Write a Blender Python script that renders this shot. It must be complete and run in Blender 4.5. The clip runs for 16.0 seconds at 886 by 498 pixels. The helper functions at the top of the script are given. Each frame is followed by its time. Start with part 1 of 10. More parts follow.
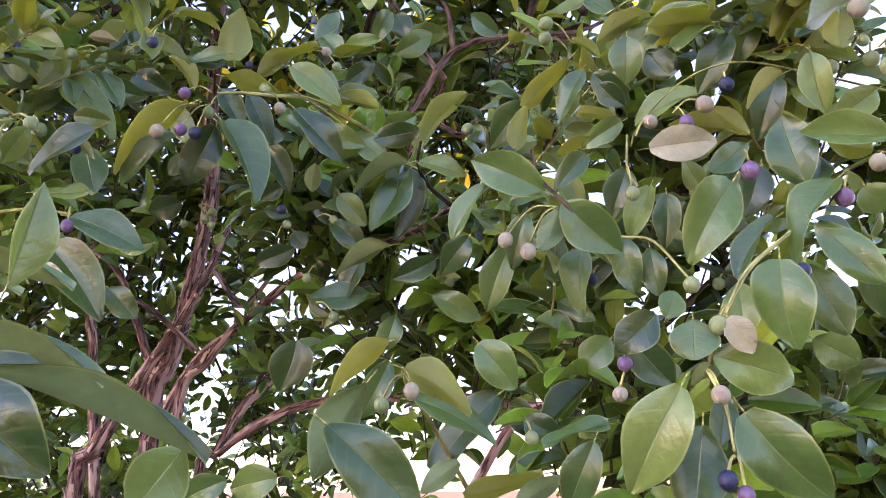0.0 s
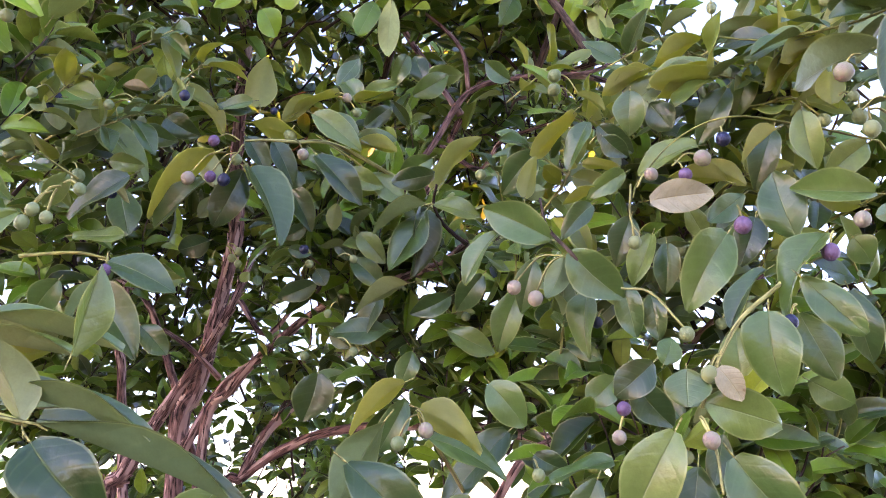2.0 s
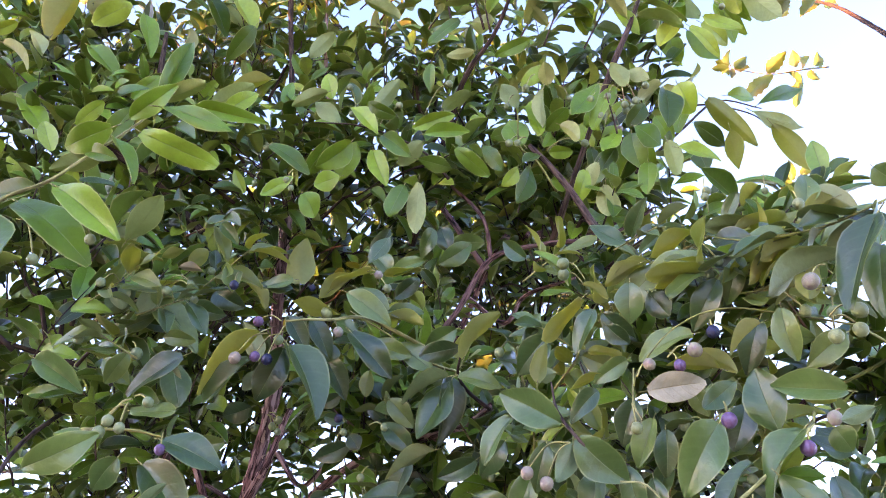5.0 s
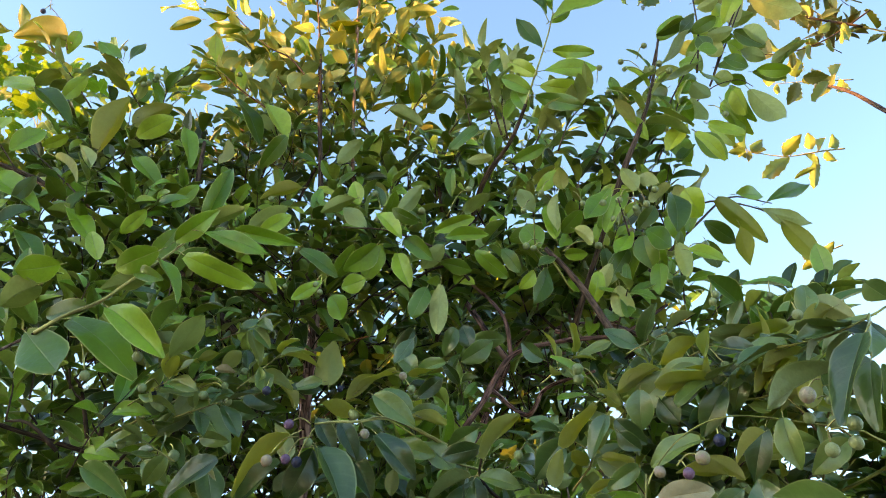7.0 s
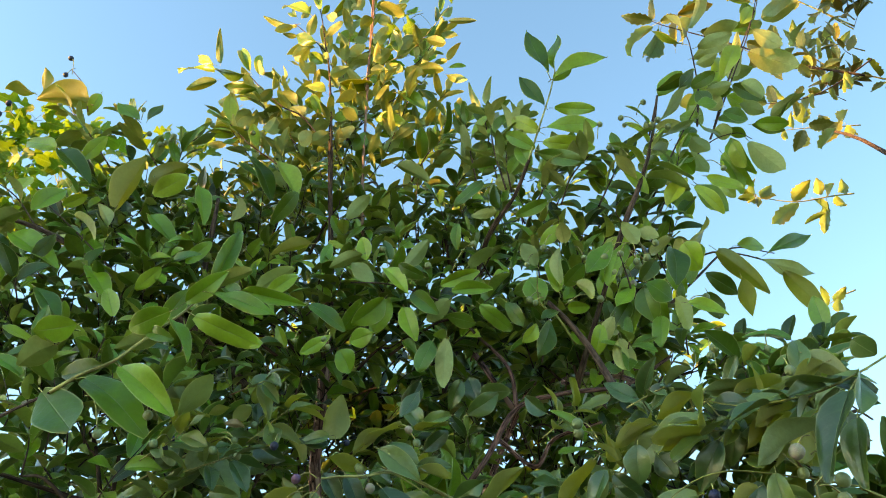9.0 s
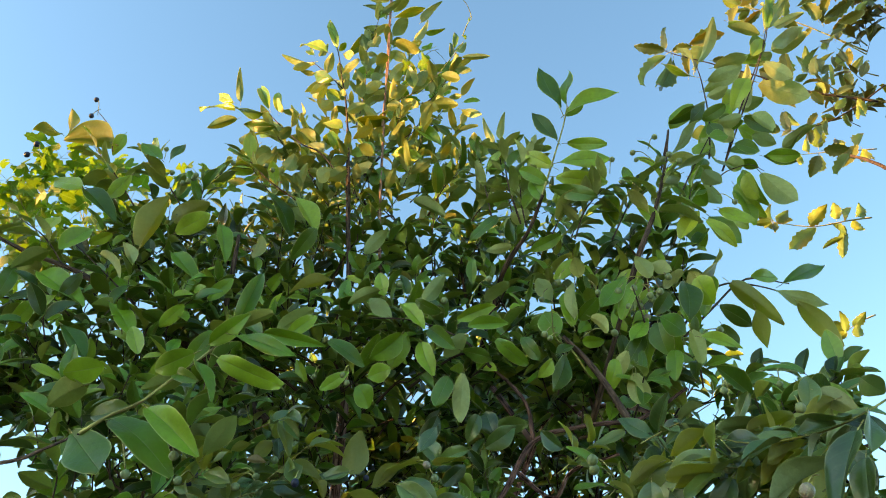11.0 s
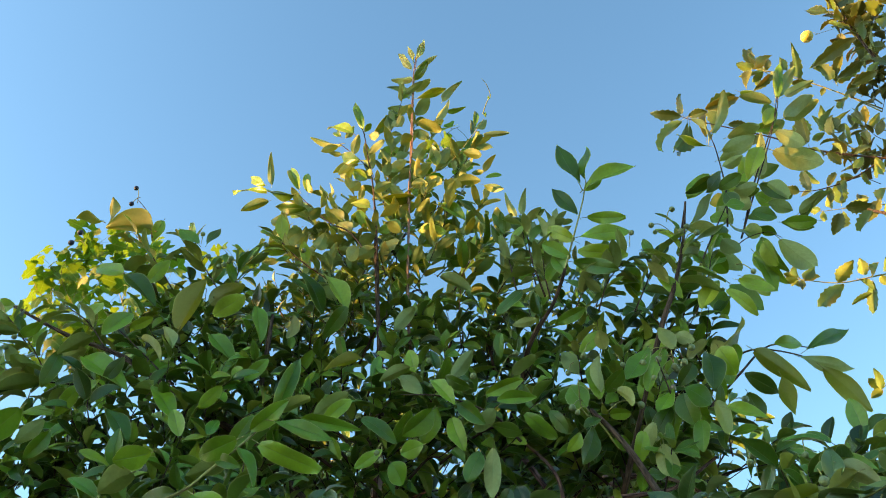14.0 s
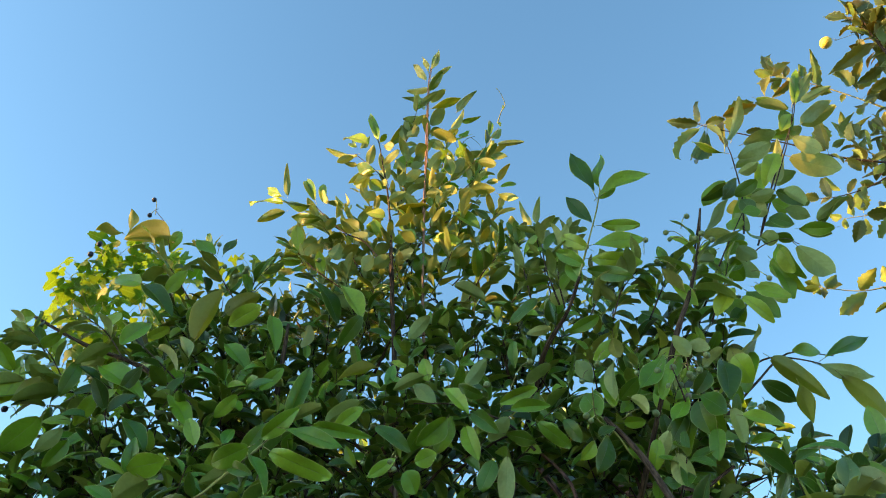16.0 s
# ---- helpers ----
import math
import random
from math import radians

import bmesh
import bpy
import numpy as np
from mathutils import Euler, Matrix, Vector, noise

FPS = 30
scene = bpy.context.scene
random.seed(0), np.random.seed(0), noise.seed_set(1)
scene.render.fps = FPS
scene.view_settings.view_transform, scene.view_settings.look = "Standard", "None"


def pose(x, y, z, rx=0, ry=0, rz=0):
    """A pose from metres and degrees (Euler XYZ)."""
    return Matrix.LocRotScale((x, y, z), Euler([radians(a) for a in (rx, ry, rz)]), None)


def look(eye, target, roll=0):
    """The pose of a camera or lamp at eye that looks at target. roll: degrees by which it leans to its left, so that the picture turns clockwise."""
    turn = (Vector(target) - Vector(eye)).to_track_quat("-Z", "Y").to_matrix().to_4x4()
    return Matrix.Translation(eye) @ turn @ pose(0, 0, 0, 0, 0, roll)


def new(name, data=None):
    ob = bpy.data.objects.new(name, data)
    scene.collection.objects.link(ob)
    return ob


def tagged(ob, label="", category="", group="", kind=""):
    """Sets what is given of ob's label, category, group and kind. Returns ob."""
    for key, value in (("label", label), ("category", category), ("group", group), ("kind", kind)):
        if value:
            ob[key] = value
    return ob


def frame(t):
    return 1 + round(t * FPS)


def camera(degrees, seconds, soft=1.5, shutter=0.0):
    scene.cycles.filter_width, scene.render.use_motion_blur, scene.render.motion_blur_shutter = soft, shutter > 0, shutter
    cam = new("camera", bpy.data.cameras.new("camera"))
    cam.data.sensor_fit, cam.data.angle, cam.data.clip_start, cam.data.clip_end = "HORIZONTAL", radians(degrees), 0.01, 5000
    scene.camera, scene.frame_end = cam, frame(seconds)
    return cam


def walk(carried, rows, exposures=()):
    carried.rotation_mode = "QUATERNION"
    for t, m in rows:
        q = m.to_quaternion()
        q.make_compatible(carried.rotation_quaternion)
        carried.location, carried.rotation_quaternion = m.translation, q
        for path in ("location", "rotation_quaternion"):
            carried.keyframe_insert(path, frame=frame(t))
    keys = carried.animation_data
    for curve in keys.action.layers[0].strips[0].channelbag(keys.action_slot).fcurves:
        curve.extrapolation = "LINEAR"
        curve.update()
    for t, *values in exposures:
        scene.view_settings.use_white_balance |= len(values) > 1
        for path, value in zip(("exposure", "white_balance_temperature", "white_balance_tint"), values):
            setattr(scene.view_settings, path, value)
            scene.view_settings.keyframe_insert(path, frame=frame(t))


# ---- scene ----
cam = camera(58.9, 16.0, soft=1.0)
# seconds, eye, point looked at, lean
ROWS = [
    (0.0, (0.065, 0.038, 1.643), (-0.016, 1.948, 2.232), -0.6),
    (0.5, (0.069, 0.032, 1.644), (-0.023, 1.943, 2.228), -0.4),
    (1.0, (0.072, 0.014, 1.644), (-0.033, 1.922, 2.235), -0.4),
    (1.5, (0.070, -0.012, 1.654), (-0.048, 1.892, 2.257), -0.3),
    (2.0, (0.077, -0.024, 1.657), (-0.055, 1.868, 2.290), -0.2),
    (2.5, (0.084, -0.048, 1.676), (-0.059, 1.830, 2.350), -0.0),
    (3.0, (0.096, -0.065, 1.665), (-0.070, 1.792, 2.389), 0.2),
    (3.5, (0.101, -0.096, 1.684), (-0.084, 1.738, 2.459), 0.3),
    (4.0, (0.108, -0.121, 1.690), (-0.088, 1.692, 2.512), 0.2),
    (6.5, (0.113, -0.234, 1.717), (-0.130, 1.461, 2.750), 0.1),
    (7.0, (0.133, -0.261, 1.711), (-0.130, 1.407, 2.783), 0.4),
    (7.5, (0.133, -0.283, 1.714), (-0.134, 1.368, 2.811), 0.3),
    (8.0, (0.150, -0.285, 1.709), (-0.131, 1.347, 2.830), 0.5),
    (8.5, (0.153, -0.296, 1.705), (-0.130, 1.323, 2.845), 0.6),
    (9.0, (0.165, -0.305, 1.707), (-0.128, 1.294, 2.872), 0.7),
    (11.5, (0.181, -0.359, 1.709), (-0.160, 1.183, 2.935), 1.0),
    (12.0, (0.187, -0.369, 1.709), (-0.165, 1.156, 2.953), 0.9),
    (12.5, (0.191, -0.388, 1.712), (-0.170, 1.123, 2.972), 1.0),
    (13.0, (0.192, -0.405, 1.716), (-0.177, 1.089, 2.993), 0.9),
    (13.5, (0.200, -0.419, 1.711), (-0.178, 1.047, 3.018), 1.0),
    (14.0, (0.196, -0.429, 1.697), (-0.181, 1.014, 3.029), 1.0),
    (14.5, (0.200, -0.435, 1.693), (-0.186, 0.997, 3.035), 1.1),
    (15.0, (0.205, -0.430, 1.699), (-0.193, 0.998, 3.041), 1.3),
    (15.5, (0.199, -0.429, 1.698), (-0.210, 0.993, 3.044), 1.7),
    (16.0, (0.213, -0.422, 1.691), (-0.209, 0.990, 3.043), 2.0),
]
walk(cam, [(t, look(eye, target, lean)) for t, eye, target, lean in ROWS],
     [(0.0, 3.5, 6850, 44), (2.0, 3.55, 6800, 47), (4.2, 3.64, 6200, 55), (6.3, 2.88, 6800, 20), (7.5, 2.76, 7350, 5), (9.0, 2.58, 7250, -3), (12.0, 2.3, 6800, -4), (16.0, 2.1, 6250, -8)])

# ---- world, sun ----
SUN_AZ, SUN_EL = radians(244.0), radians(15.0)   # azimuth from +y towards +x
sun_dir = Vector((math.sin(SUN_AZ) * math.cos(SUN_EL), math.cos(SUN_AZ) * math.cos(SUN_EL), math.sin(SUN_EL)))
world = bpy.data.worlds.new("world")
scene.world = world
world.use_nodes = True
wn, wl = world.node_tree.nodes, world.node_tree.links
sky = wn.new("ShaderNodeTexSky")
sky.sky_type, sky.sun_disc = "NISHITA", False
sky.sun_elevation, sky.sun_rotation = SUN_EL, SUN_AZ
sky.air_density, sky.dust_density, sky.ozone_density = 1.0, 0.7, 2.3
bg = wn["Background"]
bg.inputs["Strength"].default_value = 0.10
wl.new(sky.outputs["Color"], bg.inputs["Color"])
sun = new("sun", bpy.data.lights.new("sun", "SUN"))
sun.data.energy, sun.data.angle, sun.data.color = 4.3, radians(0.6), (1.0, 0.46, 0.13)
sun.matrix_world = look(sun_dir * 30, (0, 0, 0))


# ---- materials ----
def material(name):
    m = bpy.data.materials.new(name)
    m.use_nodes = True
    n, l = m.node_tree.nodes, m.node_tree.links
    return m, n, l, n["Principled BSDF"]


def ramp(n, stops):
    r = n.new("ShaderNodeValToRGB")
    el = r.color_ramp.elements
    while len(el) < len(stops):
        el.new(0.5)
    for e, (p, c) in zip(el, stops):
        e.position, e.color = p, (*c, 1)
    return r


def maths(n, l, op, a, b=None, c=None):
    m = n.new("ShaderNodeMath")
    m.operation = op
    for i, v in enumerate((a, b, c)):
        if v is None:
            continue
        if isinstance(v, (int, float)):
            m.inputs[i].default_value = v
        else:
            l.new(v, m.inputs[i])
    return m.outputs[0]


def blend(n, l, fac, a, b, mode="MIX"):
    m = n.new("ShaderNodeMix")
    m.data_type, m.blend_type = "RGBA", mode
    for sock, v in ((m.inputs["Factor"], fac), (m.inputs[6], a), (m.inputs[7], b)):
        if isinstance(v, (int, float)):
            sock.default_value = v
        elif isinstance(v, tuple):
            sock.default_value = (*v, 1)
        else:
            l.new(v, sock)
    return m.outputs[2]


def leaf_material(name, tones, vein, rim, rough, through_light, glow, island, blotch=0.0, veins=1.0, gloss=0.5, margin=0.7):
    """Blade of a leaf: UV u runs across (0.5 is the midrib), v from base to tip."""
    m, n, l, p = material(name)
    uv = n.new("ShaderNodeUVMap")
    sep = n.new("ShaderNodeSeparateXYZ")
    l.new(uv.outputs[0], sep.inputs[0])
    u, v = sep.outputs[0], sep.outputs[1]
    across = maths(n, l, "ABSOLUTE", maths(n, l, "MULTIPLY", maths(n, l, "SUBTRACT", u, 0.5), 2.0))
    if island:
        rnd = n.new("ShaderNodeNewGeometry").outputs["Random Per Island"]
    else:
        rnd = n.new("ShaderNodeObjectInfo").outputs["Random"]
    tone = ramp(n, tones)
    l.new(rnd, tone.inputs[0])
    # side veins leave the midrib slanting to the tip
    slant = maths(n, l, "SUBTRACT", v, maths(n, l, "MULTIPLY", maths(n, l, "POWER", across, 1.4), 0.20))
    wave = maths(n, l, "SINE", maths(n, l, "MULTIPLY", slant, 20.0))
    side = maths(n, l, "MULTIPLY", maths(n, l, "POWER", maths(n, l, "ABSOLUTE", wave), 22.0), 0.30 * veins)
    mid = maths(n, l, "SUBTRACT", 1.0, maths(n, l, "MULTIPLY", across, 24.0))
    mid = maths(n, l, "MAXIMUM", mid, 0.0)
    veinmask = maths(n, l, "MINIMUM", maths(n, l, "ADD", mid, side), 1.0)
    pos = n.new("ShaderNodeTexCoord")
    big = n.new("ShaderNodeTexNoise")
    big.inputs["Scale"].default_value, big.inputs["Detail"].default_value = 26.0, 3.0
    fine = n.new("ShaderNodeTexNoise")
    fine.inputs["Scale"].default_value, fine.inputs["Detail"].default_value = 700.0, 2.0
    geo = n.new("ShaderNodeNewGeometry")
    l.new(geo.outputs["Position"], big.inputs["Vector"])
    l.new(geo.outputs["Position"], fine.inputs["Vector"])
    shade = maths(n, l, "ADD", maths(n, l, "MULTIPLY", big.outputs[0], 0.9), maths(n, l, "MULTIPLY", fine.outputs[0], 0.3))
    mott = n.new("ShaderNodeTexNoise")
    mott.inputs["Scale"].default_value, mott.inputs["Detail"].default_value = 130.0, 3.0
    l.new(geo.outputs["Position"], mott.inputs["Vector"])
    shade = maths(n, l, "ADD", maths(n, l, "ADD", shade, maths(n, l, "MULTIPLY", mott.outputs[0], 0.5)), 0.17)
    hue = n.new("ShaderNodeMix")
    hue.data_type, hue.blend_type = "RGBA", "MULTIPLY"
    hue.inputs["Factor"].default_value = 1.0
    l.new(tone.outputs[0], hue.inputs[6])
    grey = n.new("ShaderNodeCombineColor")
    for i in range(3):
        l.new(shade, grey.inputs[i])
    l.new(grey.outputs[0], hue.inputs[7])
    col = blend(n, l, maths(n, l, "MULTIPLY", veinmask, 0.7), hue.outputs[2], vein)
    # the thin pale margin of the blade, with rim light painted in
    edge = maths(n, l, "MULTIPLY", maths(n, l, "SUBTRACT", across, 0.915), 10.0)
    edge = maths(n, l, "MINIMUM", maths(n, l, "MAXIMUM", edge, 0.0), margin)
    col = blend(n, l, edge, col, rim)
    if blotch:
        spots = n.new("ShaderNodeTexNoise")
        spots.inputs["Scale"].default_value, spots.inputs["Detail"].default_value = 38.0, 5.0
        l.new(geo.outputs["Position"], spots.inputs["Vector"])
        mask = ramp(n, [(0.67, (0, 0, 0)), (0.70, (1, 1, 1))])
        l.new(spots.outputs[0], mask.inputs[0])
        col = blend(n, l, maths(n, l, "MULTIPLY", mask.outputs[0], blotch), col, (0.13, 0.075, 0.035))
    l.new(col, p.inputs["Base Color"])
    p.inputs["Roughness"].default_value = rough
    p.inputs["Specular IOR Level"].default_value = gloss
    bump = n.new("ShaderNodeBump")
    bump.inputs["Strength"].default_value, bump.inputs["Distance"].default_value = 0.7, 0.0024
    height = maths(n, l, "SUBTRACT", maths(n, l, "ADD", maths(n, l, "MULTIPLY", big.outputs[0], 0.9), maths(n, l, "MULTIPLY", mott.outputs[0], 0.5)), maths(n, l, "MULTIPLY", veinmask, 0.45))
    l.new(height, bump.inputs["Height"])
    l.new(bump.outputs[0], p.inputs["Normal"])
    tr = n.new("ShaderNodeBsdfTranslucent")
    lit = blend(n, l, 0.8, col, glow)
    l.new(lit, tr.inputs["Color"])
    mix = n.new("ShaderNodeMixShader")
    mix.inputs[0].default_value = through_light
    l.new(p.outputs[0], mix.inputs[1])
    l.new(tr.outputs[0], mix.inputs[2])
    l.new(mix.outputs[0], n["Material Output"].inputs["Surface"])
    return m


# inner foliage tones, dark to stand for the shade inside the crown
SHADED_TOP = [(0, (0.008, 0.029, 0.003)), (0.35, (0.049, 0.124, 0.008)), (0.65, (0.111, 0.247, 0.016)), (0.88, (0.204, 0.348, 0.024)), (1, (0.308, 0.385, 0.037))]
GREEN_UNDER = [(0, (0.062, 0.138, 0.020)), (0.5, (0.175, 0.288, 0.043)), (1, (0.338, 0.413, 0.075))]
# the leaf margin is pale, and brightened further for light on the rims
VEIN, LIT_RIM, GLOW = (0.24, 0.29, 0.11), (0.50, 0.50, 0.20), (0.60, 0.66, 0.09)
# same leaf near the path, darker and greyer to stand for its light
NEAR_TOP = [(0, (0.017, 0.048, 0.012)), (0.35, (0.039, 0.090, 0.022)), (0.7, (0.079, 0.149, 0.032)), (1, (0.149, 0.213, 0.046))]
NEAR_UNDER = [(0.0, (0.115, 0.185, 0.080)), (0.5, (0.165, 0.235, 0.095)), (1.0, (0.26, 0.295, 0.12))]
leaf_top = leaf_material("leaf_upper_side", NEAR_TOP, VEIN, LIT_RIM, 0.29, 0.18, GLOW, False, 0.12, 0.4, 0.62, 0.25)
leaf_under = leaf_material("leaf_underside", NEAR_UNDER, VEIN, LIT_RIM, 0.45, 0.28, GLOW, False, 0.15, 0.6, 0.45, 0.25)
# same leaf again, brightened to stand for light on the outer crown
LIT_CROWN_TOP = [(0, (0.022, 0.063, 0.006)), (0.35, (0.075, 0.178, 0.012)), (0.65, (0.164, 0.319, 0.021)), (0.88, (0.272, 0.429, 0.032)), (1, (0.383, 0.475, 0.047))]
crown_top = leaf_material("lit_crown_leaf_upper", LIT_CROWN_TOP, VEIN, LIT_RIM, 0.30, 0.32, GLOW, False, 0.0, 0.4, 0.42)
LIT_CROWN_UNDER = [(0, (0.202, 0.285, 0.095)), (0.5, (0.316, 0.405, 0.140)), (1, (0.493, 0.506, 0.189))]
crown_under = leaf_material("lit_crown_leaf_under", LIT_CROWN_UNDER, VEIN, LIT_RIM, 0.42, 0.38, (0.62, 0.68, 0.08), False, 0.0, 0.6, 0.4)
mass_top = leaf_material("shaded_foliage_upper", SHADED_TOP, VEIN, LIT_RIM, 0.32, 0.18, GLOW, True, 0.0, 0.3, 0.5)
mass_under = leaf_material("foliage_underside", GREEN_UNDER, VEIN, LIT_RIM, 0.42, 0.20, GLOW, True, 0.0, 0.4, 0.35)
YOUNG = [(0.0, (0.085, 0.160, 0.040)), (1.0, (0.145, 0.210, 0.055))]
young_top = leaf_material("young_leaf_upper", YOUNG, VEIN, LIT_RIM, 0.38, 0.5, (0.74, 0.72, 0.10), False, 0.2, 0.3, 0.8)
young_under = leaf_material("young_leaf_under", [(0.0, (0.24, 0.29, 0.10)), (1.0, (0.33, 0.34, 0.12))], VEIN, LIT_RIM, 0.5, 0.55, (0.74, 0.72, 0.10), False, 0.2, 0.5, 0.4)
DRY = [(0.0, (0.42, 0.41, 0.27)), (1.0, (0.50, 0.45, 0.32))]
dry_leaf = leaf_material("dry_leaf", DRY, (0.5, 0.42, 0.2), (0.45, 0.4, 0.2), 0.65, 0.3, (0.5, 0.4, 0.15), False, 0.6)
OAK = [(0.0, (0.045, 0.085, 0.03)), (0.6, (0.075, 0.12, 0.035)), (1.0, (0.16, 0.17, 0.04))]
spiny_top = leaf_material("spiny_leaf_upper", OAK, VEIN, LIT_RIM, 0.4, 0.32, (0.74, 0.62, 0.08), False, 0.3)
spiny_under = leaf_material("spiny_leaf_under", GREEN_UNDER, VEIN, LIT_RIM, 0.5, 0.40, (0.74, 0.62, 0.08), False, 0.3)
spiny_mass = leaf_material("spiny_foliage", OAK, VEIN, LIT_RIM, 0.45, 0.36, (0.7, 0.5, 0.06), True, 0.3)
VINE = [(0.0, (0.05, 0.13, 0.010)), (1.0, (0.11, 0.19, 0.016))]
vine_leaf_mat = leaf_material("vine_leaf_blade", VINE, (0.3, 0.4, 0.1), (0.2, 0.32, 0.05), 0.5, 0.5, (0.25, 0.41, 0.015), True, 0.1)


def bark_material(name, dark, mid, flesh, peel):
    m, n, l, p = material(name)
    tc = n.new("ShaderNodeTexCoord")
    mp = n.new("ShaderNodeMapping")
    mp.inputs["Scale"].default_value = (1, 0.20, 1)
    l.new(tc.outputs["UV"], mp.inputs["Vector"])
    drift = n.new("ShaderNodeVectorMath")
    drift.operation = "MULTIPLY_ADD"
    drift.inputs[1].default_value = (0.10, 0.10, 0.10)
    l.new(tc.outputs["Object"], drift.inputs[0])
    l.new(mp.outputs[0], drift.inputs[2])
    strips = n.new("ShaderNodeTexNoise")
    strips.inputs["Scale"].default_value, strips.inputs["Detail"].default_value = 150.0, 5.0
    l.new(drift.outputs[0], strips.inputs["Vector"])
    patch = n.new("ShaderNodeTexNoise")
    patch.inputs["Scale"].default_value, patch.inputs["Detail"].default_value = 40.0, 3.0
    l.new(drift.outputs[0], patch.inputs["Vector"])
    r = ramp(n, [(0.36, dark), (0.48, mid), (0.62, tuple(c * 2.0 for c in mid))])
    l.new(strips.outputs[0], r.inputs[0])
    bare = ramp(n, [(peel, (0, 0, 0)), (peel + 0.05, (1, 1, 1))])
    l.new(patch.outputs[0], bare.inputs[0])
    col = blend(n, l, bare.outputs[0], r.outputs[0], flesh)
    l.new(col, p.inputs["Base Color"])
    p.inputs["Roughness"].default_value = 0.85
    p.inputs["Specular IOR Level"].default_value = 0.2
    bump = n.new("ShaderNodeBump")
    bump.inputs["Strength"].default_value, bump.inputs["Distance"].default_value = 1.0, 0.0035
    hh = maths(n, l, "SUBTRACT", strips.outputs[0], maths(n, l, "MULTIPLY", bare.outputs[0], 0.25))
    l.new(hh, bump.inputs["Height"])
    l.new(bump.outputs[0], p.inputs["Normal"])
    return m


bark = bark_material("peeling_bark", (0.016, 0.008, 0.007), (0.120, 0.064, 0.054), (0.44, 0.28, 0.24), 0.54)
bark_young = bark_material("young_shoot_bark", (0.11, 0.065, 0.045), (0.24, 0.145, 0.105), (0.32, 0.22, 0.15), 0.6)
bark_flake = bark_material("bark_flake", (0.09, 0.05, 0.04), (0.26, 0.16, 0.13), (0.48, 0.32, 0.25), 0.5)
bark_thin = bark_material("twig_bark", (0.018, 0.012, 0.008), (0.060, 0.040, 0.028), (0.12, 0.075, 0.05), 0.7)
twig_green = bark_material("green_twig", (0.10, 0.11, 0.03), (0.19, 0.19, 0.05), (0.2, 0.11, 0.06), 0.68)
bark_red = bark_material("reddish_bark", (0.025, 0.013, 0.010), (0.10, 0.056, 0.046), (0.20, 0.12, 0.095), 0.6)
twig_ochre = bark_material("ochre_twig", (0.14, 0.13, 0.045), (0.27, 0.26, 0.09), (0.22, 0.11, 0.06), 0.64)


def berry_material(name, tones, bloom, rough):
    m, n, l, p = material(name)
    info = n.new("ShaderNodeObjectInfo")
    tone = ramp(n, tones)
    l.new(info.outputs["Random"], tone.inputs[0])
    tc = n.new("ShaderNodeTexCoord")
    nz = n.new("ShaderNodeTexNoise")
    nz.inputs["Scale"].default_value, nz.inputs["Detail"].default_value = 1.6, 4.0
    l.new(tc.outputs["Object"], nz.inputs["Vector"])
    fac = ramp(n, [(0.35, (0, 0, 0)), (0.75, (1, 1, 1))])
    l.new(nz.outputs[0], fac.inputs[0])
    col = blend(n, l, fac.outputs[0], tone.outputs[0], bloom)
    l.new(col, p.inputs["Base Color"])
    p.inputs["Roughness"].default_value = rough
    p.inputs["Subsurface Weight"].default_value = 0.0
    fn = n.new("ShaderNodeTexNoise")
    fn.inputs["Scale"].default_value = 9.0
    l.new(tc.outputs["Object"], fn.inputs["Vector"])
    bump = n.new("ShaderNodeBump")
    bump.inputs["Strength"].default_value, bump.inputs["Distance"].default_value = 0.25, 0.02
    l.new(fn.outputs[0], bump.inputs["Height"])
    l.new(bump.outputs[0], p.inputs["Normal"])
    return m


berry_mats = {
    "green": berry_material("unripe_berry", [(0, (0.13, 0.185, 0.06)), (1, (0.22, 0.26, 0.095))], (0.22, 0.27, 0.12), 0.5),
    "pink": berry_material("blushing_berry", [(0, (0.28, 0.29, 0.16)), (1, (0.32, 0.28, 0.18))], (0.27, 0.19, 0.165), 0.5),
    "yellow": berry_material("yellow_fruit", [(0, (0.62, 0.50, 0.05)), (1, (0.66, 0.54, 0.07))], (0.7, 0.62, 0.16), 0.45),
    "purple": berry_material("purple_berry", [(0, (0.10, 0.045, 0.10)), (1, (0.15, 0.070, 0.13))], (0.17, 0.12, 0.22), 0.5),
    "blue": berry_material("ripe_berry", [(0, (0.006, 0.008, 0.024)), (1, (0.010, 0.013, 0.048))], (0.014, 0.022, 0.075), 0.42),
}


# ---- building helpers ----
def unit(v):
    v = Vector(v)
    return v / max(v.length, 1e-9)


def spline(pts, steps):
    """Catmull-Rom through the points."""
    P = [Vector(p) for p in pts]
    P = [P[0] * 2 - P[1]] + P + [P[-1] * 2 - P[-2]]
    out = []
    for i in range(1, len(P) - 2):
        a, b, c, d = P[i - 1:i + 3]
        for k in range(steps):
            t = k / steps
            out.append(0.5 * ((2 * b) + (c - a) * t + (2 * a - 5 * b + 4 * c - d) * t * t + (3 * b - a - 3 * c + d) * t ** 3))
    out.append(P[-2])
    return out


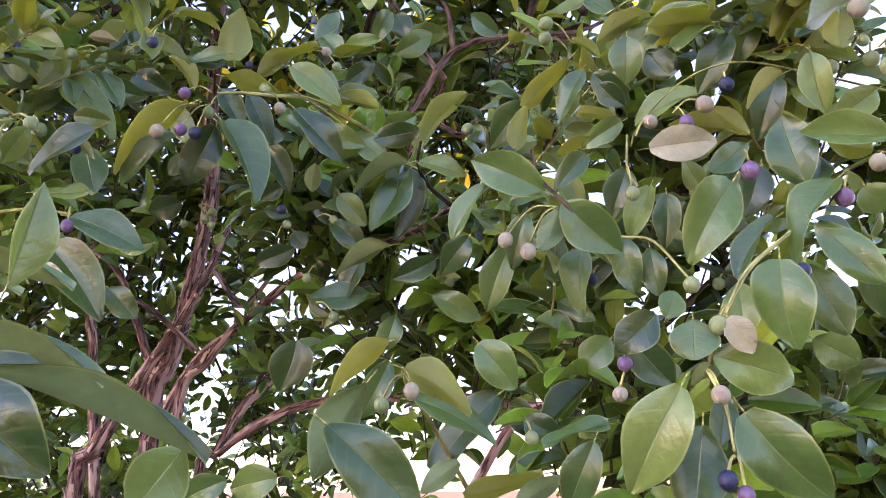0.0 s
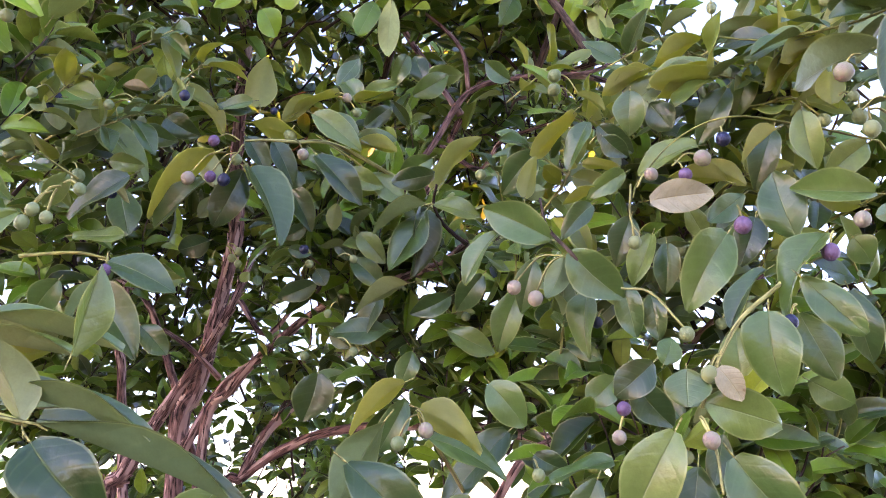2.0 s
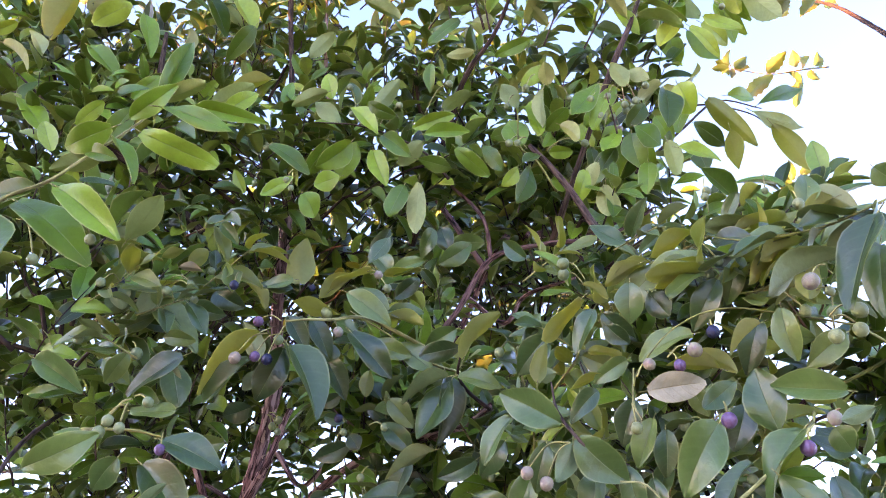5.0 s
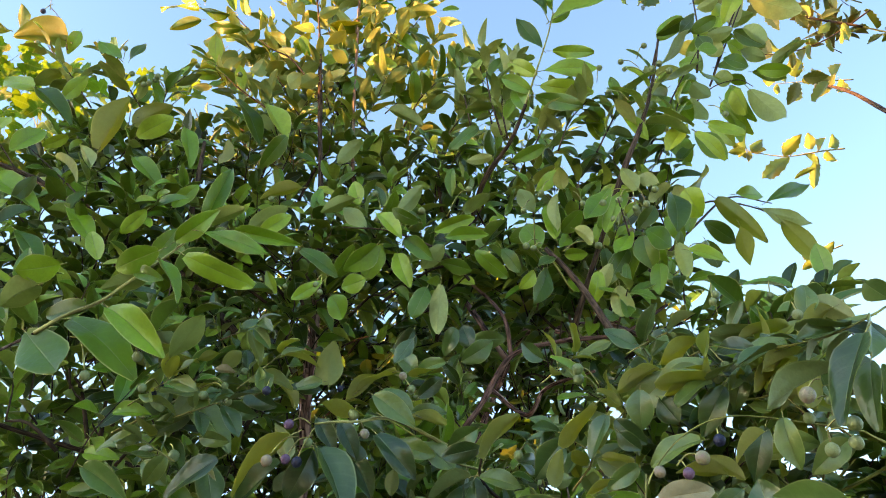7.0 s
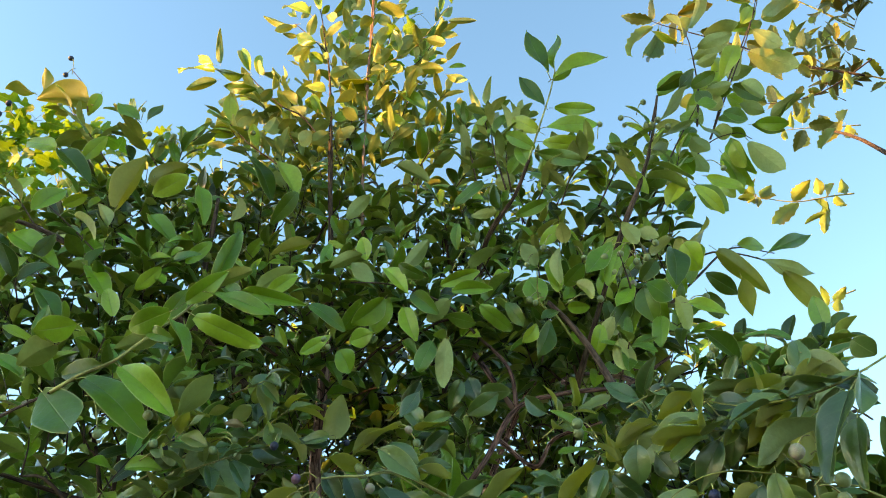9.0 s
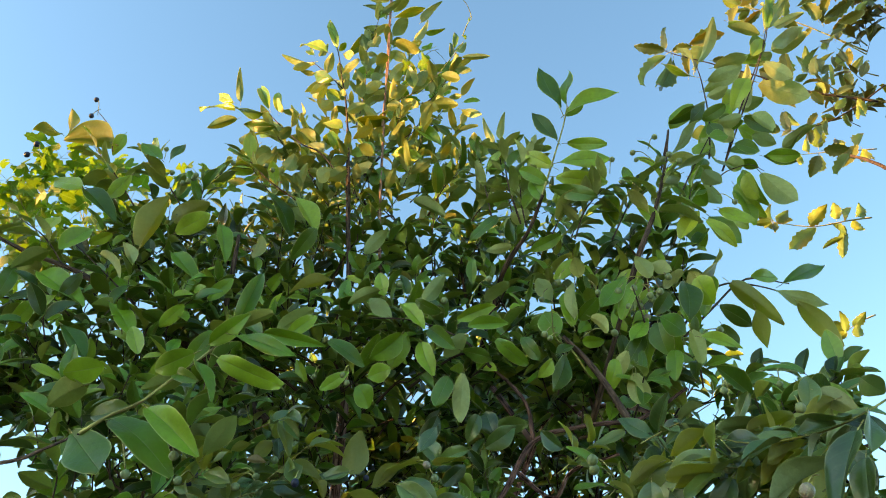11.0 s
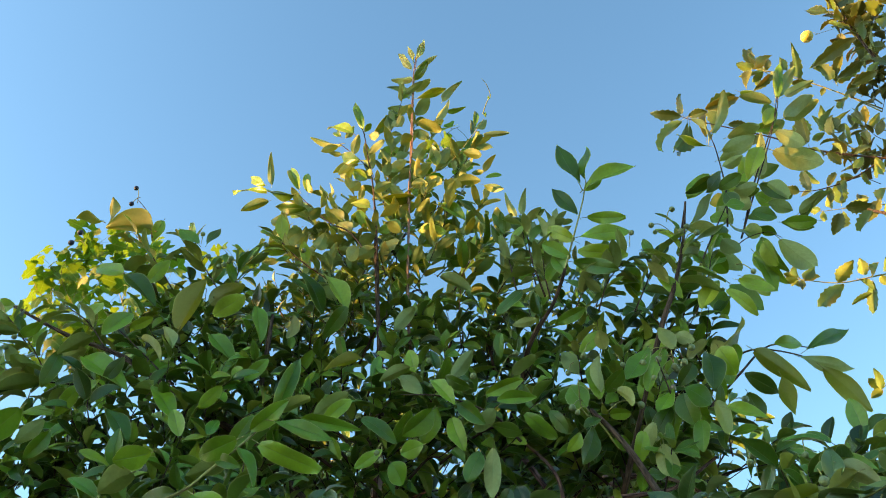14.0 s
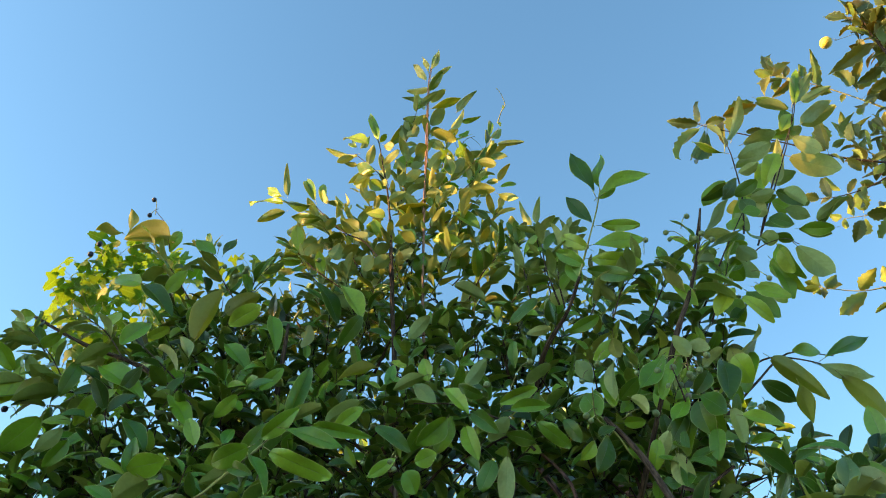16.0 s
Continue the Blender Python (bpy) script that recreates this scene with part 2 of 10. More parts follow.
def tube_data(pts, r0, r1, sides, steps, lump=0.0, seed=0):
    """Vertices and faces of a tapered, lumpy tube along the points."""
    line = spline(pts, steps)
    verts, faces = [], []
    side = None
    for i, c in enumerate(line):
        d = unit(line[min(i + 1, len(line) - 1)] - line[max(i - 1, 0)])
        side = unit((side or Vector((0.3, -1, 0.2))) - d * d.dot(side or Vector((0.3, -1, 0.2))))
        up = d.cross(side)
        f = i / (len(line) - 1)
        r = r0 + (r1 - r0) * f
        for k in range(sides):
            a = 2 * math.pi * k / sides
            w = side * math.cos(a) + up * math.sin(a)
            rr = r * (1 + lump * noise.noise(Vector((c.x * 18 + seed, c.z * 9, 0)) + w * 1.6))
            verts.append(c + w * rr)
        if i:
            o = (i - 1) * sides
            for k in range(sides):
                faces.append((o + k, o + (k + 1) % sides, o + sides + (k + 1) % sides, o + sides + k))
    n = len(verts)
    faces.append(tuple(range(sides - 1, -1, -1)))
    faces.append(tuple(range(n - sides, n)))
    return [tuple(v) for v in verts], faces


def tube_uvs(verts, sides, radius):
    """u round the tube and v along it, in metres."""
    rings = len(verts) // sides
    along = [0.0]
    for i in range(1, rings):
        along.append(along[-1] + (Vector(verts[i * sides]) - Vector(verts[(i - 1) * sides])).length)
    girth = 2 * math.pi * radius / sides
    uvs = []
    for i in range(rings - 1):
        for k in range(sides):
            uvs += [(k * girth, along[i]), ((k + 1) * girth, along[i]), ((k + 1) * girth, along[i + 1]), (k * girth, along[i + 1])]
    return uvs + [(0.0, 0.0)] * sides + [(0.0, along[-1])] * sides


def mesh_of(name, verts, faces, mats, index=None, uvs=None, smooth=True):
    me = bpy.data.meshes.new(name)
    me.from_pydata(verts, [], faces)
    for m in mats:
        me.materials.append(m)
    if index is not None:
        me.polygons.foreach_set("material_index", index)
    if uvs is not None:
        layer = me.uv_layers.new(name="UVMap")
        layer.data.foreach_set("uv", np.asarray(uvs, dtype=np.float32).ravel())
    if smooth:
        me.polygons.foreach_set("use_smooth", [True] * len(me.polygons))
    me.update()
    return me


def part(name, me, parent, label=""):
    ob = new(name, me)
    ob.parent = parent
    if label:
        tagged(ob, label)
    return ob


def tube(name, pts, r0, r1, mat, parent, sides=8, steps=5, lump=0.0, seed=0, label=""):
    v, f = tube_data(pts, r0, r1, sides, steps, lump, seed)
    return part(name, mesh_of(name, v, f, [mat], uvs=tube_uvs(v, sides, r0)), parent, label)


def blade_data(cols, rows, fold, curl, wavy, tip, serrate=0.0, seed=0, stalk=0.16, thick=0.006, wide=0.42, petiole=True, bend=0.0, blunt=0.72, roll=0.0):
    """A leaf of length 1 along +y, upper side +z, half width 0.25 at its widest: two skins (upper, under) and a stalk."""
    rnd = random.Random(seed)
    verts, faces, index, uvs = [], [], [], []
    ph = rnd.uniform(0, 6)

    strips = {3: (-1, -0.08, 0.08, 1), 4: (-1, -0.5, 0, 0.5, 1), 5: (-1, -0.55, -0.06, 0.06, 0.55, 1), 7: (-1, -0.74, -0.40, -0.05, 0.05, 0.40, 0.74, 1)}[cols]

    def outline(s):
        w = math.sin(math.pi * s ** (1.9 * wide)) ** blunt if 0 < s < 1 else 0.0
        w *= 1 - 0.45 * max(0.0, (s - 0.55) / 0.45) ** 2 * tip
        return max(w, 0.0) * 0.25

    for skin in (0, 1):
        start = len(verts)
        ring = []
        for j in range(rows + 1):
            s = j / rows
            y = s
            w = outline(min(max(s, 0.02), 0.985))
            if serrate and 0 < j < rows:
                w *= 1 + serrate * (1 if j % 2 else -0.55)
            line = []
            for i in range(cols + 1):
                a = strips[i]
                x = a * w * (1 + 0.035 * math.sin(8.5 * s + ph + (2.1 if a > 0 else 0.0)))
                sway = bend * (s - 0.1) ** 2
                z = abs(x) * fold - curl * (s - 0.15) ** 2 + wavy * math.sin(6.5 * s + ph + a * 1.3) * abs(a) * 0.6
                z -= thick * skin + roll * w * a * a * abs(a)
                line.append(len(verts))
                verts.append((x + sway, y, z))
            ring.append(line)
        for j in range(rows):
            for i in range(cols):
                q = [ring[j][i], ring[j][i + 1], ring[j + 1][i + 1], ring[j + 1][i]]
                ua, ub = strips[i] * 0.5 + 0.5, strips[i + 1] * 0.5 + 0.5
                uvq = [(ua, j / rows), (ub, j / rows), (ub, (j + 1) / rows), (ua, (j + 1) / rows)]
                for tri in ((0, 1, 2), (0, 2, 3)):
                    tri = tri[::-1] if skin else tri
                    faces.append(tuple(q[k] for k in tri))
                    index.append(skin)
                    uvs.extend(uvq[k] for k in tri)
    if petiole:
        o = len(verts)
        for s, z, r in ((-stalk, -0.035, 0.011), (0.0, -0.005, 0.010), (0.06, -0.012, 0.006)):
            for k in range(3):
                a = 2 * math.pi * k / 3
                verts.append((r * math.cos(a), s, z + r * math.sin(a) - 0.004))
        for j in range(2):
            for k in range(3):
                faces.append((o + 3 * j + k, o + 3 * j + (k + 1) % 3, o + 3 * j + 3 + (k + 1) % 3, o + 3 * j + 3 + k))
                index.append(2)
                uvs.extend([(0.5, 0.1)] * 4)
    return verts, faces, index, uvs


def blade(name, mats, **kw):
    v, f, i, u = blade_data(**kw)
    return mesh_of(name, v, f, mats, i, u)


SHAPES = [dict(cols=7, rows=9, fold=fo, curl=cu, wavy=wa, tip=ti, seed=k, wide=wi, bend=be, roll=0.15, blunt=0.60) for k, (fo, cu, wa, ti, wi, be) in enumerate((
    (0.50, 0.14, 0.07, 0.35, 0.46, 0.06), (0.70, 0.28, 0.08, 0.5, 0.50, -0.10), (0.40, 0.10, 0.11, 0.15, 0.52, 0.03),
    (0.90, 0.20, 0.06, 0.3, 0.46, 0.12), (0.46, 0.40, 0.07, 0.4, 0.50, -0.05), (0.30, -0.14, 0.09, 0.15, 0.56, 0.0), (0.62, 0.22, 0.12, 0.25, 0.42, -0.14)))]
# blunter, more folded leaves of the upper crown
BLUNT = [dict(cols=5, rows=7, fold=fo, curl=cu, wavy=wa, tip=ti, seed=20 + k, wide=wi, bend=be, blunt=0.56, roll=0.2) for k, (fo, cu, wa, ti, wi, be) in enumerate((
    (0.45, 0.14, 0.06, 0.2, 0.50, 0.06), (0.60, 0.28, 0.07, 0.3, 0.48, -0.10), (0.28, 0.12, 0.09, 0.1, 0.54, 0.03),
    (0.70, 0.12, 0.06, 0.2, 0.50, 0.12), (0.42, 0.38, 0.07, 0.3, 0.46, -0.05), (0.34, -0.14, 0.08, 0.1, 0.56, 0.0)))]
LEAVES = {
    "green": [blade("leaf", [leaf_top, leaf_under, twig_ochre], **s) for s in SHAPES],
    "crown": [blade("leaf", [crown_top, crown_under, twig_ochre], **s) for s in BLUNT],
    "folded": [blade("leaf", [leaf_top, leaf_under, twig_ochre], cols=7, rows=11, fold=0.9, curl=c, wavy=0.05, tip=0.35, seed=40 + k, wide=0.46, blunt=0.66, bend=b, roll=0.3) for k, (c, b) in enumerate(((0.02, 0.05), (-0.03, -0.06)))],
    "young": [blade("leaf", [young_top, young_under, twig_ochre], **s) for s in SHAPES],
    "dry": [blade("leaf", [dry_leaf, dry_leaf, twig_ochre], **s) for s in SHAPES[:3]],
    "spiny": [blade("leaf", [spiny_top, spiny_under, twig_ochre], cols=5, rows=11, fold=fo, curl=c, wavy=0.09, tip=0.3, serrate=0.15, seed=9 + k, blunt=0.6, wide=0.5) for k, (c, fo) in enumerate(((0.1, 0.3), (0.3, 0.6), (0.5, 0.45), (-0.15, 0.7)))],
}


def leaf_pose(base, axis, up, length, width):
    """Pose of a unit leaf: from base along axis, its upper side turned to up as far as it goes."""
    y = unit(axis)
    z = unit(Vector(up) - y * y.dot(Vector(up)))
    x = y.cross(z)
    m = Matrix((x, y, z)).transposed().to_4x4()
    return Matrix.Translation(base) @ m @ Matrix.Diagonal((width / 0.5, length, length, 1))


leaf_rng = random.Random(5)


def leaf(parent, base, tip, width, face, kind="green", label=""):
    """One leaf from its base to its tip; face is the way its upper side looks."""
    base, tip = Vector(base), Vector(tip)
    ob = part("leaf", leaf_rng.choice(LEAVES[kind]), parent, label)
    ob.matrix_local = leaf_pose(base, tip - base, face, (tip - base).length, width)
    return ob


def berry_mesh(kind):
    v, f = [], []
    seg, ring = 10, 7
    v.append((0, 0, 1.04))
    for j in range(1, ring):
        a = math.pi * j / ring
        for k in range(seg):
            b = 2 * math.pi * k / seg
            v.append((math.sin(a) * math.cos(b), math.sin(a) * math.sin(b), math.cos(a) * 1.04))
    v.append((0, 0, -1.10))
    for k in range(seg):
        f.append((0, 1 + k, 1 + (k + 1) % seg))
    for j in range(ring - 2):
        for k in range(seg):
            o = 1 + j * seg
            f.append((o + k, o + seg + k, o + seg + (k + 1) % seg, o + (k + 1) % seg))
    o = 1 + (ring - 2) * seg
    for k in range(seg):
        f.append((o + k, len(v) - 1, o + (k + 1) % seg))
    return mesh_of("berry", v, f, [berry_mats[kind]])


BERRIES = {k: berry_mesh(k) for k in berry_mats}
BERRY_LABEL = {"yellow": "small round yellow fruit", "green": "pale green unripe berry", "pink": "cream berry with a pink blush", "purple": "half-ripe purple berry", "blue": "ripe dark blue berry with a waxy bloom"}


def berry(parent, root, at, radius, kind):
    """A berry hanging at the end of an arched stalk that leaves the twig at root."""
    root, at = Vector(root), Vector(at)
    ob = part("berry", BERRIES[kind], parent, BERRY_LABEL[kind])
    top = at + unit(root - at) * radius * 0.4 + Vector((0, 0, radius * 0.6))
    mid = (root + top) * 0.5 + Vector((0, 0, (root - top).length * 0.22))
    ob.matrix_local = Matrix.Translation(at) @ (unit(top - at).to_track_quat("Z", "Y").to_matrix().to_4x4()) @ Matrix.Diagonal((radius, radius, radius, 1))
    tube("stalk", [root, mid, top], 0.0011, 0.0013, twig_ochre, parent, 5, 4)
    return ob


# coarse leaf for the uncounted mass
MASS = [blade_data(cols=3, rows=6, fold=fo, curl=cu, wavy=wa, tip=ti, seed=k, wide=wi, petiole=False, bend=be, blunt=0.6) for k, (fo, cu, wa, ti, wi, be) in enumerate((
    (0.50, 0.12, 0.03, 0.4, 0.44, 0.05), (0.30, 0.05, 0.05, 0.2, 0.48, -0.06), (0.80, 0.25, 0.03, 0.5, 0.44, 0.1), (0.45, 0.35, 0.04, 0.3, 0.46, -0.1), (1.0, 0.1, 0.04, 0.3, 0.5, 0.0)))]


class Mass:
    """Gathers many coarse leaves and thin twigs into one mesh."""

    def __init__(self):
        self.v, self.f, self.i, self.u, self.n = [], [], [], [], 0

    def leaf(self, m, shape):
        v, f, i, u = shape
        a = np.asarray(v) @ np.asarray(m.to_3x3()).T + np.asarray(m.translation)
        self.v.append(a)
        self.f.extend(tuple(k + self.n for k in q) for q in f)
        self.i.extend(i)
        self.u.extend(u)
        self.n += len(v)

    def twig(self, pts, r0, r1):
        v, f = tube_data(pts, r0, r1, 4, 3)
        self.v.append(np.asarray(v))
        self.f.extend(tuple(k + self.n for k in q) for q in f)
        self.i.extend([2] * len(f))
        self.u.extend([(0.5, 0.1)] * sum(len(q) for q in f))
        self.n += len(v)

    def build(self, name, mats, parent, label):
        me = mesh_of(name, np.concatenate(self.v).tolist(), self.f, mats, self.i, self.u)
        return tagged(part(name, me, parent, label), kind="stuff")


def shoot_leaves(put, pts, count, length, rng, spread=52, droop=0.25, tuft=4, start=0.15, ratio=0.46, face=(0.05, -0.75, 0.62)):
    """Leaves set round a shoot, closer towards its tip; put(base, axis, up, length, width) places one."""
    line = spline(pts, 6)
    turn = rng.uniform(0, 6.28)
    for k in range(count):
        f = start + (1 - start) * (k + 0.5) / count if k < count - tuft else 1.0 - 0.05 * (count - 1 - k)
        x = f * (len(line) - 1)
        i = min(int(x), len(line) - 2)
        p = line[i].lerp(line[i + 1], x - i)
        d = unit(line[i + 1] - line[i])
        turn += 2.4 + rng.uniform(-0.4, 0.4)
        ref = unit(d.cross(Vector((0.2, 0.9, 0.3))))
        out = ref * math.cos(turn) + d.cross(ref) * math.sin(turn)
        ang = radians(spread * (1 if k < count - tuft else 0.72) + rng.uniform(-24, 24))
        axis = d * math.cos(ang) + out * math.sin(ang) + Vector((0, 0, -droop * rng.uniform(0.3, 1.5)))
        up = Vector(face) + d * 0.25 + Vector((rng.uniform(-0.95, 0.95), rng.uniform(-0.7, 0.7), rng.uniform(-0.6, 0.6)))
        ll = length * rng.uniform(0.62, 1.06)
        put(p, axis, up, ll, ll * ratio * rng.uniform(0.85, 1.15))


def foliage(name, parent, centre, radii, shoots, seed, length=0.085, droop=0.35, hub=None, mats=None, label="dense dark green foliage", per=8, ratio=0.46):
    """A clump of leafy shoots inside an ellipsoid, growing out from its hub."""
    rng = random.Random(seed)
    c, r = Vector(centre), Vector(radii)
    hub = Vector(hub) if hub else c + Vector((0, r.y * 0.6, -r.z * 0.9))
    mass = Mass()

    def put(p, axis, up, ll, ww):
        mass.leaf(leaf_pose(p + unit(axis) * ll * 0.12, axis, up, ll, ww), rng.choice(MASS))

    for k in range(shoots):
        while True:
            q = Vector((rng.uniform(-1, 1), rng.uniform(-1, 1), rng.uniform(-1, 1)))
            if q.length < 1:
                break
        end = c + Vector((q.x * r.x, q.y * r.y, q.z * r.z))
        out = unit(unit(end - hub) + Vector((rng.uniform(-0.6, 0.6), rng.uniform(-0.6, 0.6), rng.uniform(-0.1, 0.7))))
        ln = rng.uniform(0.10, 0.22)
        base = end - out * ln
        bend = base.lerp(end, 0.5) + Vector((rng.uniform(-1, 1), rng.uniform(-1, 1), rng.uniform(-1, 0.2))) * 0.02
        mass.twig([base, bend, end], 0.0022, 0.0010)
        if k % 4 == 0:
            far = base.lerp(hub, 0.55) + Vector((0, 0, -0.03))
            mass.twig([far, base.lerp(far, 0.4) + Vector((0, 0, 0.02)), base], 0.005, 0.0022)
        shoot_leaves(put, [base, bend, end], per + rng.randint(-2, 2), length, rng, droop=droop, ratio=ratio, tuft=2)
    return mass.build(name, mats or [mass_top, mass_under, bark_thin], parent, label)


def leafy_shoot(parent, pts, r0, r1, count, length, seed, mat=None, kind="crown", droop=0.1, spread=48, tuft=4, start=0.2, ratio=0.45, label="", fruit=0, face=(0.05, -0.75, 0.62)):
    """A branch that shows singly, with its leaves as pieces."""
    rng = random.Random(seed)
    ob = tube("sprig", pts, r0, r1, mat or bark_thin, parent, 6, 5, 0.15, seed, label)

    def put(p, axis, up, ll, ww):
        o = part("leaf", rng.choice(LEAVES[kind]), ob)
        o.matrix_local = leaf_pose(p + unit(axis) * ll * 0.14, axis, up, ll, ww)

    shoot_leaves(put, pts, count, length, rng, spread, droop, tuft, start, ratio, face)
    line = spline(pts, 6)
    for k in range(fruit):
        root = line[rng.randrange(len(line) // 2, len(line))]
        hang = Vector((rng.uniform(-0.05, 0.05), rng.uniform(-0.07, -0.03), rng.uniform(-0.06, 0.01)))
        berry(ob, root, root + hang, 0.0085, "green")
    return ob


def peeling(parent, pts, r0, r1, count, seed, f0=0.3, f1=1.0):
    """Loose strips of bark standing off a stem, joined."""
    rng = random.Random(seed)
    line = spline(pts, 8)
    verts, faces = [], []
    for k in range(count):
        f = rng.uniform(f0, f1)
        x = f * (len(line) - 2)
        i = int(x)
        p, d = line[i].lerp(line[i + 1], x - i), unit(line[i + 1] - line[i])
        ref = unit(d.cross(Vector((0.1, 1, 0.2))))
        a = rng.uniform(0, 6.28)
        out = ref * math.cos(a) + d.cross(ref) * math.sin(a)
        wid = d.cross(out)
        r = (r0 + (r1 - r0) * f) * 1.02
        ln, w, lift = rng.uniform(0.010, 0.034), rng.uniform(0.002, 0.0055), rng.uniform(0.001, 0.009)
        o = len(verts)
        for s in range(4):
            q = p + d * (ln * (s / 3 - 0.5)) + out * (r + lift * (s / 3) ** 2) + wid * rng.uniform(-0.001, 0.001)
            ww = w * (1 - 0.25 * s / 3)
            verts += [tuple(q - wid * ww), tuple(q + out * 0.0012), tuple(q + wid * ww), tuple(q - out * 0.0008)]
        for s in range(3):
            for e in range(4):
                faces.append((o + 4 * s + e, o + 4 * s + (e + 1) % 4, o + 4 * s + 4 + (e + 1) % 4, o + 4 * s + 4 + e))
        faces.append((o + 12, o + 13, o + 14, o + 15))
    return tagged(part("bark_strip", mesh_of("bark_strip", verts, faces, [bark_flake], smooth=False), parent, "loose curling strips of pinkish bark"), kind="stuff")


# ---- ground ----
def ground_material():
    m, n, l, p = material("dry_grassy_ground")
    geo = n.new("ShaderNodeNewGeometry")
    a = n.new("ShaderNodeTexNoise")
    a.inputs["Scale"].default_value, a.inputs["Detail"].default_value = 1.3, 6.0
    l.new(geo.outputs["Position"], a.inputs["Vector"])
    r = ramp(n, [(0.3, (0.05, 0.065, 0.025)), (0.55, (0.11, 0.10, 0.06)), (0.8, (0.18, 0.15, 0.10))])
    l.new(a.outputs[0], r.inputs[0])
    l.new(r.outputs[0], p.inputs["Base Color"])
    p.inputs["Roughness"].default_value = 0.95
    return m


def make_ground():
    v, f = [], []
    edges = [-2000, -300, -60, -15, -8, -5, -3, -1, 0, 1, 3, 5, 8, 15, 60, 300, 2000]
    k = len(edges)
    for y in edges:
        for x in edges:
            v.append((x, y, 0.05 * noise.noise(Vector((x * 0.4, y * 0.4, 0))) if abs(x) < 20 and abs(y) < 20 else 0.0))
    for j in range(k - 1):
        for i in range(k - 1):
            f.append((j * k + i, j * k + i + 1, (j + 1) * k + i + 1, (j + 1) * k + i))
    tagged(new("ground", mesh_of("ground", v, f, [ground_material()])), "dry patchy grass on bare earth under the trees", "ground", kind="structure")


make_ground()

# ---- the berry tree ----
tree = tagged(new("fruit_tree"), "broadleaf evergreen tree with peeling reddish bark, green leaves and ripening berries", "tree")
# trunk and limbs
tube("trunk", [(-0.836, 2.040, 0.202), (-0.879, 2.010, 0.911), (-0.885, 1.920, 1.638), (-0.831, 1.890, 1.751), (-0.709, 1.872, 1.945), (-0.615, 1.860, 2.092), (-0.545, 1.860, 2.278)], 0.0250, 0.0080, bark, tree, 12, 6, 0.45, 1, label="trunk with peeling reddish bark")
peeling(tree, [(-0.836, 2.040, 0.202), (-0.879, 2.010, 0.911), (-0.885, 1.920, 1.638), (-0.831, 1.890, 1.751), (-0.709, 1.872, 1.945), (-0.615, 1.860, 2.092), (-0.545, 1.860, 2.278)], 0.0250, 0.0080, 110, 2)
tube("trunk", [(-0.669, 2.010, 0.227), (-0.687, 1.980, 0.923), (-0.707, 1.890, 1.788), (-0.675, 1.890, 1.947), (-0.632, 1.890, 2.172), (-0.595, 1.860, 2.370), (-0.594, 1.812, 2.540), (-0.568, 1.740, 2.720), (-0.536, 1.650, 2.895)], 0.0250, 0.0130, bark, tree, 12, 6, 0.45, 3)
peeling(tree, [(-0.669, 2.010, 0.227), (-0.687, 1.980, 0.923), (-0.707, 1.890, 1.788), (-0.675, 1.890, 1.947), (-0.632, 1.890, 2.172), (-0.595, 1.860, 2.370), (-0.594, 1.812, 2.540), (-0.568, 1.740, 2.720), (-0.536, 1.650, 2.895)], 0.0250, 0.0130, 150, 4)
# upper stem in the darker bark, standing for its silhouette against the sky
tube("limb", [(-0.546, 1.680, 2.837), (-0.536, 1.650, 2.895), (-0.503, 1.514, 3.011), (-0.521, 1.488, 3.257), (-0.548, 1.488, 3.537), (-0.566, 1.488, 3.723)], 0.0108, 0.0052, bark_thin, tree, 10, 6, 0.45, 5)
tube("limb", [(-0.614, 2.010, 0.229), (-0.656, 1.980, 0.923), (-0.635, 1.860, 1.785), (-0.564, 1.830, 1.936), (-0.444, 1.740, 2.021), (-0.305, 1.620, 2.077), (-0.157, 1.500, 2.093), (-0.037, 1.380, 2.096), (0.027, 1.320, 2.116)], 0.0155, 0.0045, bark, tree, 10, 6, 0.45, 6)
peeling(tree, [(-0.614, 2.010, 0.229), (-0.656, 1.980, 0.923), (-0.635, 1.860, 1.785), (-0.564, 1.830, 1.936), (-0.444, 1.740, 2.021), (-0.305, 1.620, 2.077), (-0.157, 1.500, 2.093), (-0.037, 1.380, 2.096), (0.027, 1.320, 2.116)], 0.0155, 0.0045, 70, 7)
tube("limb", [(-0.569, 2.040, 0.208), (-0.609, 2.040, 0.901), (-0.614, 1.980, 1.660), (-0.571, 1.980, 1.739), (-0.516, 1.980, 1.846), (-0.436, 1.980, 1.929), (-0.285, 1.980, 2.129), (-0.142, 1.980, 2.420), (-0.033, 1.950, 2.651), (0.070, 1.920, 2.821), (0.164, 1.740, 2.687), (0.341, 1.620, 2.666)], 0.0140, 0.0060, bark, tree, 10, 6, 0.45, 8)
peeling(tree, [(-0.569, 2.040, 0.208), (-0.609, 2.040, 0.901), (-0.614, 1.980, 1.660), (-0.571, 1.980, 1.739), (-0.516, 1.980, 1.846), (-0.436, 1.980, 1.929), (-0.285, 1.980, 2.129), (-0.142, 1.980, 2.420), (-0.033, 1.950, 2.651), (0.070, 1.920, 2.821), (0.164, 1.740, 2.687), (0.341, 1.620, 2.666)], 0.0140, 0.0060, 80, 9)
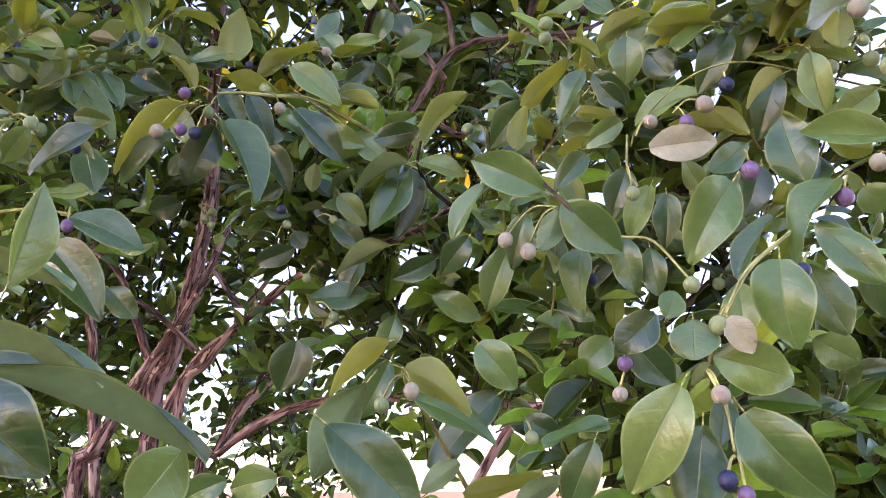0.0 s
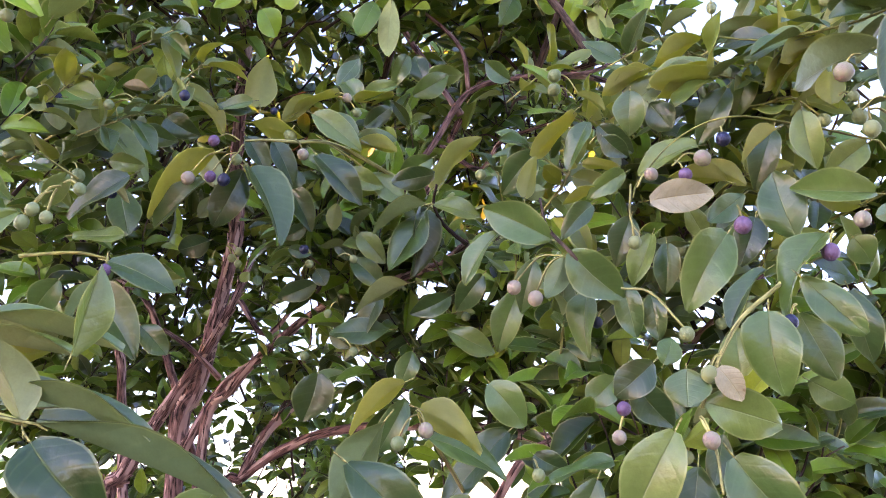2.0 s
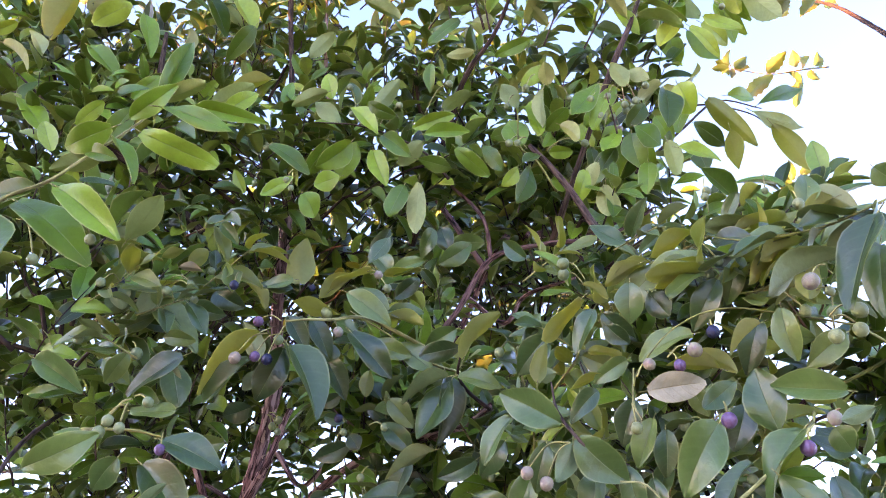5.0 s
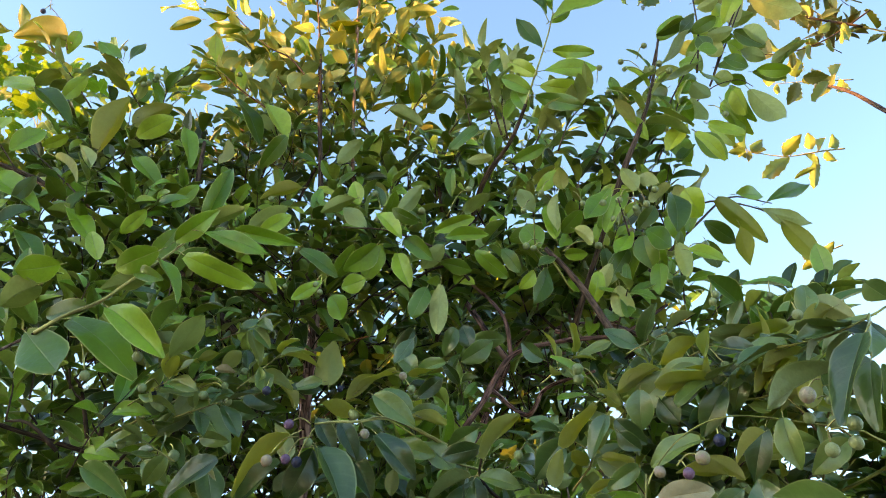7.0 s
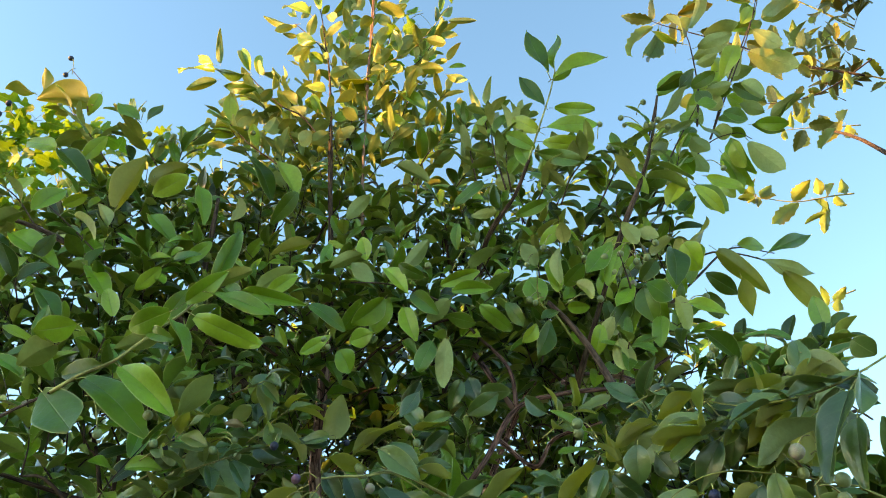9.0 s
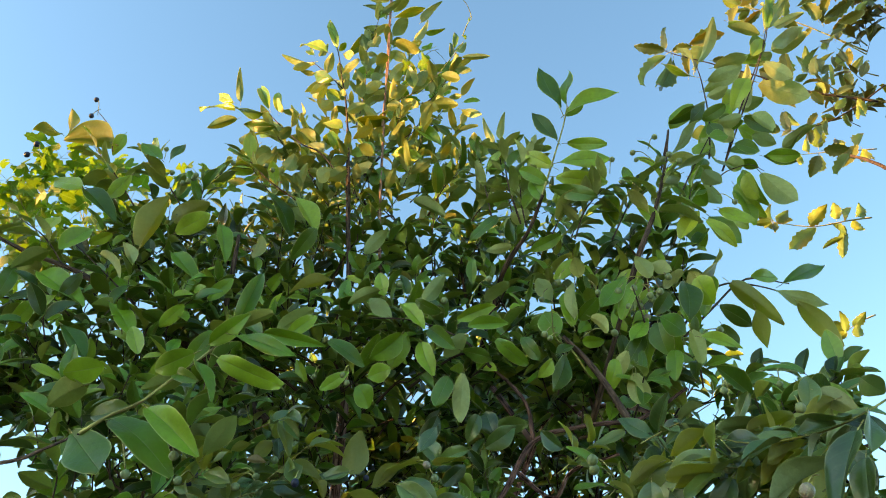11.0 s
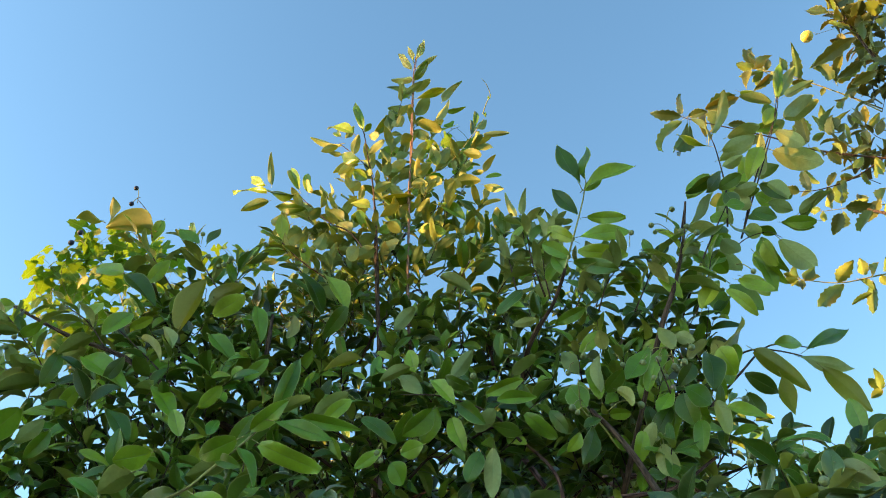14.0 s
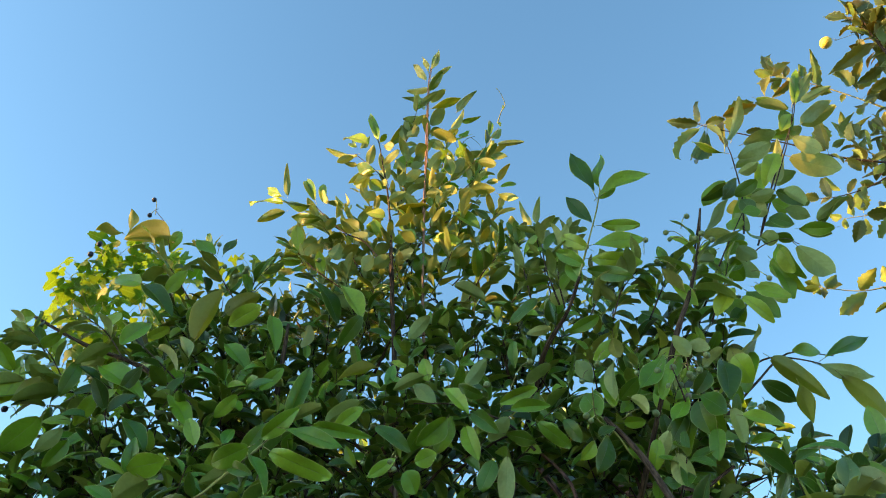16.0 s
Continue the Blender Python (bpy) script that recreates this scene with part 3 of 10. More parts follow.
tube("limb", [(-0.571, 1.980, 1.739), (-0.441, 1.920, 1.806), (-0.284, 1.800, 1.835), (-0.032, 1.620, 1.825), (0.163, 1.380, 1.776), (0.232, 1.320, 1.792), (0.278, 1.260, 1.818), (0.348, 1.200, 1.880), (0.402, 1.140, 1.924), (0.549, 1.140, 2.058)], 0.0120, 0.0060, bark, tree, 10, 6, 0.45, 10)
tube("limb", [(-0.639, 1.980, 1.635), (-0.784, 1.920, 2.066), (-0.827, 1.860, 2.182), (-0.904, 1.800, 2.238), (-0.947, 1.680, 2.323)], 0.0108, 0.0059, bark, tree, 10, 6, 0.45, 11)
tube("limb", [(-0.820, 2.220, 0.075), (-0.916, 2.160, 1.337), (-0.968, 2.100, 1.985), (-0.991, 2.100, 2.109), (-0.995, 2.100, 2.337)], 0.0155, 0.0104, bark, tree, 10, 6, 0.45, 12)
tube("limb", [(-0.699, 1.860, 1.760), (-0.602, 1.860, 1.941), (-0.505, 1.860, 2.007), (-0.381, 1.800, 1.993)], 0.0125, 0.0048, bark, tree, 10, 6, 0.45, 13)
tube("limb", [(-0.593, 1.830, 1.962), (-0.662, 1.800, 2.031), (-0.679, 1.680, 2.050)], 0.0079, 0.0043, bark, tree, 10, 6, 0.45, 14)
tube("limb", [(0.046, 1.920, 2.787), (0.166, 1.860, 2.771), (0.298, 1.740, 2.699), (0.359, 1.560, 2.570)], 0.0123, 0.0049, bark, tree, 10, 6, 0.45, 15)
tube("limb", [(0.046, 1.380, 1.633), (0.112, 1.320, 1.736), (0.167, 1.320, 1.770)], 0.0092, 0.0063, bark, tree, 10, 6, 0.45, 16)
tube("limb", [(-0.062, 1.920, 2.603), (0.043, 1.800, 2.477), (0.101, 1.800, 2.552), (0.231, 1.680, 2.544)], 0.0075, 0.0039, bark, tree, 10, 6, 0.45, 17)
tube("limb", [(-0.571, 1.860, 2.162), (-0.487, 1.830, 2.068), (-0.374, 1.740, 2.138), (-0.224, 1.620, 2.163)], 0.0069, 0.0036, bark, tree, 10, 6, 0.45, 18)
tube("limb", [(-0.408, 1.566, 2.989), (-0.435, 1.540, 3.281), (-0.445, 1.514, 3.855), (-0.458, 1.514, 4.461), (-0.453, 1.514, 4.669)], 0.0060, 0.0016, bark_young, tree, 10, 6, 0.45, 19)
tube("limb", [(-0.183, 1.618, 2.629), (-0.070, 1.462, 2.878), (-0.015, 1.357, 2.951), (0.062, 1.305, 3.035), (0.106, 1.263, 3.114)], 0.0093, 0.0039, bark_thin, tree, 10, 6, 0.45, 20)
tube("limb", [(0.252, 1.148, 2.381), (0.192, 1.200, 2.539), (0.129, 1.200, 2.631)], 0.0079, 0.0045, bark_thin, tree, 10, 6, 0.45, 21)
tube("limb", [(0.168, 1.462, 2.527), (0.310, 1.253, 2.827), (0.381, 1.253, 2.993), (0.430, 1.253, 3.141), (0.463, 1.253, 3.285)], 0.0069, 0.0032, bark_thin, tree, 10, 6, 0.45, 22)
tube("limb", [(-0.634, 1.357, 2.556), (-0.782, 1.305, 2.706), (-1.008, 1.305, 2.857), (-1.274, 1.305, 3.054), (-1.501, 1.279, 3.159), (-1.737, 1.253, 3.298)], 0.0116, 0.0048, bark_thin, tree, 10, 6, 0.45, 23)
tube("limb", [(-0.821, 1.462, 2.620), (-0.836, 1.409, 2.877), (-0.815, 1.357, 3.038), (-0.820, 1.357, 3.179)], 0.0110, 0.0054, bark_thin, tree, 10, 6, 0.45, 24)
tube("limb", [(-0.005, 1.860, 2.666), (-0.163, 1.800, 2.912), (-0.225, 1.740, 3.044)], 0.0099, 0.0053, bark, tree, 10, 6, 0.45, 25)
tube("limb", [(-0.153, 1.500, 2.222), (-0.092, 1.440, 2.305), (-0.043, 1.410, 2.357), (0.032, 1.410, 2.477), (0.144, 1.410, 2.506), (0.290, 1.440, 2.532), (0.412, 1.500, 2.630)], 0.0080, 0.0036, bark_red, tree, 10, 6, 0.45, 26)
tube("limb", [(0.032, 1.410, 2.477), (0.016, 1.410, 2.581), (-0.068, 1.440, 2.699), (-0.150, 1.500, 2.792)], 0.0052, 0.0030, bark_red, tree, 10, 6, 0.45, 27)
tube("limb", [(-0.947, 1.680, 2.323), (-0.844, 1.200, 2.042), (-0.529, 0.720, 1.802), (-0.285, 0.468, 1.721)], 0.0059, 0.0009, bark_thin, tree, 8, 6, 0.45, 28)
tube("limb", [(0.549, 1.140, 2.058), (0.494, 0.960, 1.993), (0.439, 0.810, 1.939)], 0.0028, 0.0016, twig_green, tree, 8, 6, 0.45, 29)
tube("limb", [(0.549, 1.140, 2.058), (0.640, 1.020, 2.089), (0.559, 0.900, 2.094)], 0.0028, 0.0016, twig_green, tree, 8, 6, 0.45, 30)
tube("limb", [(0.046, 1.380, 1.633), (0.050, 1.200, 1.630), (0.051, 1.020, 1.642)], 0.0041, 0.0017, bark_thin, tree, 8, 6, 0.45, 31)
tube("limb", [(-0.947, 1.680, 2.323), (-1.234, 1.140, 2.343), (-0.846, 0.840, 2.264), (-0.610, 0.660, 2.213)], 0.0059, 0.0020, bark_thin, tree, 8, 6, 0.45, 32)
tube("limb", [(0.549, 1.140, 2.058), (0.868, 1.140, 2.380), (0.703, 0.960, 2.340)], 0.0028, 0.0016, twig_green, tree, 8, 6, 0.45, 33)
# fruiting sprays nearest the path
s = tube("sprig", [(0.439, 0.810, 1.939), (0.354, 0.732, 1.866), (0.306, 0.708, 1.828), (0.276, 0.690, 1.787), (0.255, 0.690, 1.742)], 0.0028, 0.0016, twig_ochre, tree, 6, 5, 0.15, 35)
leaf(s, (0.230, 0.690, 1.722), (0.181, 0.690, 1.644), 0.053, (-0.12, -0.99, 0.08))
leaf(s, (0.259, 0.690, 1.747), (0.324, 0.690, 1.728), 0.045, (-0.06, -0.97, -0.22))
leaf(s, (0.244, 0.684, 1.776), (0.242, 0.684, 1.742), 0.041, (-0.26, -0.97, 0.01))
leaf(s, (0.220, 0.708, 1.786), (0.185, 0.708, 1.755), 0.035, (0.01, -1.00, -0.01))
leaf(s, (0.326, 0.696, 1.830), (0.318, 0.696, 1.755), 0.051, (-0.34, -0.94, 0.04))
leaf(s, (0.385, 0.780, 1.847), (0.413, 0.780, 1.779), 0.043, (-0.42, -0.89, -0.17))
leaf(s, (0.273, 0.672, 1.699), (0.321, 0.672, 1.625), 0.052, (-0.26, -0.95, -0.17))
leaf(s, (0.261, 0.750, 1.695), (0.246, 0.750, 1.617), 0.051, (-0.24, -0.97, 0.05))
leaf(s, (0.296, 0.780, 1.727), (0.282, 0.780, 1.679), 0.026, (-0.24, -0.97, 0.07))
leaf(s, (0.238, 0.750, 1.792), (0.252, 0.750, 1.818), 0.026, (-0.09, -0.99, 0.05))
leaf(s, (0.367, 0.816, 1.966), (0.348, 0.816, 1.911), 0.037, (-0.22, -0.97, 0.07))
leaf(s, (0.324, 0.780, 1.936), (0.267, 0.780, 1.863), 0.053, (-0.03, -1.00, 0.02))
leaf(s, (0.270, 0.828, 1.941), (0.269, 0.828, 1.885), 0.030, (-0.25, -0.97, 0.00))
leaf(s, (0.397, 0.720, 1.913), (0.334, 0.720, 1.840), 0.048, (-0.70, -0.38, 0.61))
leaf(s, (0.341, 0.732, 1.880), (0.291, 0.732, 1.833), 0.034, (-0.59, -0.52, 0.62))
leaf(s, (0.351, 0.672, 1.854), (0.396, 0.672, 1.801), 0.035, (-0.18, -0.97, -0.15))
leaf(s, (0.339, 0.840, 1.793), (0.334, 0.840, 1.847), 0.041, (-0.34, -0.94, -0.03))
leaf(s, (0.218, 0.810, 1.784), (0.249, 0.810, 1.734), 0.039, (-0.22, -0.97, -0.13))
leaf(s, (0.269, 0.672, 1.775), (0.288, 0.672, 1.747), 0.024, (-0.30, -0.93, -0.20), "dry")
berry(s, (0.273, 0.678, 1.787), (0.262, 0.678, 1.770), 0.0078, "green")
berry(s, (0.248, 0.672, 1.733), (0.256, 0.672, 1.713), 0.0076, "pink")
berry(s, (0.198, 0.720, 1.861), (0.256, 0.720, 1.815), 0.0075, "green")
berry(s, (0.198, 0.720, 1.763), (0.192, 0.720, 1.746), 0.0068, "purple")
berry(s, (0.194, 0.720, 1.743), (0.186, 0.720, 1.720), 0.0067, "pink")
berry(s, (0.352, 0.696, 1.836), (0.344, 0.696, 1.819), 0.0072, "blue")
berry(s, (0.254, 0.648, 1.666), (0.247, 0.648, 1.648), 0.0075, "blue")
berry(s, (0.256, 0.648, 1.666), (0.259, 0.648, 1.638), 0.0066, "purple")
berry(s, (0.322, 0.732, 1.949), (0.325, 0.732, 1.927), 0.0090, "purple")
berry(s, (0.452, 0.696, 2.095), (0.432, 0.696, 2.075), 0.0101, "pink")
berry(s, (0.401, 0.708, 1.910), (0.395, 0.708, 1.889), 0.0086, "purple")
berry(s, (0.432, 0.696, 1.926), (0.424, 0.696, 1.917), 0.0080, "pink")
s = tube("sprig", [(0.253, 0.690, 1.735), (0.259, 0.672, 1.704), (0.256, 0.654, 1.669)], 0.0016, 0.0012, twig_ochre, tree, 6, 5, 0.15, 67)
s = tube("sprig", [(0.249, 0.900, 2.045), (0.240, 0.870, 1.989), (0.247, 0.852, 1.961)], 0.0016, 0.0012, twig_ochre, tree, 6, 5, 0.15, 68)
berry(s, (0.234, 0.840, 1.980), (0.237, 0.840, 1.948), 0.0079, "green")
s = tube("sprig", [(0.559, 0.900, 2.094), (0.458, 0.870, 2.104), (0.364, 0.840, 2.104), (0.298, 0.840, 2.078), (0.250, 0.840, 2.027), (0.239, 0.840, 2.003)], 0.0015, 0.0010, twig_green, tree, 6, 5, 0.15, 70)
leaf(s, (0.379, 0.744, 1.917), (0.362, 0.744, 1.989), 0.049, (-0.45, -0.89, -0.11))
leaf(s, (0.452, 0.720, 1.953), (0.375, 0.720, 1.958), 0.038, (0.01, -0.99, 0.10))
leaf(s, (0.453, 0.756, 1.955), (0.406, 0.756, 1.963), 0.024, (0.07, 0.89, 0.45), "young")
leaf(s, (0.421, 0.780, 2.077), (0.420, 0.780, 2.011), 0.034, (-0.43, -0.90, 0.01))
leaf(s, (0.400, 0.804, 2.068), (0.352, 0.804, 2.035), 0.029, (-0.51, 0.45, 0.73), "young")
leaf(s, (0.414, 0.852, 2.091), (0.383, 0.852, 2.024), 0.037, (-0.23, -0.97, 0.10))
leaf(s, (0.203, 0.912, 2.141), (0.172, 0.912, 2.077), 0.035, (-0.52, -0.82, 0.26))
leaf(s, (0.254, 0.876, 2.164), (0.246, 0.876, 2.109), 0.041, (-0.13, -0.99, 0.02))
leaf(s, (0.134, 0.948, 2.115), (0.086, 0.948, 2.065), 0.046, (0.21, -0.96, -0.20))
leaf(s, (0.116, 0.900, 2.031), (0.130, 0.900, 2.085), 0.028, (-0.52, 0.85, 0.14), "young")
leaf(s, (0.188, 0.924, 2.164), (0.135, 0.924, 2.095), 0.044, (-0.74, 0.37, 0.56), "young")
leaf(s, (0.215, 0.900, 2.129), (0.249, 0.900, 2.086), 0.034, (-0.34, -0.90, -0.27))
leaf(s, (0.366, 0.888, 2.203), (0.282, 0.888, 2.178), 0.044, (-0.13, -0.88, 0.46))
leaf(s, (0.352, 0.870, 2.176), (0.279, 0.870, 2.154), 0.038, (-0.29, 0.05, 0.96), "young")
leaf(s, (0.290, 0.900, 2.206), (0.225, 0.900, 2.183), 0.034, (-0.33, 0.23, 0.92), "young")
leaf(s, (0.376, 0.900, 2.170), (0.339, 0.900, 2.113), 0.034, (0.02, -1.00, -0.01))
leaf(s, (0.479, 0.852, 2.189), (0.399, 0.852, 2.147), 0.045, (-0.45, 0.27, 0.85), "young")
leaf(s, (0.481, 0.816, 2.157), (0.463, 0.816, 2.100), 0.033, (0.28, 0.96, -0.09), "young")
leaf(s, (0.328, 0.870, 2.082), (0.252, 0.870, 2.062), 0.040, (-0.12, -0.88, 0.45))
leaf(s, (0.195, 0.864, 2.005), (0.152, 0.864, 1.970), 0.028, (-0.03, -1.00, 0.04))
leaf(s, (0.237, 0.864, 2.046), (0.189, 0.864, 2.021), 0.027, (0.15, -0.95, -0.28))
leaf(s, (0.211, 0.876, 2.028), (0.159, 0.876, 2.018), 0.027, (-0.18, 0.17, 0.97), "young")
leaf(s, (0.246, 0.900, 2.001), (0.219, 0.900, 1.945), 0.038, (-0.01, -1.00, 0.01))
leaf(s, (0.313, 0.912, 2.205), (0.239, 0.912, 2.151), 0.046, (-0.03, -1.00, 0.04))
leaf(s, (0.417, 0.888, 2.201), (0.383, 0.888, 2.139), 0.035, (-0.23, -0.96, 0.13))
leaf(s, (0.511, 0.870, 2.154), (0.442, 0.870, 2.130), 0.036, (-0.31, 0.33, 0.89), "young")
leaf(s, (0.514, 0.840, 2.063), (0.459, 0.840, 2.027), 0.037, (0.07, -0.99, -0.11))
leaf(s, (0.352, 0.852, 2.026), (0.285, 0.852, 2.039), 0.034, (0.17, 0.34, 0.93), "young")
leaf(s, (0.409, 0.900, 2.209), (0.474, 0.900, 2.187), 0.035, (0.31, 0.28, 0.91), "young")
leaf(s, (0.461, 0.900, 2.191), (0.518, 0.900, 2.205), 0.029, (-0.20, 0.49, 0.84), "young")
leaf(s, (0.251, 0.804, 1.985), (0.324, 0.804, 1.996), 0.039, (0.05, -0.93, -0.37), "dry")
berry(s, (0.342, 0.816, 2.080), (0.343, 0.816, 2.063), 0.0086, "blue")
berry(s, (0.282, 0.816, 2.031), (0.317, 0.816, 2.040), 0.0098, "pink")
berry(s, (0.285, 0.816, 2.038), (0.296, 0.816, 2.020), 0.0079, "purple")
berry(s, (0.243, 0.828, 2.011), (0.260, 0.828, 2.027), 0.0080, "pink")
berry(s, (0.484, 0.780, 2.088), (0.482, 0.780, 2.068), 0.0088, "green")
berry(s, (0.481, 0.816, 2.114), (0.497, 0.816, 2.112), 0.0068, "green")
berry(s, (0.199, 0.960, 2.211), (0.167, 0.960, 2.240), 0.0098, "green")
berry(s, (0.159, 0.960, 2.166), (0.150, 0.960, 2.147), 0.0074, "green")
s = tube("sprig", [(0.224, 0.852, 1.903), (0.186, 0.840, 1.913), (0.159, 0.828, 1.938), (0.140, 0.870, 1.982), (0.135, 0.900, 2.030)], 0.0030, 0.0014, bark_thin, tree, 6, 5, 0.15, 110)
leaf(s, (0.162, 0.828, 1.935), (0.209, 0.828, 1.874), 0.051, (-0.24, -0.95, -0.19))
leaf(s, (0.156, 0.840, 1.931), (0.140, 0.840, 1.880), 0.029, (-0.00, 1.00, 0.00))
leaf(s, (0.144, 0.864, 1.963), (0.065, 0.864, 2.013), 0.048, (-0.19, -0.94, -0.30))
leaf(s, (0.081, 0.888, 1.980), (0.030, 0.888, 1.927), 0.036, (-0.42, -0.82, 0.40))
leaf(s, (0.187, 0.900, 1.906), (0.170, 0.900, 1.830), 0.039, (-0.57, -0.81, 0.13))
leaf(s, (0.105, 0.924, 1.915), (0.071, 0.924, 1.846), 0.039, (-0.04, -1.00, 0.02))
leaf(s, (0.219, 0.840, 1.902), (0.231, 0.840, 1.839), 0.033, (-0.24, -0.97, -0.05))
leaf(s, (0.250, 0.840, 1.886), (0.255, 0.840, 1.835), 0.028, (-0.25, -0.97, -0.02))
leaf(s, (0.123, 0.876, 1.940), (0.102, 0.876, 1.881), 0.032, (0.05, -1.00, -0.02))
berry(s, (0.152, 0.816, 1.927), (0.097, 0.816, 1.891), 0.0082, "pink")
berry(s, (0.152, 0.816, 1.927), (0.120, 0.816, 1.878), 0.0087, "pink")
berry(s, (0.205, 0.900, 1.885), (0.196, 0.900, 1.869), 0.0070, "blue")
leaf(s, (0.375, 0.876, 2.163), (0.332, 0.876, 2.098), 0.039, (-0.07, -1.00, 0.05))
leaf(s, (0.282, 0.900, 2.158), (0.308, 0.900, 2.120), 0.040, (-0.40, -0.88, -0.27))
leaf(s, (0.355, 0.852, 2.175), (0.276, 0.852, 2.155), 0.041, (-0.24, 0.33, 0.91), "young")
leaf(s, (0.191, 0.900, 2.176), (0.228, 0.900, 2.159), 0.020, (0.41, 0.31, 0.86), "young")
leaf(s, (0.216, 0.876, 2.101), (0.239, 0.876, 2.070), 0.029, (-0.34, -0.90, -0.26))
leaf(s, (0.366, 0.840, 2.003), (0.321, 0.840, 1.969), 0.031, (0.08, -0.99, -0.10))
leaf(s, (0.371, 0.828, 1.967), (0.343, 0.828, 1.920), 0.042, (-0.11, -0.99, 0.06))
leaf(s, (0.262, 0.864, 1.965), (0.239, 0.864, 1.905), 0.032, (-0.42, -0.89, 0.16))
leaf(s, (0.500, 0.840, 2.161), (0.463, 0.840, 2.128), 0.036, (-0.08, 0.99, 0.08), "young")
leaf(s, (0.273, 0.888, 2.200), (0.217, 0.888, 2.172), 0.031, (-0.36, 0.61, 0.71), "young")
leaf(s, (0.487, 0.876, 2.069), (0.438, 0.876, 2.085), 0.029, (-0.17, -0.84, -0.51))
leaf(s, (0.109, 1.140, 2.341), (0.064, 1.140, 2.374), 0.033, (-0.28, -0.88, -0.38))
leaf(s, (0.143, 0.912, 2.047), (0.112, 0.912, 2.039), 0.023, (-0.10, 0.92, 0.38))
leaf(s, (0.326, 0.852, 2.048), (0.377, 0.852, 2.029), 0.027, (0.27, 0.62, 0.73), "young")
leaf(s, (0.188, 0.876, 2.065), (0.233, 0.876, 2.059), 0.023, (0.10, 0.36, 0.93), "young")
leaf(s, (0.452, 0.780, 1.927), (0.468, 0.780, 1.901), 0.033, (-0.46, -0.84, -0.29))
s = tube("sprig", [(0.051, 1.020, 1.642), (0.016, 0.930, 1.708), (-0.007, 0.870, 1.745), (-0.013, 0.852, 1.763)], 0.0030, 0.0016, twig_ochre, tree, 6, 5, 0.15, 139)
leaf(s, (-0.049, 0.840, 1.749), (-0.106, 0.840, 1.657), 0.054, (-0.61, 0.70, 0.38))
leaf(s, (-0.076, 0.780, 1.703), (0.013, 0.780, 1.624), 0.059, (0.18, -0.96, 0.20))
leaf(s, (-0.009, 0.840, 1.763), (0.064, 0.840, 1.728), 0.040, (0.24, 0.83, 0.50), "young")
leaf(s, (-0.030, 0.870, 1.797), (-0.099, 0.870, 1.753), 0.041, (-0.49, 0.44, 0.76), "young")
leaf(s, (-0.002, 0.876, 1.735), (0.088, 0.876, 1.705), 0.047, (0.23, -0.69, 0.69))
leaf(s, (0.067, 0.900, 1.799), (0.109, 0.900, 1.751), 0.045, (-0.09, -0.99, -0.08))
leaf(s, (0.174, 0.810, 1.686), (0.143, 0.810, 1.624), 0.038, (-0.09, -0.99, 0.05))
leaf(s, (0.127, 0.840, 1.658), (0.051, 0.840, 1.631), 0.040, (-0.28, 0.58, 0.76), "young")
leaf(s, (0.142, 0.828, 1.654), (0.100, 0.828, 1.629), 0.025, (-0.19, 0.93, 0.32))
leaf(s, (0.204, 0.900, 1.710), (0.131, 0.900, 1.693), 0.037, (-0.19, -0.52, 0.83))
leaf(s, (0.044, 0.870, 1.671), (0.003, 0.870, 1.644), 0.024, (-0.10, 0.98, 0.15))
leaf(s, (-0.035, 0.930, 1.785), (-0.066, 0.930, 1.722), 0.035, (0.15, -0.99, -0.07))
leaf(s, (0.087, 0.972, 1.750), (0.007, 0.972, 1.667), 0.057, (-0.39, -0.84, 0.38))
leaf(s, (0.117, 0.930, 1.719), (0.153, 0.930, 1.694), 0.031, (-0.06, -0.99, -0.08))
leaf(s, (0.222, 0.960, 1.812), (0.187, 0.960, 1.779), 0.040, (0.01, -1.00, -0.01))
berry(s, (-0.010, 0.816, 1.754), (-0.030, 0.816, 1.724), 0.0078, "green")
berry(s, (-0.010, 0.822, 1.759), (-0.001, 0.822, 1.738), 0.0084, "pink")
berry(s, (0.112, 0.840, 1.709), (0.117, 0.840, 1.692), 0.0073, "green")
s = tube("sprig", [(0.029, 1.260, 2.094), (-0.007, 1.230, 2.118), (-0.021, 1.170, 2.133), (-0.014, 1.140, 2.157)], 0.0040, 0.0020, bark_thin, tree, 6, 5, 0.15, 158)
leaf(s, (-0.235, 1.320, 1.884), (-0.245, 1.320, 1.801), 0.071, (0.25, -0.97, -0.03))
leaf(s, (-0.105, 1.260, 1.947), (-0.203, 1.260, 1.938), 0.049, (-0.03, -0.96, 0.29))
leaf(s, (-0.005, 1.260, 1.943), (0.073, 1.260, 1.905), 0.043, (0.05, -0.99, 0.10))
leaf(s, (-0.067, 1.200, 2.009), (-0.155, 1.200, 1.972), 0.047, (-0.37, 0.31, 0.88))
leaf(s, (-0.046, 1.200, 2.141), (-0.042, 1.200, 2.020), 0.060, (0.73, -0.69, 0.02))
leaf(s, (-0.034, 1.140, 2.122), (-0.122, 1.140, 2.089), 0.047, (-0.35, 0.13, 0.93))
leaf(s, (-0.013, 1.128, 2.169), (-0.085, 1.128, 2.158), 0.040, (0.07, -0.90, -0.43))
leaf(s, (-0.008, 1.116, 2.144), (0.040, 1.116, 2.236), 0.052, (-0.83, 0.36, 0.43), "young")
leaf(s, (-0.018, 1.140, 2.122), (0.057, 1.140, 2.106), 0.039, (0.07, -0.93, 0.37))
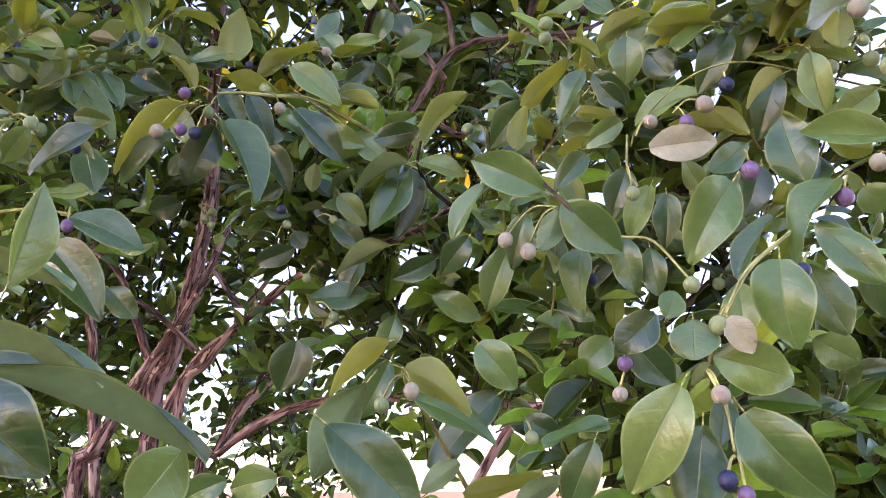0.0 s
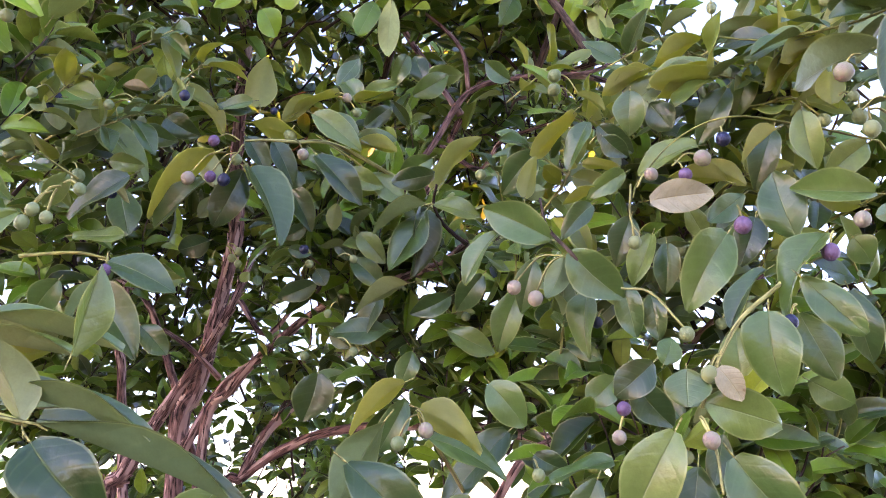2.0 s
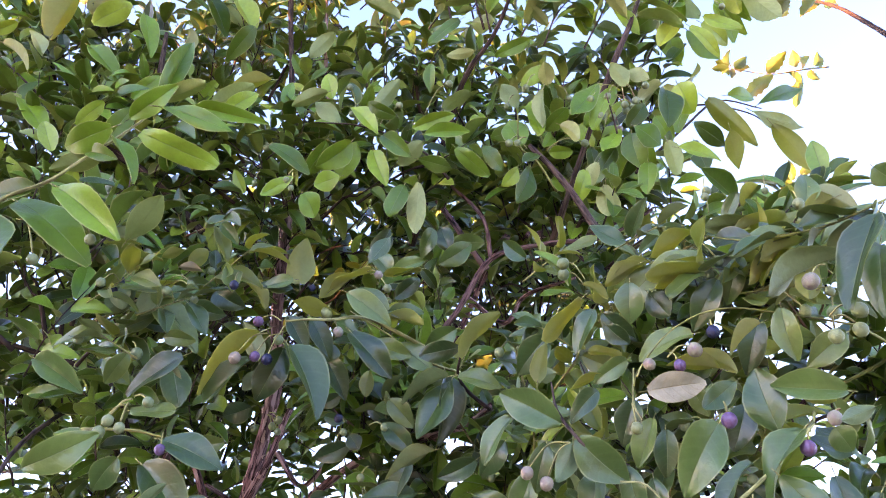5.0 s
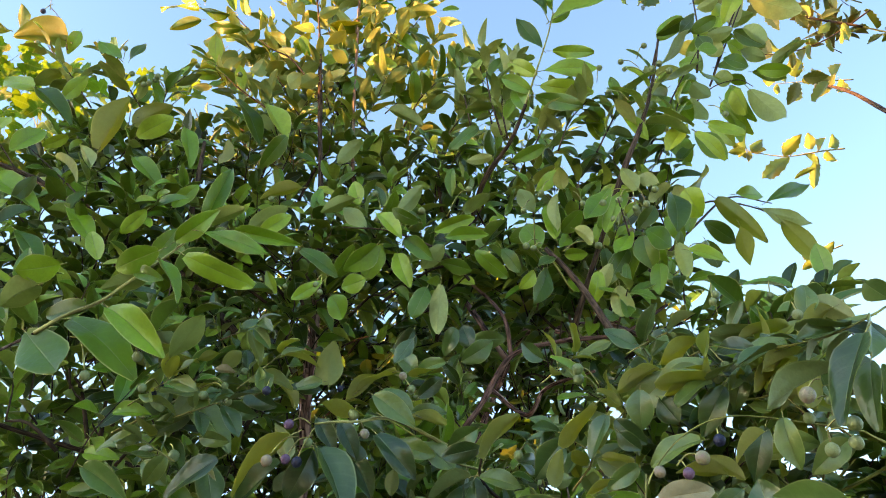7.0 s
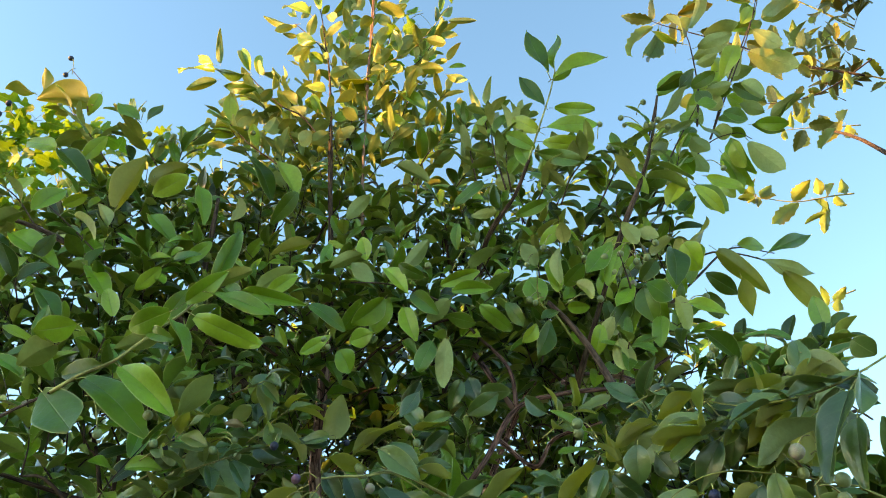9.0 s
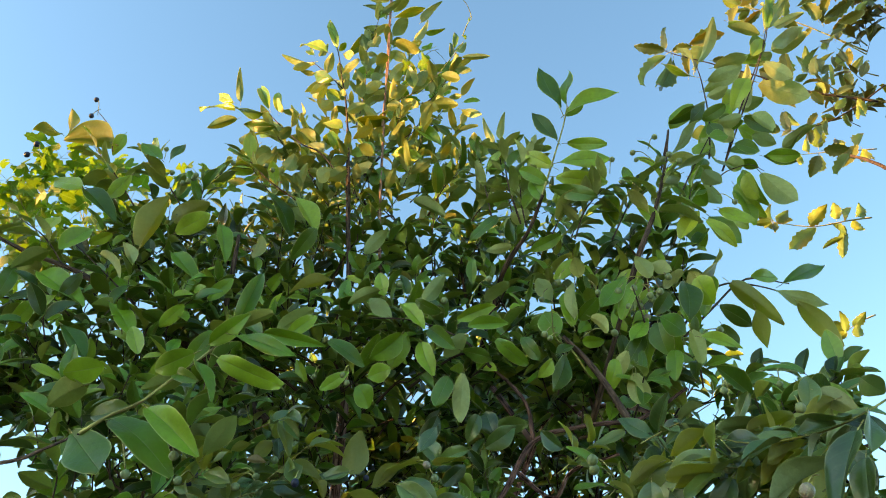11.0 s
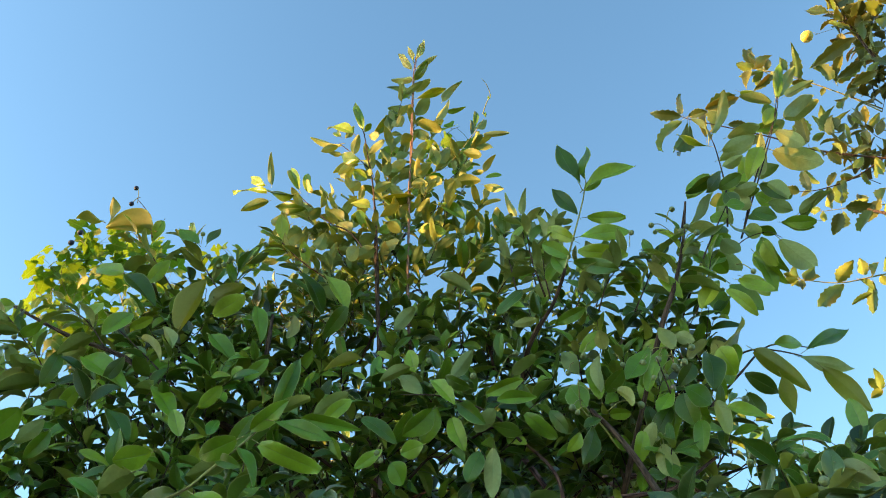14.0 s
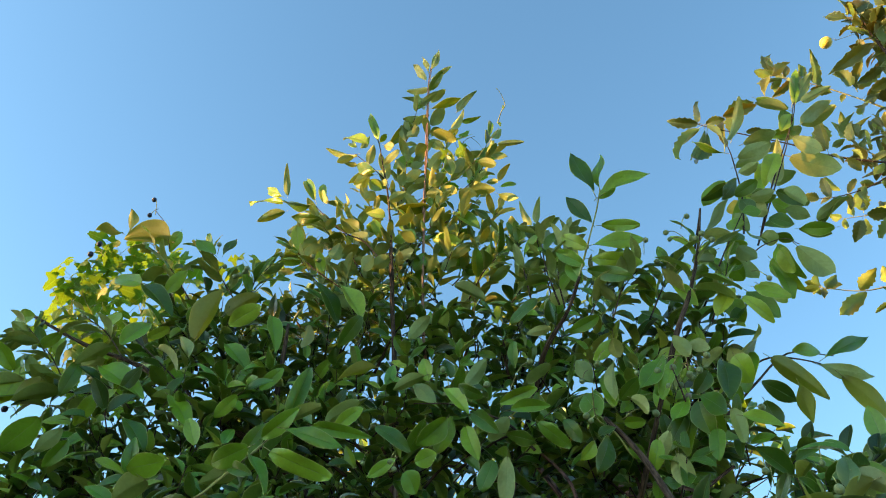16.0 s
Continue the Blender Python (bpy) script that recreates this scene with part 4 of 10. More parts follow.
leaf(s, (-0.057, 1.200, 1.896), (-0.074, 1.200, 1.845), 0.038, (0.16, -0.99, -0.05))
leaf(s, (-0.120, 1.260, 2.010), (-0.155, 1.260, 1.930), 0.043, (-0.28, -0.95, 0.12))
leaf(s, (0.017, 1.440, 2.535), (-0.064, 1.440, 2.539), 0.046, (-0.02, -0.84, -0.54))
leaf(s, (-0.182, 1.320, 2.516), (-0.218, 1.320, 2.444), 0.043, (0.38, -0.90, -0.19))
leaf(s, (-0.120, 1.260, 2.024), (-0.169, 1.260, 2.084), 0.042, (-0.06, -1.00, -0.05))
leaf(s, (0.000, 1.260, 2.002), (-0.064, 1.260, 1.965), 0.040, (0.13, -0.96, -0.24))
leaf(s, (-0.262, 1.380, 2.064), (-0.332, 1.380, 2.034), 0.041, (0.14, -0.93, -0.33))
leaf(s, (0.056, 1.200, 2.020), (0.012, 1.200, 1.966), 0.044, (0.16, -0.98, -0.13))
berry(s, (-0.179, 1.200, 1.921), (-0.152, 1.200, 1.898), 0.0077, "green")
berry(s, (-0.228, 1.260, 1.922), (-0.246, 1.260, 1.904), 0.0081, "green")
berry(s, (-0.238, 1.170, 2.017), (-0.223, 1.170, 2.037), 0.0070, "green")
berry(s, (-0.222, 1.170, 2.054), (-0.233, 1.170, 2.062), 0.0079, "blue")
berry(s, (-0.178, 1.170, 2.048), (-0.151, 1.170, 2.043), 0.0070, "green")
berry(s, (-0.194, 1.260, 1.997), (-0.209, 1.260, 1.976), 0.0074, "green")
s = tube("sprig", [(-0.066, 1.260, 2.204), (-0.185, 1.170, 2.246), (-0.237, 1.092, 2.217), (-0.273, 1.068, 2.210), (-0.305, 1.050, 2.201)], 0.0040, 0.0018, twig_ochre, tree, 6, 5, 0.15, 182)
leaf(s, (-0.325, 1.170, 2.326), (-0.334, 1.170, 2.417), 0.057, (-0.27, 0.96, -0.03), "young")
leaf(s, (-0.291, 1.044, 2.152), (-0.218, 1.044, 2.038), 0.068, (0.65, -0.64, 0.42))
leaf(s, (-0.314, 1.080, 2.164), (-0.351, 1.080, 2.072), 0.055, (0.43, -0.89, -0.17))
leaf(s, (-0.359, 1.044, 2.132), (-0.434, 1.044, 2.062), 0.051, (-0.24, -0.94, 0.26))
leaf(s, (-0.347, 1.044, 2.181), (-0.460, 1.044, 2.104), 0.068, (-0.57, -0.01, 0.82), "young")
leaf(s, (-0.197, 1.080, 2.188), (-0.131, 1.080, 2.107), 0.053, (0.35, -0.89, 0.29))
leaf(s, (-0.211, 1.170, 2.311), (-0.143, 1.170, 2.249), 0.046, (0.25, -0.93, 0.27))
leaf(s, (-0.151, 1.170, 2.250), (-0.081, 1.170, 2.233), 0.036, (0.22, 0.42, 0.88), "young")
leaf(s, (-0.329, 1.140, 2.322), (-0.390, 1.140, 2.311), 0.031, (-0.03, -0.98, 0.18))
leaf(s, (-0.318, 1.116, 2.267), (-0.234, 1.116, 2.231), 0.046, (0.37, 0.33, 0.87), "young")
leaf(s, (-0.308, 1.068, 2.218), (-0.272, 1.068, 2.156), 0.035, (0.41, -0.88, 0.24))
leaf(s, (-0.278, 1.110, 2.228), (-0.239, 1.110, 2.160), 0.039, (0.42, -0.88, 0.24))
leaf(s, (-0.369, 1.110, 2.154), (-0.401, 1.110, 2.222), 0.038, (0.22, 0.97, 0.10))
leaf(s, (-0.227, 1.170, 2.341), (-0.290, 1.170, 2.302), 0.038, (-0.47, 0.45, 0.76), "young")
leaf(s, (-0.190, 1.200, 2.211), (-0.115, 1.200, 2.178), 0.041, (0.04, -0.99, 0.10))
leaf(s, (-0.448, 1.200, 2.357), (-0.385, 1.200, 2.301), 0.042, (0.47, 0.71, 0.53), "young")
leaf(s, (-0.168, 1.260, 2.382), (-0.211, 1.260, 2.453), 0.041, (0.29, -0.94, 0.18))
leaf(s, (-0.273, 1.200, 2.183), (-0.223, 1.200, 2.112), 0.043, (0.23, -0.96, 0.16))
leaf(s, (-0.156, 1.260, 2.326), (-0.107, 1.260, 2.369), 0.036, (0.31, -0.88, -0.36))
berry(s, (-0.297, 1.020, 2.171), (-0.321, 1.020, 2.123), 0.0095, "blue")
berry(s, (-0.305, 1.020, 2.167), (-0.342, 1.020, 2.129), 0.0087, "purple")
berry(s, (-0.321, 1.020, 2.168), (-0.376, 1.020, 2.128), 0.0103, "pink")
berry(s, (-0.313, 1.050, 2.202), (-0.354, 1.050, 2.203), 0.0091, "purple")
berry(s, (-0.298, 1.032, 2.187), (-0.309, 1.032, 2.161), 0.0088, "green")
berry(s, (-0.234, 1.080, 2.215), (-0.220, 1.080, 2.189), 0.0092, "pink")
berry(s, (-0.272, 1.116, 2.250), (-0.254, 1.116, 2.242), 0.0097, "green")
berry(s, (-0.189, 1.170, 2.340), (-0.154, 1.170, 2.308), 0.0083, "green")
berry(s, (-0.194, 1.170, 2.345), (-0.172, 1.170, 2.337), 0.0084, "pink")
berry(s, (-0.292, 1.170, 2.333), (-0.300, 1.170, 2.317), 0.0065, "blue")
s = tube("sprig", [(-0.831, 1.260, 2.282), (-0.679, 1.170, 2.294), (-0.599, 1.140, 2.316), (-0.548, 1.128, 2.328)], 0.0030, 0.0016, twig_ochre, tree, 6, 5, 0.15, 212)
leaf(s, (-0.640, 1.128, 2.321), (-0.685, 1.128, 2.264), 0.047, (-0.52, 0.75, 0.42))
leaf(s, (-0.575, 1.116, 2.313), (-0.613, 1.116, 2.255), 0.039, (-0.54, 0.77, 0.35))
leaf(s, (-0.618, 1.170, 2.308), (-0.515, 1.170, 2.221), 0.068, (0.42, -0.75, 0.50))
leaf(s, (-0.550, 1.140, 2.335), (-0.632, 1.140, 2.287), 0.048, (-0.51, -0.08, 0.86), "young")
leaf(s, (-0.693, 1.170, 2.392), (-0.618, 1.170, 2.411), 0.039, (-0.23, 0.31, 0.92), "young")
leaf(s, (-0.754, 1.200, 2.413), (-0.807, 1.200, 2.484), 0.044, (0.22, 0.96, 0.16))
leaf(s, (-0.467, 1.020, 2.135), (-0.560, 1.020, 2.074), 0.055, (-0.20, -0.93, 0.31))
leaf(s, (-0.581, 1.050, 2.156), (-0.615, 1.050, 2.103), 0.036, (0.53, -0.78, -0.34))
leaf(s, (-0.543, 1.140, 2.169), (-0.516, 1.140, 2.080), 0.054, (0.35, -0.93, 0.11))
leaf(s, (-0.690, 1.170, 2.243), (-0.609, 1.170, 2.271), 0.043, (0.03, -1.00, -0.09))
leaf(s, (-0.534, 1.260, 2.362), (-0.478, 1.260, 2.315), 0.050, (-0.09, -0.99, -0.10))
leaf(s, (-0.698, 1.200, 2.445), (-0.748, 1.200, 2.505), 0.044, (-0.05, 1.00, -0.04), "young")
leaf(s, (-0.551, 1.200, 2.307), (-0.489, 1.200, 2.273), 0.042, (-0.11, -0.97, -0.21))
leaf(s, (-0.571, 1.200, 2.395), (-0.535, 1.200, 2.427), 0.035, (-0.43, 0.76, 0.48), "young")
berry(s, (-0.615, 1.080, 2.331), (-0.640, 1.080, 2.309), 0.0088, "blue")
berry(s, (-0.620, 1.080, 2.307), (-0.652, 1.080, 2.290), 0.0096, "blue")
berry(s, (-0.631, 1.080, 2.347), (-0.639, 1.080, 2.331), 0.0088, "green")
berry(s, (-0.634, 1.170, 2.389), (-0.649, 1.170, 2.412), 0.0096, "pink")
berry(s, (-0.567, 1.128, 2.334), (-0.526, 1.128, 2.319), 0.0073, "green")
berry(s, (-0.557, 1.128, 2.328), (-0.514, 1.128, 2.285), 0.0081, "green")
berry(s, (-0.587, 1.068, 2.183), (-0.575, 1.068, 2.160), 0.0109, "green")
berry(s, (-0.510, 1.080, 2.145), (-0.522, 1.080, 2.132), 0.0075, "blue")
s = tube("sprig", [(-0.655, 1.080, 2.033), (-0.517, 0.990, 2.005), (-0.449, 0.960, 1.985)], 0.0030, 0.0018, twig_green, tree, 6, 5, 0.15, 235)
leaf(s, (-0.442, 0.948, 1.978), (-0.345, 0.948, 1.942), 0.052, (0.17, -0.87, 0.46))
leaf(s, (-0.473, 0.960, 1.944), (-0.386, 0.960, 1.860), 0.061, (0.33, -0.88, 0.34))
leaf(s, (-0.380, 0.780, 1.864), (-0.343, 0.780, 1.845), 0.021, (0.16, 0.94, 0.30), "dry")
leaf(s, (-0.515, 0.960, 1.956), (-0.552, 0.960, 1.912), 0.043, (0.44, -0.82, -0.37))
leaf(s, (-0.449, 1.080, 1.919), (-0.405, 1.080, 1.877), 0.039, (0.09, -0.99, 0.10))
berry(s, (-0.434, 0.930, 1.985), (-0.435, 0.930, 1.959), 0.0083, "purple")
s = tube("sprig", [(-0.032, 1.320, 2.187), (-0.075, 1.260, 2.184), (-0.120, 1.230, 2.202), (-0.153, 1.200, 2.225), (-0.216, 1.140, 2.252)], 0.0030, 0.0014, twig_ochre, tree, 6, 5, 0.15, 242)
leaf(s, (-0.213, 1.104, 2.273), (-0.136, 1.104, 2.218), 0.047, (0.14, -0.97, 0.20))
leaf(s, (-0.151, 1.170, 2.261), (-0.086, 1.170, 2.260), 0.032, (0.00, -1.00, 0.05))
leaf(s, (-0.154, 1.188, 2.257), (-0.085, 1.188, 2.248), 0.035, (0.12, 0.09, 0.99), "young")
leaf(s, (-0.027, 1.200, 2.231), (-0.089, 1.200, 2.198), 0.042, (0.21, -0.90, -0.38))
leaf(s, (-0.027, 1.200, 2.174), (0.018, 1.200, 2.245), 0.042, (-0.70, 0.56, 0.45), "young")
leaf(s, (-0.147, 1.230, 2.222), (-0.072, 1.230, 2.165), 0.047, (0.22, -0.93, 0.29))
leaf(s, (-0.034, 1.170, 2.124), (-0.088, 1.170, 2.018), 0.059, (-0.29, -0.94, 0.15))
leaf(s, (-0.056, 1.170, 2.134), (-0.127, 1.170, 2.102), 0.039, (-0.41, 0.16, 0.90), "young")
leaf(s, (-0.160, 1.260, 2.119), (-0.112, 1.260, 2.068), 0.041, (-0.10, -0.99, -0.09))
leaf(s, (-0.429, 1.260, 2.113), (-0.482, 1.260, 2.094), 0.044, (0.15, -0.89, -0.42))
leaf(s, (-0.558, 1.050, 2.054), (-0.476, 1.050, 2.045), 0.041, (0.06, -0.81, 0.58))
leaf(s, (-0.555, 1.140, 2.399), (-0.601, 1.140, 2.388), 0.024, (-0.22, 0.36, 0.91), "young")
leaf(s, (-0.675, 1.140, 2.415), (-0.712, 1.140, 2.371), 0.032, (-0.53, 0.72, 0.44), "young")
leaf(s, (-0.514, 1.140, 2.353), (-0.560, 1.140, 2.367), 0.024, (0.27, 0.43, 0.86), "dry")
leaf(s, (-0.676, 1.110, 2.317), (-0.623, 1.110, 2.269), 0.041, (0.01, 1.00, 0.01))
leaf(s, (-0.577, 1.104, 2.294), (-0.613, 1.104, 2.256), 0.035, (-0.48, 0.76, 0.44))
leaf(s, (-0.159, 1.200, 2.434), (-0.196, 1.200, 2.375), 0.035, (-0.10, -0.99, 0.06))
leaf(s, (-0.090, 1.200, 2.376), (-0.157, 1.200, 2.362), 0.034, (-0.00, -1.00, 0.00))
leaf(s, (-0.095, 1.200, 2.360), (-0.166, 1.200, 2.346), 0.037, (-0.19, 0.05, 0.98), "young")
leaf(s, (-0.332, 1.152, 2.308), (-0.394, 1.152, 2.321), 0.031, (0.05, -0.97, 0.23))
leaf(s, (-0.263, 1.170, 2.311), (-0.189, 1.170, 2.356), 0.043, (-0.52, -0.03, 0.85), "young")
leaf(s, (-0.303, 1.104, 2.230), (-0.284, 1.104, 2.182), 0.029, (0.11, -0.99, 0.04))
leaf(s, (-0.308, 1.068, 2.165), (-0.241, 1.068, 2.087), 0.052, (0.61, -0.59, 0.53))
leaf(s, (-0.369, 1.116, 2.138), (-0.392, 1.116, 2.102), 0.026, (-0.43, 0.86, 0.27))
leaf(s, (-0.244, 1.140, 2.189), (-0.255, 1.140, 2.155), 0.039, (0.37, -0.92, -0.13))
leaf(s, (-0.567, 1.140, 2.219), (-0.507, 1.140, 2.210), 0.032, (-0.06, -0.92, -0.39))
leaf(s, (-0.633, 1.068, 2.152), (-0.589, 1.068, 2.110), 0.037, (0.07, -0.99, 0.08))
leaf(s, (-0.545, 1.080, 2.151), (-0.483, 1.080, 2.130), 0.033, (0.28, 0.44, 0.86))
leaf(s, (-0.201, 1.260, 2.177), (-0.213, 1.260, 2.126), 0.029, (-0.29, 0.95, 0.07), "young")
leaf(s, (-0.241, 1.200, 2.113), (-0.277, 1.200, 2.090), 0.027, (0.24, -0.90, -0.36))
leaf(s, (-0.267, 1.200, 2.075), (-0.229, 1.200, 2.060), 0.023, (-0.09, -0.97, -0.21))
leaf(s, (-0.234, 1.260, 2.056), (-0.214, 1.260, 2.026), 0.032, (0.01, -1.00, 0.01))
leaf(s, (-0.080, 1.380, 2.457), (-0.003, 1.380, 2.498), 0.049, (0.24, -0.86, -0.45))
leaf(s, (-0.058, 1.380, 2.488), (-0.081, 1.380, 2.552), 0.045, (-0.11, -0.99, -0.04))
leaf(s, (-0.085, 1.320, 2.512), (-0.117, 1.320, 2.452), 0.036, (0.34, -0.92, -0.18))
leaf(s, (-0.332, 1.200, 2.034), (-0.344, 1.200, 2.018), 0.018, (0.34, -0.90, -0.27))
leaf(s, (-0.314, 1.200, 2.043), (-0.291, 1.200, 2.036), 0.013, (-0.07, -0.97, -0.22))
leaf(s, (-0.318, 1.200, 2.029), (-0.315, 1.200, 2.010), 0.016, (0.26, -0.97, 0.04))
leaf(s, (-0.497, 1.320, 2.062), (-0.566, 1.320, 2.053), 0.039, (0.04, -0.94, -0.35))
berry(s, (-0.370, 1.188, 2.078), (-0.359, 1.188, 2.056), 0.0071, "green")
berry(s, (-0.367, 1.188, 2.081), (-0.348, 1.188, 2.067), 0.0071, "green")
berry(s, (-0.370, 1.188, 2.078), (-0.348, 1.188, 2.046), 0.0062, "green")
berry(s, (-0.404, 1.230, 2.085), (-0.409, 1.230, 2.064), 0.0065, "green")
berry(s, (-0.634, 1.170, 2.389), (-0.649, 1.170, 2.410), 0.0106, "green")
berry(s, (-0.246, 1.116, 2.259), (-0.252, 1.116, 2.240), 0.0105, "green")
# spray close to the path
s = tube("sprig", [(-0.285, 0.468, 1.721), (-0.239, 0.456, 1.715), (-0.211, 0.444, 1.708)], 0.0026, 0.0020, twig_green, tree, 6, 5, 0.15, 289)
leaf(s, (-0.213, 0.444, 1.708), (-0.240, 0.444, 1.762), 0.030, (0.31, 0.94, 0.16))
leaf(s, (-0.204, 0.444, 1.709), (-0.084, 0.480, 1.662), 0.018, (0.12, -0.22, 0.97), "folded")
leaf(s, (-0.239, 0.456, 1.732), (-0.135, 0.456, 1.701), 0.022, (0.10, -0.20, 0.97), "folded")
leaf(s, (-0.170, 0.384, 1.692), (-0.134, 0.384, 1.648), 0.040, (0.29, -0.93, 0.24))
leaf(s, (-0.283, 0.468, 1.770), (-0.199, 0.468, 1.752), 0.027, (0.08, -0.22, 0.97), "folded")
leaf(s, (-0.271, 0.480, 1.786), (-0.175, 0.480, 1.757), 0.024, (0.08, -0.25, 0.96), "folded")
leaf(s, (-0.161, 0.396, 1.740), (-0.152, 0.396, 1.794), 0.024, (0.95, -0.28, 0.12), "folded")
leaf(s, (-0.256, 0.480, 1.722), (-0.186, 0.480, 1.724), 0.022, (-0.03, -0.56, 0.83))
leaf(s, (-0.144, 0.600, 1.673), (-0.176, 0.600, 1.632), 0.044, (0.24, -0.95, -0.19))
leaf(s, (-0.151, 0.900, 1.658), (-0.206, 0.900, 1.649), 0.039, (0.01, -1.00, -0.06))
leaf(s, (-0.206, 0.900, 1.656), (-0.257, 0.900, 1.639), 0.033, (0.04, -0.99, -0.11))
leaf(s, (0.431, 0.900, 1.797), (0.475, 0.900, 1.771), 0.043, (-0.17, -0.94, -0.30))
leaf(s, (0.452, 0.810, 1.878), (0.461, 0.810, 1.802), 0.038, (-0.00, -1.00, -0.00))
berry(s, (-0.310, 0.600, 1.935), (-0.333, 0.600, 1.913), 0.0064, "green")
berry(s, (-0.317, 0.600, 1.930), (-0.341, 0.600, 1.901), 0.0069, "green")
berry(s, (-0.313, 0.600, 1.932), (-0.319, 0.600, 1.905), 0.0059, "green")
berry(s, (-0.308, 0.600, 1.938), (-0.292, 0.600, 1.931), 0.0059, "green")
# sprays higher up
s = tube("sprig", [(-0.610, 0.660, 2.213), (-0.570, 0.660, 2.238), (-0.528, 0.672, 2.265), (-0.505, 0.684, 2.297), (-0.464, 0.696, 2.343), (-0.443, 0.708, 2.375), (-0.414, 0.720, 2.418)], 0.0032, 0.0016, twig_ochre, tree, 6, 5, 0.15, 308)
leaf(s, (-0.394, 0.680, 2.385), (-0.371, 0.685, 2.515), 0.032, (0.55, -0.79, -0.27), "crown")
leaf(s, (-0.492, 0.724, 2.360), (-0.460, 0.717, 2.421), 0.033, (0.63, -0.77, -0.10), "crown")
leaf(s, (-0.430, 0.674, 2.364), (-0.361, 0.656, 2.395), 0.032, (0.49, -0.79, -0.37), "crown")
leaf(s, (-0.398, 0.694, 2.405), (-0.320, 0.670, 2.411), 0.029, (-0.29, 0.36, 0.88), "crown")
leaf(s, (-0.379, 0.655, 2.365), (-0.270, 0.658, 2.323), 0.027, (0.18, -0.97, 0.13), "crown")
leaf(s, (-0.337, 0.675, 2.376), (-0.238, 0.674, 2.340), 0.024, (-0.22, -0.95, -0.24), "crown")
leaf(s, (-0.330, 0.709, 2.400), (-0.281, 0.726, 2.447), 0.033, (-0.46, 0.46, 0.76), "crown")
leaf(s, (-0.314, 0.710, 2.385), (-0.273, 0.724, 2.438), 0.026, (0.81, -0.57, 0.13), "crown")
leaf(s, (-0.401, 0.659, 2.326), (-0.298, 0.677, 2.275), 0.040, (-0.03, -0.74, -0.67), "crown")
leaf(s, (-0.456, 0.680, 2.338), (-0.402, 0.676, 2.271), 0.040, (0.97, -0.22, 0.09), "crown")
leaf(s, (-0.492, 0.688, 2.322), (-0.438, 0.670, 2.300), 0.024, (0.48, -0.82, -0.33), "crown")
leaf(s, (-0.450, 0.666, 2.343), (-0.533, 0.677, 2.323), 0.041, (0.68, -0.64, -0.36), "crown")
leaf(s, (-0.476, 0.693, 2.316), (-0.548, 0.711, 2.312), 0.032, (-0.08, 0.60, 0.80), "crown")
leaf(s, (-0.588, 0.698, 2.255), (-0.465, 0.685, 2.178), 0.064, (0.68, -0.72, 0.17), "crown")
leaf(s, (-0.505, 0.663, 2.249), (-0.398, 0.654, 2.171), 0.043, (0.55, -0.80, -0.23), "crown")
leaf(s, (-0.544, 0.671, 2.256), (-0.608, 0.667, 2.241), 0.040, (0.49, -0.85, 0.21), "crown")
leaf(s, (-0.403, 0.682, 2.172), (-0.349, 0.655, 2.216), 0.036, (-0.73, 0.56, 0.39), "crown")
leaf(s, (-0.627, 0.665, 2.217), (-0.544, 0.653, 2.139), 0.070, (0.44, -0.89, -0.14), "crown")
leaf(s, (-0.647, 0.716, 2.366), (-0.698, 0.688, 2.338), 0.048, (0.96, -0.16, -0.25), "crown")
leaf(s, (-0.673, 0.713, 2.329), (-0.751, 0.731, 2.318), 0.051, (-0.60, 0.50, 0.62), "crown")
berry(s, (-0.494, 0.690, 2.223), (-0.418, 0.670, 2.174), 0.0075, "green")
berry(s, (-0.573, 0.690, 2.220), (-0.519, 0.670, 2.146), 0.0075, "green")
berry(s, (-0.487, 0.690, 2.213), (-0.446, 0.670, 2.170), 0.0075, "green")
berry(s, (-0.363, 0.960, 2.255), (-0.368, 0.960, 2.232), 0.0079, "blue")
s = tube("sprig", [(0.182, 1.270, 2.557), (0.144, 1.247, 2.620), (0.109, 1.223, 2.647), (0.109, 1.200, 2.716)], 0.0030, 0.0014, twig_green, tree, 6, 5, 0.15, 336)
leaf(s, (0.118, 1.232, 2.656), (0.082, 1.239, 2.726), 0.060, (0.02, -0.99, -0.15), "crown")
leaf(s, (0.155, 1.228, 2.675), (0.136, 1.237, 2.778), 0.040, (0.30, -0.92, -0.25), "crown")
leaf(s, (0.169, 1.272, 2.717), (0.214, 1.247, 2.760), 0.044, (0.65, -0.71, -0.27), "crown")
leaf(s, (0.171, 1.236, 2.634), (0.217, 1.222, 2.628), 0.031, (-0.42, -0.58, -0.70), "crown")
leaf(s, (0.114, 1.172, 2.572), (0.155, 1.191, 2.608), 0.027, (-0.35, -0.93, -0.09), "crown")
leaf(s, (0.130, 1.266, 2.618), (0.106, 1.239, 2.519), 0.051, (0.53, -0.64, -0.55), "crown")
leaf(s, (0.102, 1.166, 2.556), (0.075, 1.165, 2.510), 0.032, (0.53, -0.61, -0.59), "crown")
leaf(s, (0.239, 1.199, 2.562), (0.220, 1.196, 2.490), 0.037, (0.14, -0.71, -0.68), "crown")
leaf(s, (0.179, 1.246, 2.821), (0.170, 1.218, 2.861), 0.039, (0.15, 0.22, 0.96), "crown")
leaf(s, (0.108, 1.233, 2.754), (0.080, 1.210, 2.807), 0.041, (-0.38, 0.68, 0.63), "crown")
leaf(s, (0.172, 1.243, 2.572), (0.208, 1.262, 2.565), 0.033, (-0.06, -0.87, -0.49), "crown")
